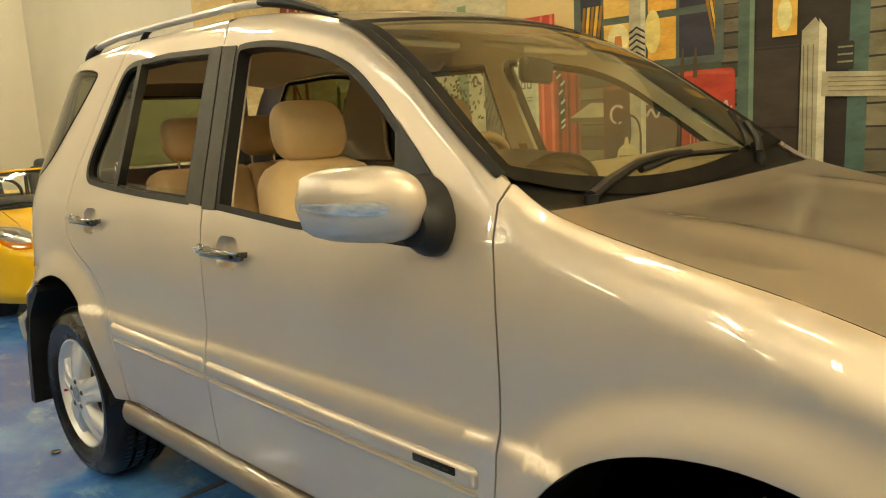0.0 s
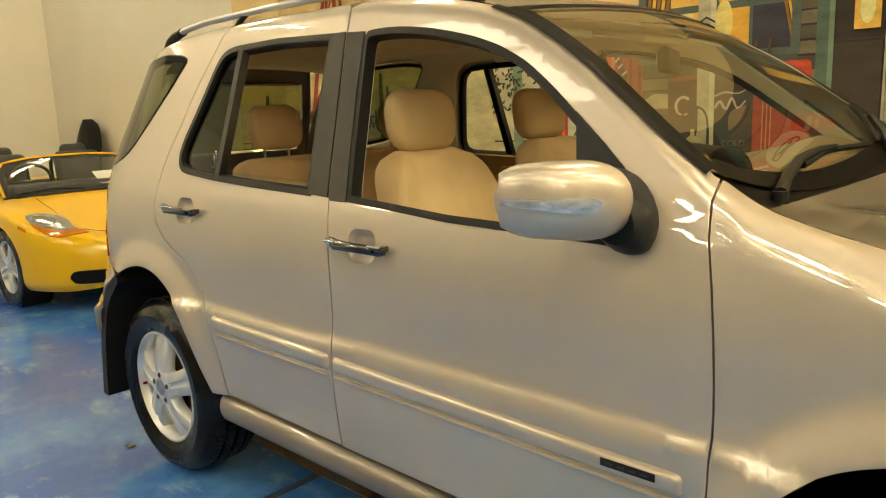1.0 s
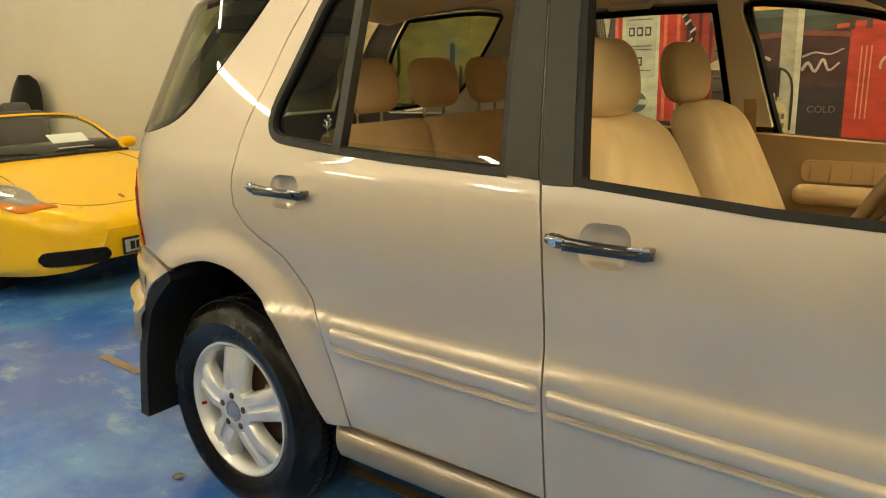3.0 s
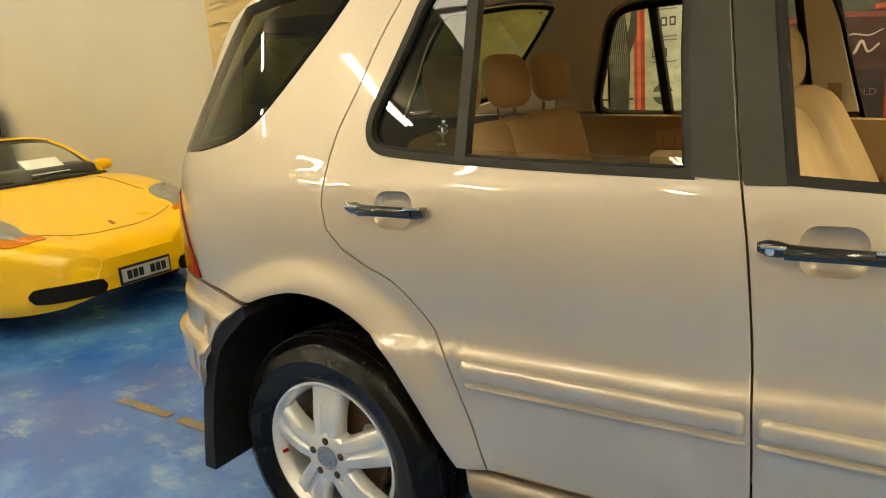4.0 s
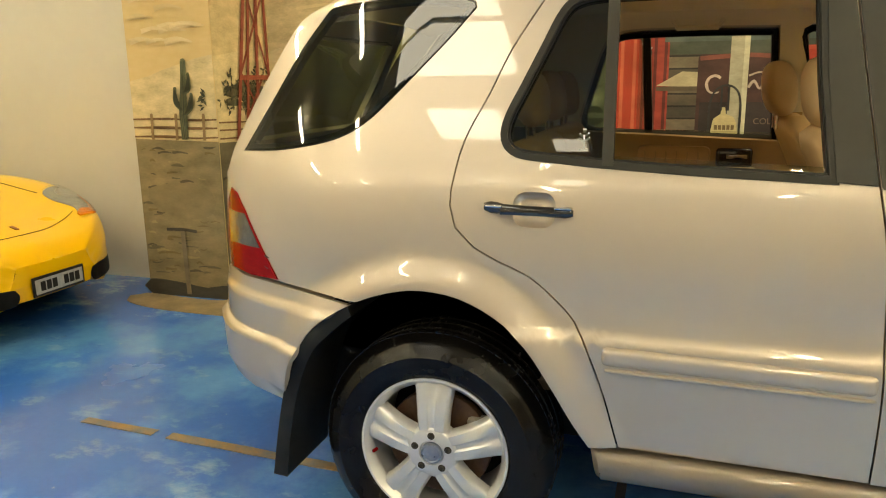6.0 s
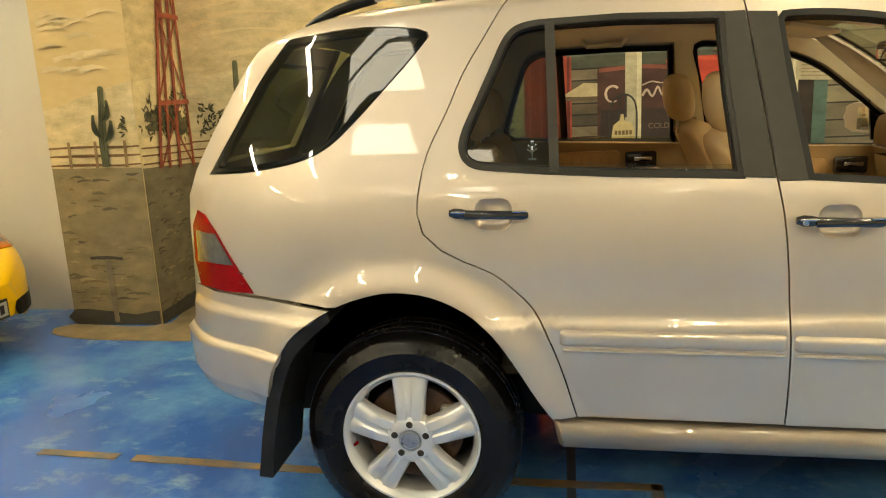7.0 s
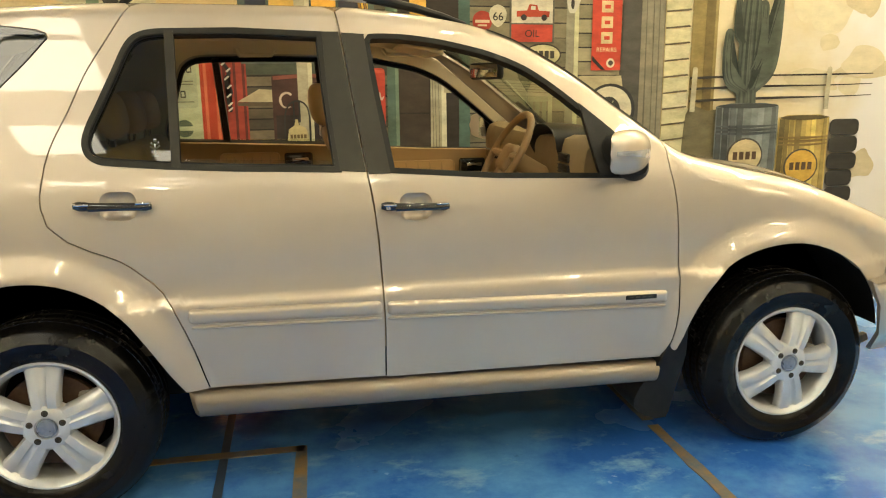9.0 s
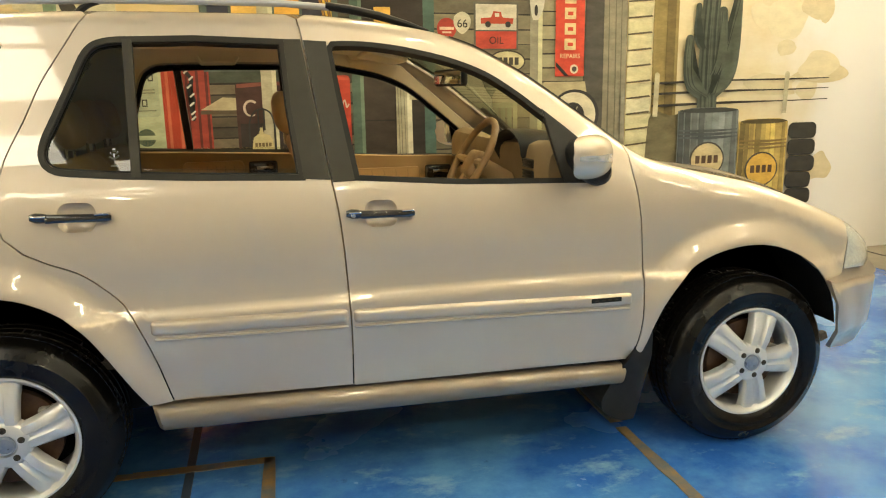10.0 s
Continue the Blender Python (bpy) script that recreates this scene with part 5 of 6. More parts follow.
def saguaro(name, parent, base, limbs, colour, stripe, layer, where=on_wall):
    """A painted cactus: trunk and arms with ribs."""
    first = None
    for k, (pts, w) in enumerate(limbs):
        pts = [(base[0] + a, base[1] + b) for a, b in pts]
        ob = paint(name if not k else "cactus_arm", stroke(pts, w, taper=.8), colour, layer + (1 if k else 0), first or parent, where)
        first = first or ob
        for i, s in enumerate((-.38, -.26, -.13, 0, .13, .26, .38) if w > .08 else (-.28, 0, .28)):
            q = [(a + s * w * .9 * (1 - .12 * (b - pts[0][1])), b) for a, b in pts]
            paint("cactus_rib", stroke(q, w * .055, True, .5), tuple(min(255, int(c * 1.16)) for c in colour) if w > .08 and i in (1, 3, 4, 6) else stripe, layer + 2 + (1 if k else 0), first, where)
    return first


def wash_paint():
    """Sand-coloured sky that was painted out with streaky white to one end."""
    m = mat("white_washed_sky", rgb((216, 202, 168)), .7, 0, rgb((198, 178, 136)), 2.2, .4, 20, .1, stretch=(1, 1, 2.5))
    nt = m.node_tree
    n, l = nt.nodes, nt.links
    b = n["Principled BSDF"]
    base = b.inputs["Base Color"].links[0].from_socket
    co = n.new("ShaderNodeTexCoord")
    sp = n.new("ShaderNodeSeparateXYZ")
    l.new(co.outputs["Object"], sp.inputs[0])
    ns = n.new("ShaderNodeTexNoise")
    ns.inputs["Scale"].default_value, ns.inputs["Detail"].default_value = 2.0, 6
    l.new(co.outputs["Object"], ns.inputs[0])
    ma = n.new("ShaderNodeMath")
    ma.operation = "MULTIPLY_ADD"
    ma.inputs[1].default_value = 1.5
    l.new(ns.outputs[0], ma.inputs[0])
    l.new(sp.outputs[0], ma.inputs[2])
    mr = n.new("ShaderNodeMapRange")
    mr.interpolation_type = "SMOOTHSTEP"
    mr.inputs[1].default_value, mr.inputs[2].default_value = 5.5, 6.55
    l.new(ma.outputs[0], mr.inputs[0])
    mx = n.new("ShaderNodeMix")
    mx.data_type = "RGBA"
    mx.inputs[7].default_value = (*rgb((222, 218, 216)), 1)
    l.new(mr.outputs[0], mx.inputs[0])
    l.new(base, mx.inputs[6])
    l.new(mx.outputs[2], b.inputs["Base Color"])
    return m


desert = thing("desert_mural", "painted desert mural with cacti, windmill and fence", "mural", (0, 0, 0))
rnd = random.Random(5)
# sky, dunes and ground on the pier
paint("painted_dune", [(-2.868, 1.08), (-2.222, 1.08), (-2.222, 1.63), (-2.32, 1.615), (-2.47, 1.575), (-2.6, 1.54), (-2.72, 1.50), (-2.868, 1.47)], (222, 200, 150), 1, desert, on_pier)
paint("painted_ground", [(-2.868, .004), (-2.222, .004), (-2.222, 1.075), (-2.868, 1.09)], (140, 124, 88), 1, desert, on_pier)
paint("painted_shadow", smooth_line([(-2.86, .005), (-2.23, .005), (-2.23, .10), (-2.4, .075), (-2.6, .10), (-2.86, .11)], .05, True), (62, 58, 48), 2, desert, on_pier)
for i in range(70):
    u, z = rnd.uniform(-2.84, -2.28), rnd.uniform(.12, 1.04)
    w = rnd.uniform(.015, .06)
    paint("painted_grass_mark", stroke([(u - w, z), (u, z + rnd.uniform(-.01, .015)), (u + w, z + rnd.uniform(-.008, .008))], rnd.uniform(.006, .02), True, .4), rnd.choice([(88, 78, 54), (160, 142, 98), (104, 94, 66), (120, 102, 60)]), 2, desert, on_pier)
paint("painted_haze", smooth_line([(-2.80, .75), (-2.5, .80), (-2.3, .74), (-2.3, .60), (-2.5, .55), (-2.75, .62)], .05, True), (130, 115, 82, .4), 2, desert, on_pier)
paint("painted_post", stroke([(-2.545, .02), (-2.55, .25), (-2.555, .47)], .035), (126, 112, 88), 4, desert, on_pier)
paint("painted_post_arm", stroke([(-2.68, .475), (-2.56, .48), (-2.45, .47)], .02), (60, 52, 40), 4, desert, on_pier)
for k, z in enumerate((1.22, 1.165, 1.105)):
    paint("painted_rail", stroke([(-2.866, z), (-2.6, z + .006), (-2.4, z - .006), (-2.224, z)], .011), (124, 92, 56), 3, desert, on_pier)
    paint("painted_rail", stroke([(-2.215, z - .03), (-1.9, z - .02), (-1.5, z - .03), (-1.0, z - .02)], .011), (124, 92, 56), 3, desert)
for u in (-2.72, -2.53, -2.32):
    paint("painted_fence_post", stroke([(u, 1.085), (u + .004, 1.25)], .02, False), (150, 120, 78), 4, desert, on_pier)
for u in (-2.05, -1.85, -1.62, -1.4):
    paint("painted_fence_post", stroke([(u, 1.05), (u + .004, 1.23)], .02, False), (150, 120, 78), 4, desert)
saguaro("painted_cactus", desert, (-2.465, 1.09), [([(0, 0), (-.005, .18), (.02, .36), (.03, .50)], .05), ([(.0, .19), (-.05, .24), (-.045, .33)], .028), ([(.02, .30), (.062, .33), (.062, .42)], .028), ([(.01, .16), (.07, .21), (.075, .29)], .03)], (104, 106, 74), (66, 70, 48), 5, on_pier)
# the stretch behind the car
paint("painted_sky", rect(-2.215, 1.64, -.62, 4.2), (216, 194, 146), 1, desert)
paint("painted_dune", smooth_line([(-2.215, 1.05), (-.62, 1.05), (-.62, 1.72), (-1.0, 1.70), (-1.6, 1.715), (-1.85, 1.69), (-2.04, 1.66), (-2.12, 1.69), (-2.2, 1.67)], .06, True), (222, 204, 158), 2, desert)
paint("painted_ground", rect(-2.215, .004, -.62, 1.04), (112, 100, 74), 2, desert)
for i in range(60):
    u, z = rnd.uniform(-2.17, -1.3), rnd.uniform(.05, 1.0)
    w = rnd.uniform(.02, .08)
    paint("painted_grass_mark", stroke([(u - w, z), (u, z + .01), (u + w, z)], rnd.uniform(.006, .018), True, .4), rnd.choice([(70, 62, 46), (148, 130, 92), (90, 82, 58)]), 3, desert)
for i in range(26):
    u, z = rnd.uniform(-2.1, -.8), rnd.uniform(1.8, 2.6)
    w = rnd.uniform(.08, .3)
    paint("painted_cloud", stroke([(u - w, z), (u, z + .02), (u + w, z)], rnd.uniform(.02, .05), True, .3), rnd.choice([(214, 190, 140, .25), (218, 197, 148, .25), (210, 186, 136, .25)]), 2, desert)
    u, z = rnd.uniform(-2.75, -2.35), rnd.uniform(1.7, 2.5)
    paint("painted_cloud", stroke([(u - .1, z), (u, z + .02), (u + .1, z)], rnd.uniform(.02, .05), True, .3), rnd.choice([(212, 188, 138, .25), (217, 195, 146, .25), (208, 184, 134, .25)]), 2, desert, on_pier)
def leaf(u, z, d, k=1.0):
    return [(u, z), (u + .02 * k * math.cos(d + .4), z + .02 * math.sin(d + .4)), (u + .045 * k * math.cos(d), z + .045 * math.sin(d)), (u + .02 * k * math.cos(d - .4), z + .02 * math.sin(d - .4))]


LEAVES = [(74, 72, 42), (96, 92, 58), (56, 56, 34)]
paint("painted_dune", [(1.402, 1.06), (2.084, 1.04), (2.084, 1.70), (1.9, 1.69), (1.7, 1.66), (1.402, 1.62)], (218, 198, 150), 1, desert, on_return)
paint("painted_sky", [(1.402, 1.62), (1.7, 1.66), (1.9, 1.69), (2.084, 1.70), (2.084, 4.2), (1.402, 4.2)], (208, 186, 138), 1, desert, on_return)
paint("painted_ground", [(1.402, .004), (2.084, .004), (2.084, 1.04), (1.402, 1.07)], (112, 102, 76), 1, desert, on_return)
paint("painted_shadow", [(1.402, .004), (2.084, .004), (2.084, .12), (1.402, .09)], (58, 54, 46), 2, desert, on_return)
for i in range(60):
    u, z = rnd.uniform(1.45, 2.04), rnd.uniform(.1, 1.02)
    w = rnd.uniform(.02, .05)
    paint("painted_grass_mark", stroke([(u - w, z), (u, z + .01), (u + w, z)], rnd.uniform(.006, .02), True, .4), rnd.choice([(74, 66, 48), (142, 126, 90), (90, 82, 58)]), 2, desert, on_return)
for z in (1.20, 1.15, 1.095):
    paint("painted_rail", stroke([(1.41, z), (1.7, z - .01), (2.08, z - .02)], .011), (124, 92, 56), 2, desert, on_return)
for i in range(26):
    a, r = rnd.uniform(0, math.tau), rnd.uniform(0, 1) ** .6
    u, z = 1.80 + .30 * r * math.cos(a), 1.37 + .11 * r * math.sin(a)
    w, h = rnd.uniform(.04, .10), rnd.uniform(.018, .04)
    blob = [(min(2.08, u + w * (1 + rnd.uniform(-.35, .35)) * math.cos(b)), z + h * (1 + rnd.uniform(-.4, .4)) * math.sin(b)) for b in [math.tau * k / 11 for k in range(11)]]
    paint("painted_foliage", blob, rnd.choice([(70, 66, 42), (92, 84, 54), (112, 100, 64), (58, 54, 36)]), 3, desert, on_return)
for i in range(190):
    a, r = rnd.uniform(0, math.tau), rnd.uniform(0, 1) ** .6
    u, z = 1.86 + .44 * r * math.cos(a), 1.36 + .17 * r * math.sin(a) * (1.2 if math.sin(a) > 0 else .75)
    if 1.43 < u < 2.05:
        paint("painted_leaf", leaf(u, z, rnd.uniform(0, math.tau)), rnd.choice(LEAVES), 4, desert, on_return)
for i in range(60):
    r = rnd.uniform(0, 1)
    z = 1.35 + rnd.uniform(-.1, .13) * (1 - r * .6)
    paint("painted_leaf", leaf(-2.15 + .22 * r, z, rnd.uniform(0, math.tau)), rnd.choice(LEAVES), 4, desert)
for i in range(16):
    r = rnd.uniform(0, 1)
    paint("painted_leaf", leaf(-2.275 - .05 * r, 1.34 + rnd.uniform(-.04, .05), rnd.uniform(2, 4)), rnd.choice(LEAVES), 4, desert, on_pier)
RUST = (138, 62, 36)
for a, b, w in (((1.60, 1.05), (1.88, 2.6), .036), ((1.72, 1.04), (1.90, 2.6), .03), ((1.86, 1.03), (1.97, 2.6), .036), ((2.06, 1.02), (2.01, 2.6), .03), ((1.62, 1.06), (1.96, 1.49), .018),
                ((2.05, 1.04), (1.70, 1.5), .018), ((1.68, 1.5), (2.02, 2.06), .018), ((2.05, 1.49), (1.80, 2.06), .018), ((1.82, 2.07), (1.97, 2.55), .016), ((2.02, 2.05), (1.9, 2.5), .016)):
    paint("painted_windmill_strut", stroke([a, b], w, False), RUST, 6, desert, on_return)
for z, u0, u1 in ((1.485, 1.66, 2.07), (2.07, 1.78, 2.05)):
    paint("painted_windmill_bar", stroke([(u0, z), (u1, z)], .032, False), (160, 78, 48), 7, desert, on_return)
saguaro("painted_cactus", desert, (-1.82, 1.08), [([(0, 0), (0, .3), (.01, .66)], .05), ([(.0, .30), (.08, .34), (.09, .56)], .03), ([(0, .2), (-.06, .24), (-.065, .37)], .03)], (112, 112, 80), (72, 74, 50), 4)
saguaro("painted_cactus", desert, (-1.25, 1.05), [([(0, 0), (0, .3), (.01, .55)], .05), ([(.0, .2), (.07, .24), (.08, .4)], .03)], (112, 112, 80), (72, 74, 50), 4)
apron = smooth_line([(-2.9, 1.385), (-2.92, 1.20), (-2.6, 1.09), (-2.2, 1.07), (-1.8, 1.07), (-1.4, 1.10), (-1.0, 1.2), (-.9, 2.07), (-2.21, 2.07), (-2.21, 1.40)], .08, True)
bm = bm_new()
f = [bm.verts.new((x, y, .004)) for x, y in apron]
g = [bm.verts.new((x, y, -.002)) for x, y in apron]
ff = bm.faces.new(f)
for i in range(len(f)):
    bm.faces.new((f[i], f[i - 1], g[i - 1], g[i]))
bmesh.ops.triangulate(bm, faces=[ff])
bmesh.ops.recalc_face_normals(bm, faces=bm.faces)
part("painted_sand", bm, hue(128, 112, 82), floor, "sand-brown painted patch", False)

# ----- filling station -----
station = thing("station_mural", "painted mural of an old timber filling station", "mural", (0, 0, 0))
BOARD = [(92, 82, 64), (104, 94, 74), (80, 72, 58), (116, 104, 82), (70, 62, 50)]


def boards(u0, u1, z0, z1, h, tones, layer, gap=(38, 32, 26)):
    paint("painted_boarding", rect(u0, z0, u1, z1), gap, layer, station)
    z = z0
    while z < z1 - .01:
        t = min(z1, z + h)
        j = rnd.uniform(-.004, .004)
        paint("painted_board", [(u0, z + .006), (u1, z + .006 + j), (u1, t - .004 + j), (u0, t - .004)], rnd.choice(tones), layer + 1, station)
        z = t


# pump and tree trunk end
paint("painted_sky", rect(-.62, .004, 0, 4.2), (206, 196, 160), 1, station)
paint("painted_trunk", stroke([(-.14, .6), (-.15, 1.1), (-.13, 1.45), (-.18, 1.8), (-.3, 2.1)], .13, taper=.7), (62, 58, 50), 2, station)
paint("painted_branch", stroke([(-.13, 1.4), (-.05, 1.62), (-.04, 1.9)], .06, taper=.6), (74, 70, 60), 3, station)
for i in range(10):
    u = -.2 + .012 * i
    paint("painted_bark", stroke([(u, 1.0), (u + .01, 1.3), (u - .02, 1.75)], .004), (150, 144, 124), 4, station)
for z in (1.2, 1.12, 1.04):
    paint("painted_rail", stroke([(-.62, z), (-.3, z), (-.06, z)], .01), (60, 52, 40), 2, station)
paint("painted_green_post", rect(-.44, .8, -.36, 2.2), (128, 148, 116), 3, station)
for i in range(170):
    u, z, d = rnd.uniform(-.62, -.2), rnd.uniform(1.42, 1.95), rnd.uniform(0, math.tau)
    paint("painted_leaf", [(u, z), (u + .02 * math.cos(d + .5), z + .02 * math.sin(d + .5)), (u + .04 * math.cos(d), z + .04 * math.sin(d)), (u + .02 * math.cos(d - .5), z + .02 * math.sin(d - .5))], rnd.choice([(52, 62, 34), (92, 98, 58), (36, 40, 24)]), 5, station)
paint("painted_pump", rect(-.05, .3, .38, 2.05), (196, 62, 40), 2, station)
for u in (-.03, .27, .345):
    paint("painted_pump_edge", rect(u, .3, u + .02, 2.05), (226, 120, 88), 3, station)
paint("painted_pump_face", rounded(.015, .5, .245, 1.76, .05), (206, 208, 176), 3, station)
paint("painted_pump_dial", rounded(.04, 1.36, .225, 1.73, .03), (190, 192, 168), 4, station)
for z, n in ((1.60, 3), (1.43, 2)):
    for k in range(n):
        paint("painted_number_box", rect(.06 + .05 * k, z, .095 + .05 * k, z + .05), (70, 70, 62), 5, station)
        paint("painted_number_box", rect(.068 + .05 * k, z + .01, .087 + .05 * k, z + .04), (196, 196, 176), 6, station)
for z in (1.69, 1.54, 1.52, 1.40):
    paint("painted_line", rect(.06, z, .2, z + .006), (110, 108, 92), 5, station)
paint("painted_round_badge", disc(.12, 1.22, .06), (90, 104, 90), 4, station)
paint("painted_round_badge", rect(.055, 1.205, .185, 1.235), (206, 208, 176), 5, station)
paint("painted_pump_side", rect(.38, .3, .56, 1.9), (158, 58, 40), 2, station)
for u in (.40, .47, .53):
    paint("painted_pump_edge", rect(u, .3, u + .018, 1.9), (98, 36, 26), 3, station)
paint("painted_hose", stroke([(.375, 1.74), (.40, 1.68), (.445, 1.60), (.42, 1.55), (.45, 1.47), (.43, 1.42), (.44, 1.34)], .026), (40, 38, 36), 5, station)
for z, u in ((1.70, .39), (1.66, .41), (1.615, .44), (1.56, .425), (1.50, .44), (1.44, .435), (1.38, .44), (1.345, .44)):
    paint("painted_hose_glint", stroke([(u - .014, z - .01), (u + .012, z + .012)], .012, False), (206, 204, 190), 6, station)
# dark boarding behind the shelf, glowing window
boards(.56, 1.55, .3, 2.3, .075, BOARD, 1)
paint("painted_window_sill", rect(.56, 1.585, 1.46, 1.66), (70, 76, 62), 3, station)
paint("painted_window", rect(.53, 1.66, 1.47, 2.6), (84, 96, 88), 3, station)
for u0, u1, tone in ((.58, .72, (40, 44, 62)), (.74, .93, (238, 190, 96)), (1.03, 1.20, (236, 176, 70)), (1.22, 1.42, (48, 46, 60))):
    paint("painted_pane", rect(u0, 1.70, u1, 1.93), tone, 4, station)
    paint("painted_pane", rect(u0, 1.97, u1, 2.5), tone, 4, station)
for a in range(5):
    paint("painted_curtain", [(1.26 + .03 * a, 2.5), (1.285 + .03 * a, 2.5), (1.425, 1.80 + .09 * a), (1.425, 1.74 + .09 * a)], (226, 182, 66) if a % 2 else (150, 104, 34), 5, station)
    paint("painted_curtain", [(.60 + .03 * a, 2.05), (.62 + .03 * a, 2.05), (.59 + .025 * a, 1.71), (.57 + .025 * a, 1.71)], (226, 182, 66) if a % 2 else (150, 104, 34), 5, station)
paint("painted_lamp_glow", disc(.84, 1.84, .07, .09), (250, 222, 160), 5, station)
paint("painted_lamp", [(.81, 1.76), (.87, 1.76), (.86, 1.86), (.82, 1.86)], (196, 120, 60), 6, station)
paint("painted_glow", disc(1.06, 1.86, .05, .12), (252, 214, 130), 5, station)
for k in range(2):
    paint("painted_bottle", stroke([(1.24 + .075 * k, 1.585), (1.24 + .075 * k, 1.67), (1.245 + .075 * k, 1.745)], .026, True, .4), (88, 66, 46), 6, station)
paint("painted_shelf", [(.49, 1.40), (.93, 1.385), (.93, 1.47), (.64, 1.485)], (182, 168, 134), 3, station)
paint("painted_shelf_edge", rect(.49, 1.37, .93, 1.395), (92, 78, 58), 3, station)
paint("painted_chest", rounded(.73, .4, 1.24, 1.585, .03), (72, 42, 34), 3, station)
paint("painted_chest_rim", stroke([(.74, 1.56), (1.0, 1.575), (1.23, 1.56)], .026), (132, 70, 56), 4, station)
paint("painted_chest_front", rect(.75, .5, 1.225, 1.30), (50, 38, 34), 4, station)
# white script shape, no letters
SCRIPT = (204, 184, 166)


def arc(u, z, r, a0, a1, k=1.0):
    return [(u + r * k * math.cos(radians(a)), z + r * math.sin(radians(a))) for a in span(a0, a1, 9)]


paint("painted_swash", stroke(arc(.83, 1.405, .052, 45, 185, .9), .016), SCRIPT, 5, station)
paint("painted_swash", stroke(arc(.83, 1.405, .052, 175, 300, .9), .016, True, .5), SCRIPT, 5.3, station)
paint("painted_swash", stroke([(1.02, 1.385), (1.05, 1.425), (1.085, 1.38), (1.12, 1.44), (1.15, 1.385), (1.195, 1.42)], .016, True, .6), SCRIPT, 5.3, station)
paint("painted_swash", stroke([(1.02, 1.455), (1.08, 1.475), (1.15, 1.465), (1.21, 1.49)], .012, True, .4), SCRIPT, 5.5, station)
write("COLD", 1.13, 1.17, .05, (128, 108, 92), 5, station)
paint("painted_bottle_rack", stroke([(.81, 1.08), (.81, 1.28), (.84, 1.37), (.90, 1.40), (.96, 1.37), (.985, 1.28), (.985, 1.08)], .012), (50, 48, 44), 7, station)
for u in (.875, .915):
    paint("painted_bottle_rack", stroke([(u, 1.25), (u, 1.39)], .012, False), (50, 48, 44), 7, station)
paint("painted_oil_bottle", smooth_line([(.83, 1.03), (.965, 1.03), (.97, 1.16), (.945, 1.215), (.905, 1.23), (.90, 1.27), (.88, 1.27), (.875, 1.23), (.835, 1.20)], .03, True), (206, 190, 140), 6, station)
for z, h in ((1.135, .028), (1.085, .028)):
    for k in range(5):
        paint("painted_bar", rect(.842 + .024 * k, z, .86 + .024 * k, z + h), (120, 100, 64), 7, station)
paint("painted_white_post", rect(.91, .3, 1.015, 2.3), (186, 178, 150), 4, station)
paint("painted_post_shade", rect(.985, .3, 1.015, 2.3), (214, 208, 176), 5, station)
for k in range(5):
    z = 1.72 + .035 * k
    paint("painted_zigzag", [(.912, z), (.96, z + .03), (1.012, z), (1.012, z + .012), (.96, z + .042), (.912, z + .012)], (52, 46, 38), 6, station)
paint("painted_red_box", rounded(1.235, 1.0, 1.535, 1.625, .03), (190, 62, 38), 3, station)
paint("painted_red_box_rim", stroke([(1.17, 1.60), (1.35, 1.612), (1.52, 1.60)], .022), (206, 84, 56), 4, station)
for k in range(3):
    paint("painted_stripe", stroke([(1.29 + .022 * k, 1.14), (1.292 + .022 * k, 1.50)], .006, False), (222, 150, 110), 5, station)
paint("painted_swash", stroke(arc(1.42, 1.40, .05, 60, 190, .8), .012), SCRIPT, 5, station)
paint("painted_swash", stroke([(1.46, 1.37), (1.49, 1.45), (1.505, 1.40), (1.52, 1.42)], .010), SCRIPT, 5, station)
# door and posts
paint("painted_doorway", rect(1.55, .1, 2.10, 2.4), (44, 34, 26), 2, station)
boards(1.63, 1.86, .1, 1.72, .4, [(58, 46, 34), (50, 40, 30)], 3, (34, 26, 20))
paint("painted_teal_post", rect(1.55, .1, 1.635, 2.4), (78, 100, 86), 4, station)
paint("painted_teal_edge", rect(1.61, .1, 1.635, 2.4), (112, 132, 112), 5, station)
paint("painted_lantern_light", rect(1.725, 1.755, 1.845, 2.1), (250, 184, 84), 4, station)
paint("painted_lantern_core", disc(1.785, 1.86, .035, .08), (254, 228, 160), 5, station)
paint("painted_white_post", [(1.865, .1), (1.955, .1), (1.95, 1.80), (1.93, 1.83), (1.87, 1.77)], (176, 168, 140), 5, station)
paint("painted_white_edge", [(1.955, .1), (1.995, .1), (1.985, 1.77), (1.95, 1.82)], (218, 212, 184), 5, station)
for u in (1.885, 1.905, 1.93):
    paint("painted_grain", stroke([(u, .2), (u + .005, .9), (u - .004, 1.7)], .004), (120, 112, 90), 6, station)
boards(2.16, 2.95, .3, 2.3, .11, [(118, 110, 86), (132, 122, 96), (104, 96, 76)], 2)
paint("painted_teal_post", rect(2.085, .1, 2.17, 2.4), (72, 98, 88), 4, station)
paint("painted_beam", [(1.97, 1.445), (2.95, 1.40), (2.95, 1.50), (1.97, 1.565)], (182, 172, 142), 6, station)
for k in range(4):
    paint("painted_grain", stroke([(2.0, 1.47 + .022 * k), (2.4, 1.455 + .02 * k), (2.9, 1.43 + .018 * k)], .004), (128, 116, 88), 7, station)
paint("painted_lantern", rounded(2.035, 1.565, 2.11, 1.70, .012), (44, 42, 36), 7, station)
for z in (1.60, 1.635, 1.67):
    paint("painted_lantern_band", rect(2.04, z, 2.105, z + .008), (150, 140, 112), 8, station)
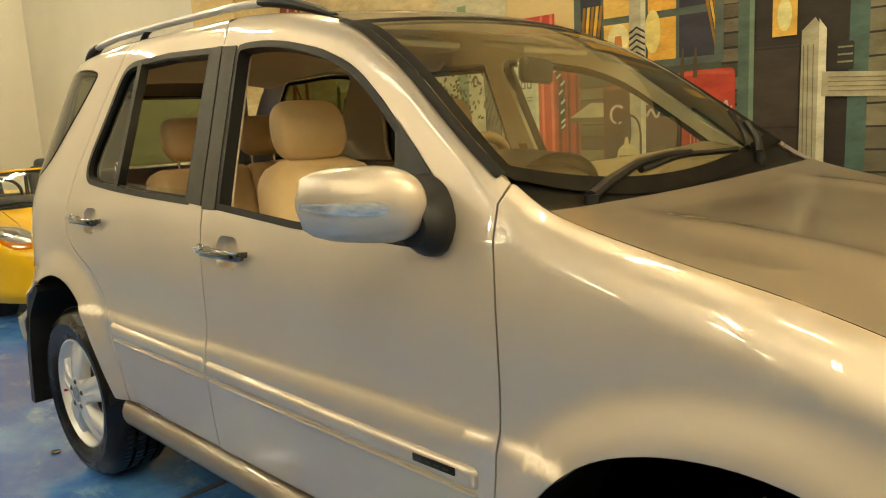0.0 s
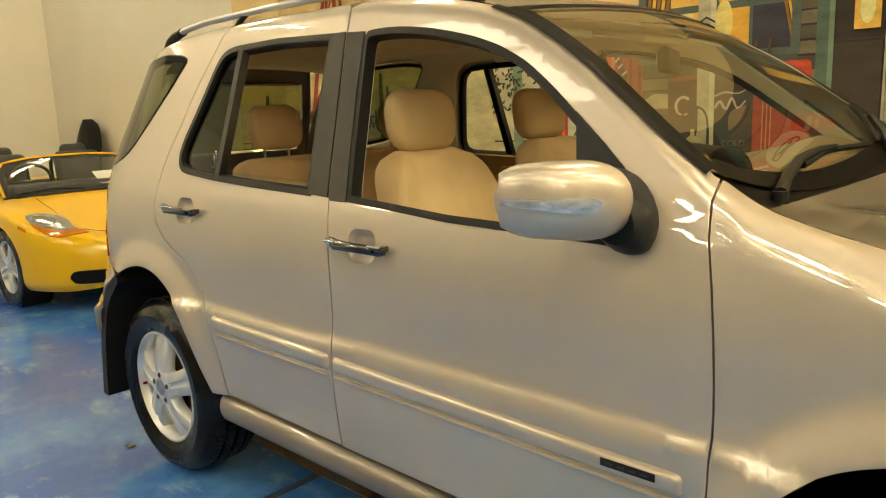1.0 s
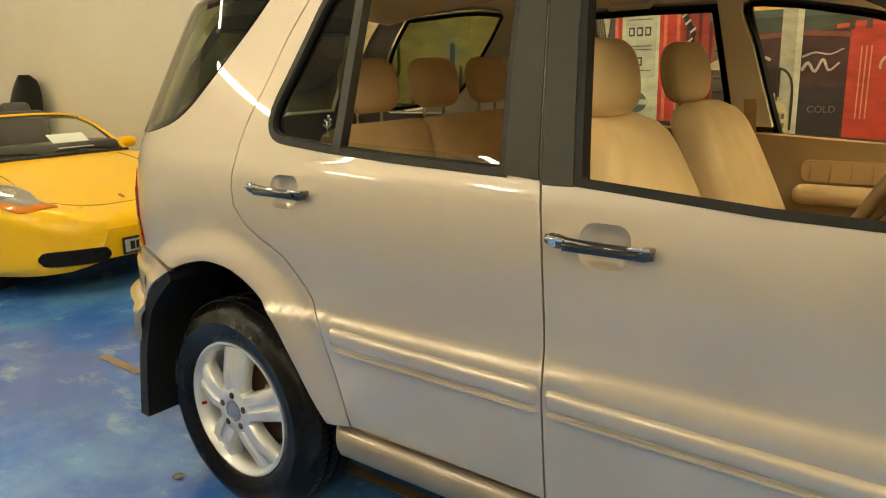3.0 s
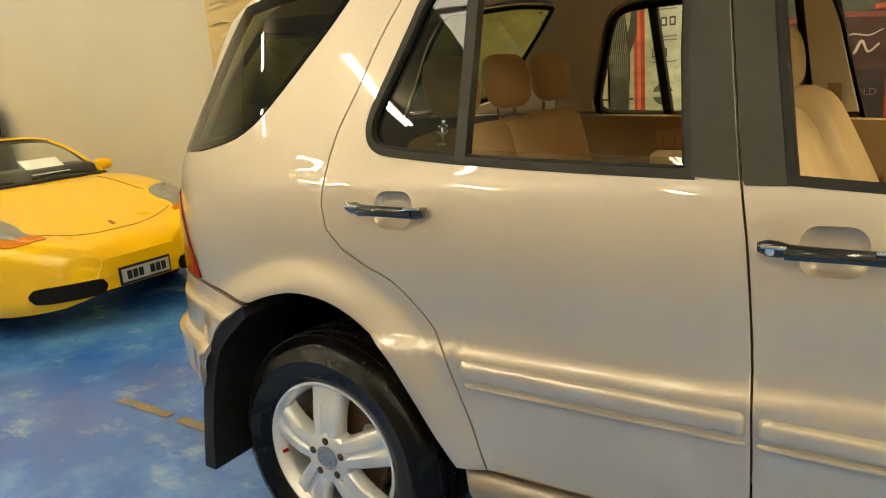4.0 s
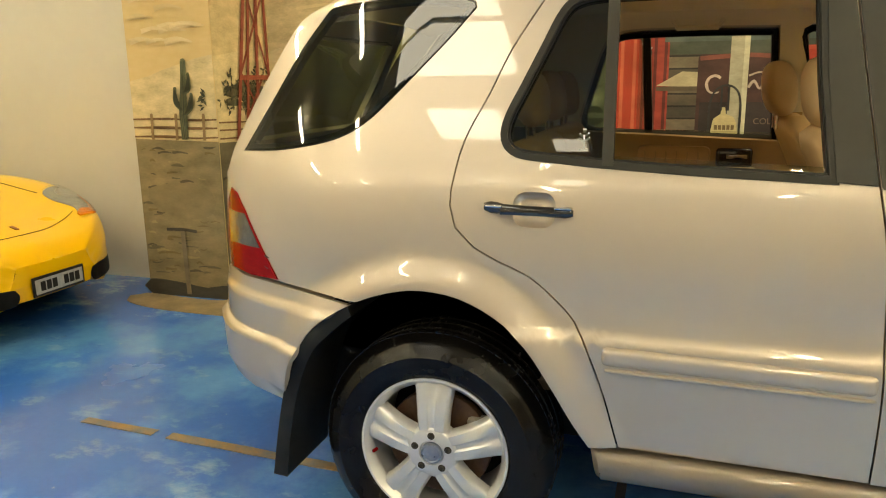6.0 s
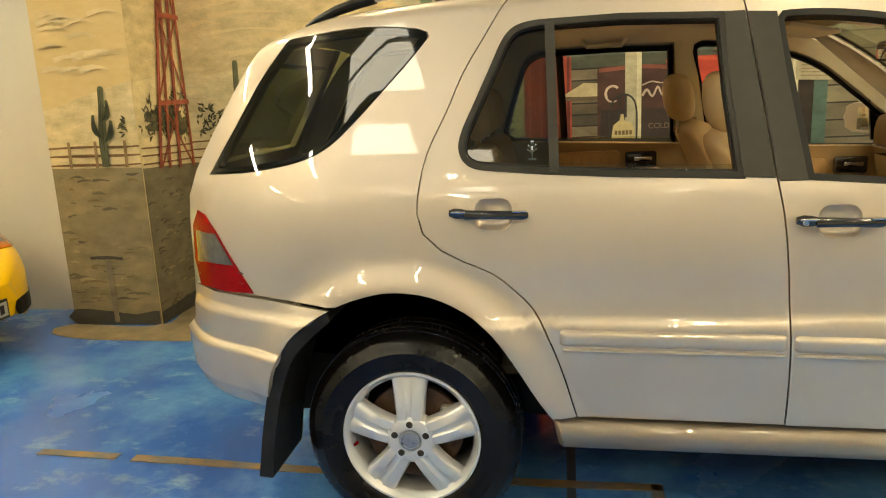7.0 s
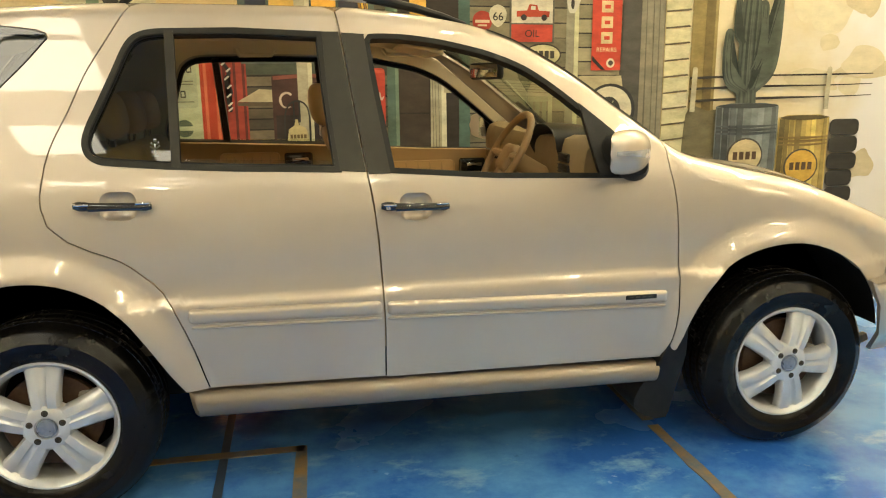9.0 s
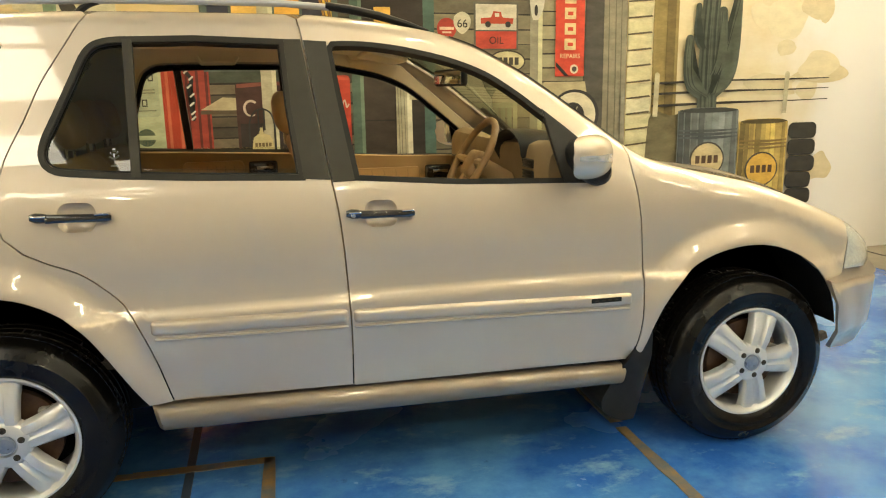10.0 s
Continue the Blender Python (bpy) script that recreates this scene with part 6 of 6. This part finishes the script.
# bench behind the windscreen
for k in range(8):
    paint("painted_bench_slat", rect(2.36 + .055 * k, 1.13, 2.395 + .055 * k, 1.39), (138, 140, 108), 4, station)
paint("painted_bench_rail", rect(2.33, 1.37, 2.82, 1.41), (160, 160, 126), 5, station)
paint("painted_bench_seat", rect(2.33, 1.10, 2.84, 1.14), (150, 150, 116), 5, station)
paint("painted_bench_leg", rect(2.79, .6, 2.825, 1.41), (176, 172, 134), 6, station)
# signs
paint("painted_round_sign", disc(2.265, 1.955, .075), (176, 56, 38), 5, station)
paint("painted_bar", rect(2.21, 1.945, 2.32, 1.965), (222, 190, 160), 6, station)
paint("painted_bar", rect(2.23, 1.92, 2.30, 1.932), (222, 190, 160), 6, station)
paint("painted_road_shield", smooth_line([(2.325, 2.04), (2.385, 2.075), (2.445, 2.04), (2.445, 1.97), (2.385, 1.915), (2.325, 1.97)], .02, True), (206, 198, 172), 5, station)
write("66", 2.386, 1.962, .085, (40, 36, 30), 6, station)
tb = paint("painted_truck_sign", rect(2.475, 1.80, 2.83, 2.145), (96, 92, 78), 5, station)
paint("painted_sign_face", rect(2.49, 1.945, 2.815, 2.13), (212, 204, 182), 6, tb)
paint("painted_sign_foot", rect(2.49, 1.81, 2.815, 1.935), (192, 66, 46), 6, tb)
paint("painted_truck", [(2.53, 1.99), (2.785, 1.99), (2.79, 2.03), (2.70, 2.035), (2.69, 2.075), (2.63, 2.08), (2.61, 2.035), (2.53, 2.03)], (186, 70, 42), 7, tb)
paint("painted_truck_glass", rect(2.64, 2.04, 2.675, 2.066), (212, 204, 182), 8, tb)
for u in (2.585, 2.745):
    paint("painted_truck_wheel", disc(u, 1.985, .022), (48, 42, 38), 8, tb)
write("OIL", 2.652, 1.845, .075, (60, 34, 28), 7.5, tb)
ov = paint("painted_oval_sign", disc(2.74, 1.715, .15, .085), (66, 58, 46), 5, station)
paint("painted_oval_face", disc(2.74, 1.715, .138, .074), (206, 196, 150), 6, ov)
for k in range(4):
    paint("painted_bar", rect(2.665 + .045 * k, 1.69, 2.697 + .045 * k, 1.745), (62, 56, 44), 7, ov)
# right-hand boards, skull post, long sign
boards(2.95, 3.55, .3, 2.4, .105, [(150, 140, 110), (164, 154, 122), (138, 128, 100)], 1)
paint("painted_dark_boarding", [(3.45, .3), (3.56, .3), (3.56, 2.4), (3.40, 2.4), (3.40, 1.75), (3.38, 1.5), (3.44, 1.35)], (76, 72, 64), 3, station)
paint("painted_shelf_panel", [(3.02, 1.42), (3.42, 1.45), (3.40, 1.56), (3.05, 1.56)], (186, 172, 136), 3, station)
paint("painted_white_post", rect(2.93, .3, 2.995, 2.4), (150, 144, 122), 4, station)
paint("painted_white_edge", rect(2.995, .3, 3.03, 2.4), (206, 200, 160), 5, station)
paint("painted_skull", smooth_line([(2.93, 2.25), (3.03, 2.25), (3.04, 2.12), (2.99, 2.02), (2.955, 2.02), (2.93, 2.1)], .02, True), (208, 202, 184), 6, station)
paint("painted_skull_hole", disc(2.975, 2.09, .014, .04), (46, 42, 36), 7, station)
ls = paint("painted_long_sign", rect(3.14, 1.60, 3.385, 2.6), (204, 66, 42), 5, station)
for k in range(5):
    z = 1.80 + .115 * k
    paint("painted_sign_bar", rect(3.215, z, 3.31, z + .085), (222, 200, 150), 6, ls)
    paint("painted_sign_bar", rect(3.24, z + .028, 3.285, z + .055), (204, 66, 42), 7, ls)
write("REPAIRS", 3.262, 1.738, .048, (232, 206, 160), 7.5, ls)
paint("painted_stripe", [(3.145, 1.71), (3.145, 1.675), (3.22, 1.605), (3.255, 1.605)], (40, 36, 34), 6, ls)
paint("painted_sign_disc", disc(3.30, 1.655, .035), (222, 210, 180), 6, ls)
paint("painted_sign_disc", disc(3.30, 1.655, .02), (70, 60, 50), 7, ls)
wt = paint("painted_tyre", disc(3.31, 1.30, .215, .20), (44, 42, 40), 5, station)
paint("painted_tyre_wall", disc(3.305, 1.30, .19, .178), (216, 206, 178), 6, wt)
paint("painted_tyre_hub", disc(3.295, 1.295, .10, .105), (50, 48, 44), 7, wt)
for k in range(6):
    a = math.tau * k / 6
    paint("painted_spoke", stroke([(3.295, 1.295), (3.295 + .075 * math.cos(a), 1.295 + .08 * math.sin(a))], .01, False), (160, 152, 130), 8, wt)
paint("painted_corner_post", rect(3.555, .1, 3.76, 2.5), (140, 132, 110), 4, station)
for u in (3.60, 3.66, 3.71):
    paint("painted_grain", stroke([(u, .2), (u + .006, 1.2), (u - .005, 2.3)], .006), (104, 98, 80), 5, station)
z = .3
while z < 2.5:
    h = .125
    paint("painted_clapboard", [(3.765, z), (3.975, z + .02), (4.0, z + h - .004), (3.765, z + h - .012)], rnd.choice([(212, 202, 160), (204, 194, 152), (218, 208, 170)]), 5, station)
    paint("painted_clapboard_edge", [(3.765, z - .012), (3.985, z + .006), (3.975, z + .02), (3.765, z)], (96, 86, 62), 6, station)
    z += h
paint("painted_olive_post", rect(4.0, .2, 4.23, 2.5), (146, 126, 74), 3, station)
paint("painted_olive_shade", rect(4.12, .2, 4.20, 2.5), (112, 94, 50), 4, station)
paint("painted_dirt", smooth_line([(3.98, .2), (4.3, .2), (4.3, 1.2), (4.15, 1.24), (3.98, 1.25)], .05, True), (112, 102, 72), 5, station)
for z in (1.535, 1.45, 1.355):
    paint("painted_wire", stroke([(4.0, z), (4.3, z + .01), (4.8, z + .02), (5.3, z + .02), (5.75, z + .03)], .018, True, .4), (52, 46, 38), 8, station)
for u in (4.03, 5.30):
    paint("painted_fence_post", stroke([(u, 1.27), (u + .01, 1.60)], .045, False), (188, 178, 148), 9, station)
saguaro("painted_cactus", station, (4.52, 1.30), [([(0, 0), (-.01, .4), (0, .9), (.03, 1.25)], .19), ([(-.02, .12), (-.17, .22), (-.20, .42), (-.19, .58)], .10), ([(.03, .14), (.19, .28), (.24, .52), (.25, .95)], .11), ([(.05, .30), (.12, .45), (.11, .8)], .11), ([(-.05, .5), (-.12, .6), (-.12, .84)], .07)], (88, 94, 82), (64, 70, 62), 9)
for u0, u1, z0, z1, body, band, face in ((4.245, 4.835, .72, 1.32, (122, 128, 126), (82, 88, 90), (206, 186, 142)), (4.845, 5.345, .5, 1.215, (200, 172, 98), (140, 116, 68), (216, 172, 76))):
    um = (u0 + u1) / 2
    dr = paint("painted_drum", [(u0, z0), (u1, z0), (u1, z1 - .012), (um + .16, z1 + .012), (um - .16, z1 + .012), (u0, z1 - .012)], body, 11, station)
    for k in range(9):
        a = u0 + .006 + (u1 - u0 - .012) * k / 9
        f = (.55, .62, .8, .7, .95, 1.12, 1.2, 1.0, .8)[k] * rnd.uniform(.95, 1.05)
        paint("painted_drum_streak", [(a, z0), (a + (u1 - u0) / 9 - .008, z0), (a + (u1 - u0) / 9 - rnd.uniform(-.01, .02), z1 - .02), (a + rnd.uniform(-.004, .01), z1 - .02)], tuple(int(min(250, c * f)) for c in body), 12, dr)
    paint("painted_drum_lid", disc((u0 + u1) / 2, z1 - .01, (u1 - u0) / 2 - .01, .02), tuple(int(c * .45) for c in body), 13, dr)
    for k in range(3):
        paint("painted_drum_band", stroke([(u0 + .01, z1 - .17 - .03 * k), ((u0 + u1) / 2, z1 - .185 - .03 * k), (u1 - .01, z1 - .17 - .03 * k)], .012), band, 13, dr)
    paint("painted_drum_disc", disc((u0 + u1) / 2, z1 - .42, .17, .15), (70, 64, 56), 13, dr)
    paint("painted_drum_face", disc((u0 + u1) / 2, z1 - .42, .155, .136), face, 14, dr)
    for k in range(4):
        paint("painted_bar", rect((u0 + u1) / 2 - .115 + .06 * k, z1 - .45, (u0 + u1) / 2 - .075 + .06 * k, z1 - .385), (86, 62, 40), 15, dr)
for k in range(6):
    paint("painted_stacked_tyre", rounded(5.36, .32 + .145 * k, 5.65 + rnd.uniform(-.02, .02), .46 + .145 * k, .05), (48, 46, 42), 10, station)
paint("painted_pale_sky", rect(3.9, .004, 9.0, 4.2), wash_paint(), 1, station)
for i in range(22):
    u, z = rnd.uniform(4.95, 5.75), rnd.uniform(.7, 2.5)
    w, h = rnd.uniform(.10, .28), rnd.uniform(.05, .16)
    blot = smooth_line([(u + w * (1 + rnd.uniform(-.3, .3)) * math.cos(a), z + h * (1 + rnd.uniform(-.3, .3)) * math.sin(a)) for a in [math.tau * k / 9 for k in range(9)]], .03, True)
    paint("painted_smudge", blot, rnd.choice([(214, 201, 170, .2), (210, 196, 162, .2), (216, 204, 174, .2), (205, 190, 156, .25)]), 2, station)
# dark upright at the far corner, bare floor by the wall
cp = thing("steel_post", "dark grey steel post by the white wall", "post", (6.70, 2.18, 0))
box("shaft", (0, 0, 1.6), (.14, .14, 3.2), mat("post_dark", (.06, .05, .045), .6, .2), cp, .01)
box("base_plate", (0, 0, .01), (.22, .22, .02), bpy.data.materials["post_dark"], cp, .004)
bm = bm_new()
add_box(bm, (7.4, 1.0, .0), (3.2, 3.2, .008))
part("bare_concrete", bm, CONCRETE, floor, "bare grey concrete")
bm = bm_new()
add_box(bm, (6.21, .95, .004), (.016, 2.65, .006))
part("concrete_joint", bm, DARK, floor, "dark joint in the concrete")


# ---------- the yellow roadster ----------
RX, RY = -2.86, .565
r_half = table([(-4.3, .60), (-4.2, .74), (-3.9, .86), (-3.3, .89), (-2.2, .865), (-1.4, .865), (-.95, .885), (-.6, .855), (-.4, .79), (-.28, .72), (-.19, .645), (-.11, .55), (-.05, .45), (0, .32)])
r_crest = table([(-4.3, .62), (-4.0, .80), (-3.4, .87), (-2.6, .86), (-1.8, .84), (-1.2, .835), (-.85, .80), (-.6, .745), (-.4, .685), (-.25, .63), (-.12, .565), (-.04, .505), (0, .45)])
r_mid = table([(-4.3, .60), (-4.0, .80), (-3.4, .90), (-2.8, .90), (-1.3, .88), (-1.1, .845), (-.8, .765), (-.55, .70), (-.35, .64), (-.2, .59), (-.1, .55), (-.04, .505), (0, .45)])
r_low = table([(-4.3, .35), (-4.0, .22), (-3.0, .16), (-1.0, .16), (-.3, .17), (-.1, .19), (0, .25)])


def roadster_section(x, t):
    x, t = np.broadcast_arrays(np.asarray(x, float), np.asarray(t, float))
    w, s, c, b = r_half(x), r_crest(x), r_mid(x), r_low(x)
    ky = [w - .05, w - .005, w, w - .005, w - .05, w * .80, w * .52, w * .25, 0 * w]
    kz = [b, b + .07, .5 * (b + s) - .02, s - .11, s - .035, s, .45 * s + .55 * c - .008, c - .004, c]
    u = np.clip(t, 0, 1) * 8
    i = np.clip(u.astype(int), 0, 7)
    f = u - i
    Y, Z = np.stack(ky), np.stack(kz)
    def pick(A, j):
        return np.take_along_axis(A, np.clip(j, 0, 8)[None], 0)[0]
    out = []
    for A in (Y, Z):
        p0, p1, p2, p3 = pick(A, i - 1), pick(A, i), pick(A, i + 1), pick(A, i + 2)
        if A is Y:
            p3 = np.where(i == 7, -pick(A, np.full_like(i, 7)), p3)
        else:
            p3 = np.where(i == 7, pick(A, np.full_like(i, 7)), p3)
        out.append(.5 * (2 * p1 + (p2 - p0) * f + (2 * p0 - 5 * p1 + 4 * p2 - p3) * f ** 2 + (3 * p1 - p0 - 3 * p2 + p3) * f ** 3))
    return out


def road_at(side, off=0.0):
    def f(u, t):
        y, z = roadster_section(u, t)
        e = 2e-3
        y1, z1 = roadster_section(u, t + e)
        y0, z0 = roadster_section(u, t - e)
        ny, nz = (z1 - z0), -(y1 - y0)
        k = np.sqrt(ny ** 2 + nz ** 2) + 1e-9
        return np.stack([u, side * (y + off * ny / k), z + off * nz / k], -1)
    return f


def build_roadster():
    car = thing("sports_car", "yellow open two-seat sports car parked by the white wall", "car", (RX, RY, 0))
    # body shell, with the cockpit left open
    for side in (-1, 1):
        F = road_at(side)
        def shell(u0, u1, t0, t1, nm, holes=(), step=.05):
            k = 24
            o = [(a, t0) for a in span(u0, u1, k)] + [(u1, t) for t in span(t0, t1, 10)[1:]] + [(a, t1) for a in span(u1, u0, k)[1:]] + [(u0, t) for t in span(t1, t0, 10)[1:-1]]
            return panel(nm, o, holes, YELLOW, car, F, .006, step, outward=(0, side, .6))
        def arch_hole(hx):
            pts = []
            for a in span(-35, 215, 26):
                x, z = hx + .345 * math.cos(radians(a)), .315 + .345 * math.sin(radians(a))
                lo, hi = 0.0, .5
                for _ in range(24):
                    mid = (lo + hi) / 2
                    if float(roadster_section(x, mid)[1]) < z:
                        lo = mid
                    else:
                        hi = mid
                pts.append((x, max(.004, lo)))
            return pts
        lamp = smooth_line([(-.66, .56), (-.54, .52), (-.40, .475), (-.30, .475), (-.235, .55), (-.225, .66), (-.32, .665), (-.48, .70), (-.62, .68)], .03, True)
        shell(-1.22, -.0, .0, 1.0, "front_body", [arch_hole(-.97)], .035)
        shell(-2.75, -1.22, .0, .66, "door_body")
        shell(-4.3, -2.75, .0, 1.0, "rear_body", [arch_hole(-3.385)], .06)
        hl = panel("head_lamp", lamp, [], mat("lamp_inside_%d" % side, (.46, .45, .42), .25, .5, (.26, .25, .24), 40, .6, 120, .1), car, road_at(side, .004), .01, .025, "clear and amber head lamp", outward=(.3, side * .3, 1))
        panel("lamp_bowl", smooth_line([(-.60, .58), (-.52, .545), (-.44, .555), (-.42, .60), (-.46, .65), (-.56, .655)], .02, True), [], CHROME, hl, road_at(side, .009), .006, .02, outward=(.3, side * .3, 1))
        panel("indicator", smooth_line([(-.52, .51), (-.40, .472), (-.29, .472), (-.225, .55), (-.215, .67), (-.275, .655), (-.285, .57), (-.40, .525)], .025, True), [], AMBER, hl, road_at(side, .010), .008, .02, "amber indicator", outward=(.3, side * .3, 1))
        panel("lamp_glass", lamp, [], LAMPGLASS, hl, road_at(side, .016), .003, .025, outward=(.3, side * .3, 1))
        panel("side_marker", [(-.62, .40), (-.52, .40), (-.52, .43), (-.62, .43)], [], AMBER, car, road_at(side, .006), .004, outward=(0, side, 0))
        # air duct
        xs = np.linspace(-.6, 0, 300)
        hw = r_half(xs)
        def plan(y):
            return float(np.interp(y, hw[::-1], xs[::-1])) if y > .32 else .022 * (1 - (y / .32) ** 2)
        bm = bm_new()
        G = []
        for i in range(19):
            a = -1 + i / 9
            y = .465 + .195 * a
            h = .052 * (1 - min(1, abs(a)) ** 5) ** .2 if abs(a) < 1 else .012
            G.append([bm.verts.new((plan(y) + .006 - .25 * (z * z), side * y, .288 + z)) for z in span(-h, h, 7)])
        for A, B in zip(G, G[1:]):
            for j in range(6):
                bm.faces.new((A[j], A[j + 1], B[j + 1], B[j]))
        bmesh.ops.solidify(bm, geom=bm.faces[:], thickness=.006)
        bmesh.ops.recalc_face_normals(bm, faces=bm.faces)
        part("air_duct", bm, BLACKPL, car, "black front air duct")
        # door mirror
        bm = bm_new()
        add_box(bm, (-1.58, side * .86, .885), (.11, .16, .095), .045, 4)
        add_cyl(bm, (-1.60, side * .78, .83), (-1.58, side * .83, .89), .026, .026)
        part("door_mirror", bm, YELLOW, car)
        # wheels
        for hx in (-.97, -3.385):
            bm = bm_new()
            add_lathe(bm, [(.215, -.01), (.26, -.015), (.30, -.008), (.315, .02), (.317, .2), (.30, .22), (.2, .22)], (0, 0, 0), 48)
            w = part("wheel", bm, TYRE, car, "black tyre on a five-spoke alloy")
            w.matrix_basis = pose(hx, side * .845, .317, 0, 10, 0 if side < 0 else 180)
            bm = bm_new()
            add_lathe(bm, [(.222, -.006), (.216, -.012), (.205, .0), (.2, .05)], (0, 0, 0), 40)
            add_lathe(bm, [(0, -.004), (.05, -.004), (.07, .004), (.075, .04)], (0, 0, 0), 30)
            for k in range(5):
                R = Matrix.Rotation(math.tau * k / 5, 3, "Y")
                for s in (-.022, .022):
                    add_box(bm, R @ Vector((.13, .006, s)), (.17, .03, .030), .008, 2, R)
            part("rim", bm, ALLOY, w)
            bm = bm_new()
            add_lathe(bm, [(.03, .05), (.15, .05), (.15, .07), (.03, .07)], (0, 0, 0), 30)
            part("brake_disc", bm, STEEL, w)
        for hx in (-.97, -3.385):
            bm = bm_new()
            add_lathe(bm, [(.352, .02), (.352, .25), (.0, .25)], (hx, -.875 if side < 0 else .605, .315), 30)
            part("arch_liner", bm, DARK, car)
    # nose cap, plate, badge, shut lines
    def nose(s, t):
        y, z = roadster_section(0, t)
        return Vector((.022 * (1 - s * s) * (1 - (2 * t - 1) ** 2 * .4), s * float(y), float(z)))
    sheet("nose", span(-1, 1, 17), span(0, .97, 16), nose, YELLOW, car, "", 0, 60)
    pl = box("number_plate", (.028, 0, .318), (.012, .385, .118), BLACKPL, car, .004, "black-edged number plate with unreadable characters")
    box("plate_face", (.0355, 0, .318), (.003, .355, .086), mat("plate_silver", (.42, .42, .42), .45, .1, (.3, .3, .3), 30, .5), pl)
    for i, w in enumerate((.034, .034, .034, .0, .034, .034, .034)):
        if w:
            box("plate_bar", (.038, -.125 + .043 * i, .318), (.002, w, .055), BLACKPL, pl)
    panel("bonnet_badge", rounded(-.30, .982, -.245, 1.0, .006), [], mat("badge_gold", (.35, .12, .02), .3, .6), car, road_at(1, .006), .004, .02, outward=(0, 0, 1))
    for side in (-1, 1):
        F = road_at(side, .0012)
        for pts in ([(-1.15, .72), (-.95, .715), (-.75, .71), (-.63, .70)], [(-.29, .685), (-.25, .74), (-.20, .86), (-.185, 1.0)]):
            ln = smooth_line(pts, .03)
            P = F(np.array([a for a, _ in ln]), np.array([c for _, c in ln]))
            bm = bm_new()
            add_tube(bm, [Vector(p) for p in P], .0022, 5)
            part("bonnet_gap", bm, DARK, car)
    # windscreen and frame
    def screen(s, t):
        y = s * (.70 - .06 * t - .09 * t ** 5)
        x = -1.18 - .50 * t - .16 * s * s * (1 - .3 * t)
        return Vector((x, y, .865 + .30 * t - .02 * s * s - .03 * t * s ** 4))
    g = sheet("windscreen", span(-1, 1, 16), span(0, 1, 8), screen, CLEARGLASS, car, "clear windscreen")
    g.visible_shadow = False
    bm = bm_new()
    loop = [screen(-1, t) for t in span(0, 1, 8)] + [screen(s, 1) for s in span(-1, 1, 16)[1:]] + [screen(1, t) for t in span(1, 0, 8)[1:]]
    add_tube(bm, loop, .014, 8)
    part("screen_frame", bm, YELLOW, g, "yellow screen frame")
    bm = bm_new()
    add_tube(bm, [p + Vector((.004, 0, -.010)) for p in loop], .013, 6)
    part("screen_rubber", bm, RUBBER, g)
    for us, vs in ((span(-1, -.91, 4), span(0, 1, 8)), (span(.91, 1, 4), span(0, 1, 8)), (span(-.92, .92, 16), span(.89, 1, 4)), (span(-.92, .92, 16), span(0, .05, 3))):
        sheet("screen_border", us, vs, lambda s, t: screen(s, t) + Vector((-.004, 0, -.002)), RUBBER, g, "black screen border")
    bm = bm_new()
    add_tube(bm, [screen(s, -.02) + Vector((.012, 0, -.004)) for s in span(-1, 1, 16)], .022, 6)
    part("scuttle", bm, BLACKPL, g, "black scuttle")
    for s0 in (-.15, .75):
        bm = bm_new()
        add_tube(bm, [screen(s0, 0) + Vector((.03, 0, .02)), screen(s0 - .35, .07) + Vector((.012, 0, .018)), screen(s0 - .7, .03) + Vector((.012, 0, .016))], .009, 6)
        part("wiper", bm, BLACKPL, g)
    # cockpit
    box("cockpit_tub", (-2.0, 0, .50), (1.6, 1.36, .5), SEATBLK, car, .03, "black cockpit")
    box("dashboard", (-1.48, 0, .87), (.34, 1.30, .14), SEATBLK, car, .05, seg=3)
    for y in (-.36, .36):
        bm = bm_new()
        add_box(bm, (-2.42, y, .90), (.16, .46, .56), .07, 4, Matrix.Rotation(radians(-14), 3, "Y"))
        add_box(bm, (-2.53, y, 1.14), (.12, .27, .22), .06, 4, Matrix.Rotation(radians(-14), 3, "Y"))
        part("seat", bm, SEATBLK, car, "black leather seat")
        bm = bm_new()
        add_tube(bm, [(-2.68, y - .19, .86), (-2.70, y - .18, 1.06), (-2.70, y - .10, 1.15), (-2.70, y + .10, 1.15), (-2.70, y + .18, 1.06), (-2.68, y + .19, .86)], .02, 8)
        part("roll_hoop", bm, BLACKPL, car)
    bm = bm_new()
    c = Vector((-1.72, -.36, .93))
    ax = Matrix.Rotation(radians(25), 3, "Y")
    add_tube(bm, [c + ax @ Vector((0, .185 * math.cos(a), .185 * math.sin(a))) for a in [math.tau * i / 32 for i in range(32)]], .016, 8, closed=True)
    add_box(bm, c, (.05, .36, .05), .015, 2, ax)
    part("steering_wheel", bm, SEATBLK, car)
    return car


roadster = build_roadster()

# things by the white wall
for_sheet = thing("price_sheet", "white paper sheet lying behind the roadster's windscreen", "paper", (RX - 1.40, RY + .26, .952))
box("sheet", (0, 0, 0), (.21, .30, .003), PAPER, for_sheet, m=Matrix.Rotation(radians(29), 3, "Y"))
bonnet = thing("loose_panel", "loose black car panel leaning upright against the white wall", "car panel", (-6.7, 1.35, 0))
def panel_skin(u, t):
    k = math.sqrt(max(0.0, 1 - max(0.0, (t - .72) / .28) ** 2)) * .85 + .15
    return Vector((u * k, .28 * t - .05 + .10 * (u / .42) ** 2, 1.50 * t))


sheet("skin", span(-.40, .40, 14), span(0, 1, 24), panel_skin, BLACKPL, bonnet, "", .015)
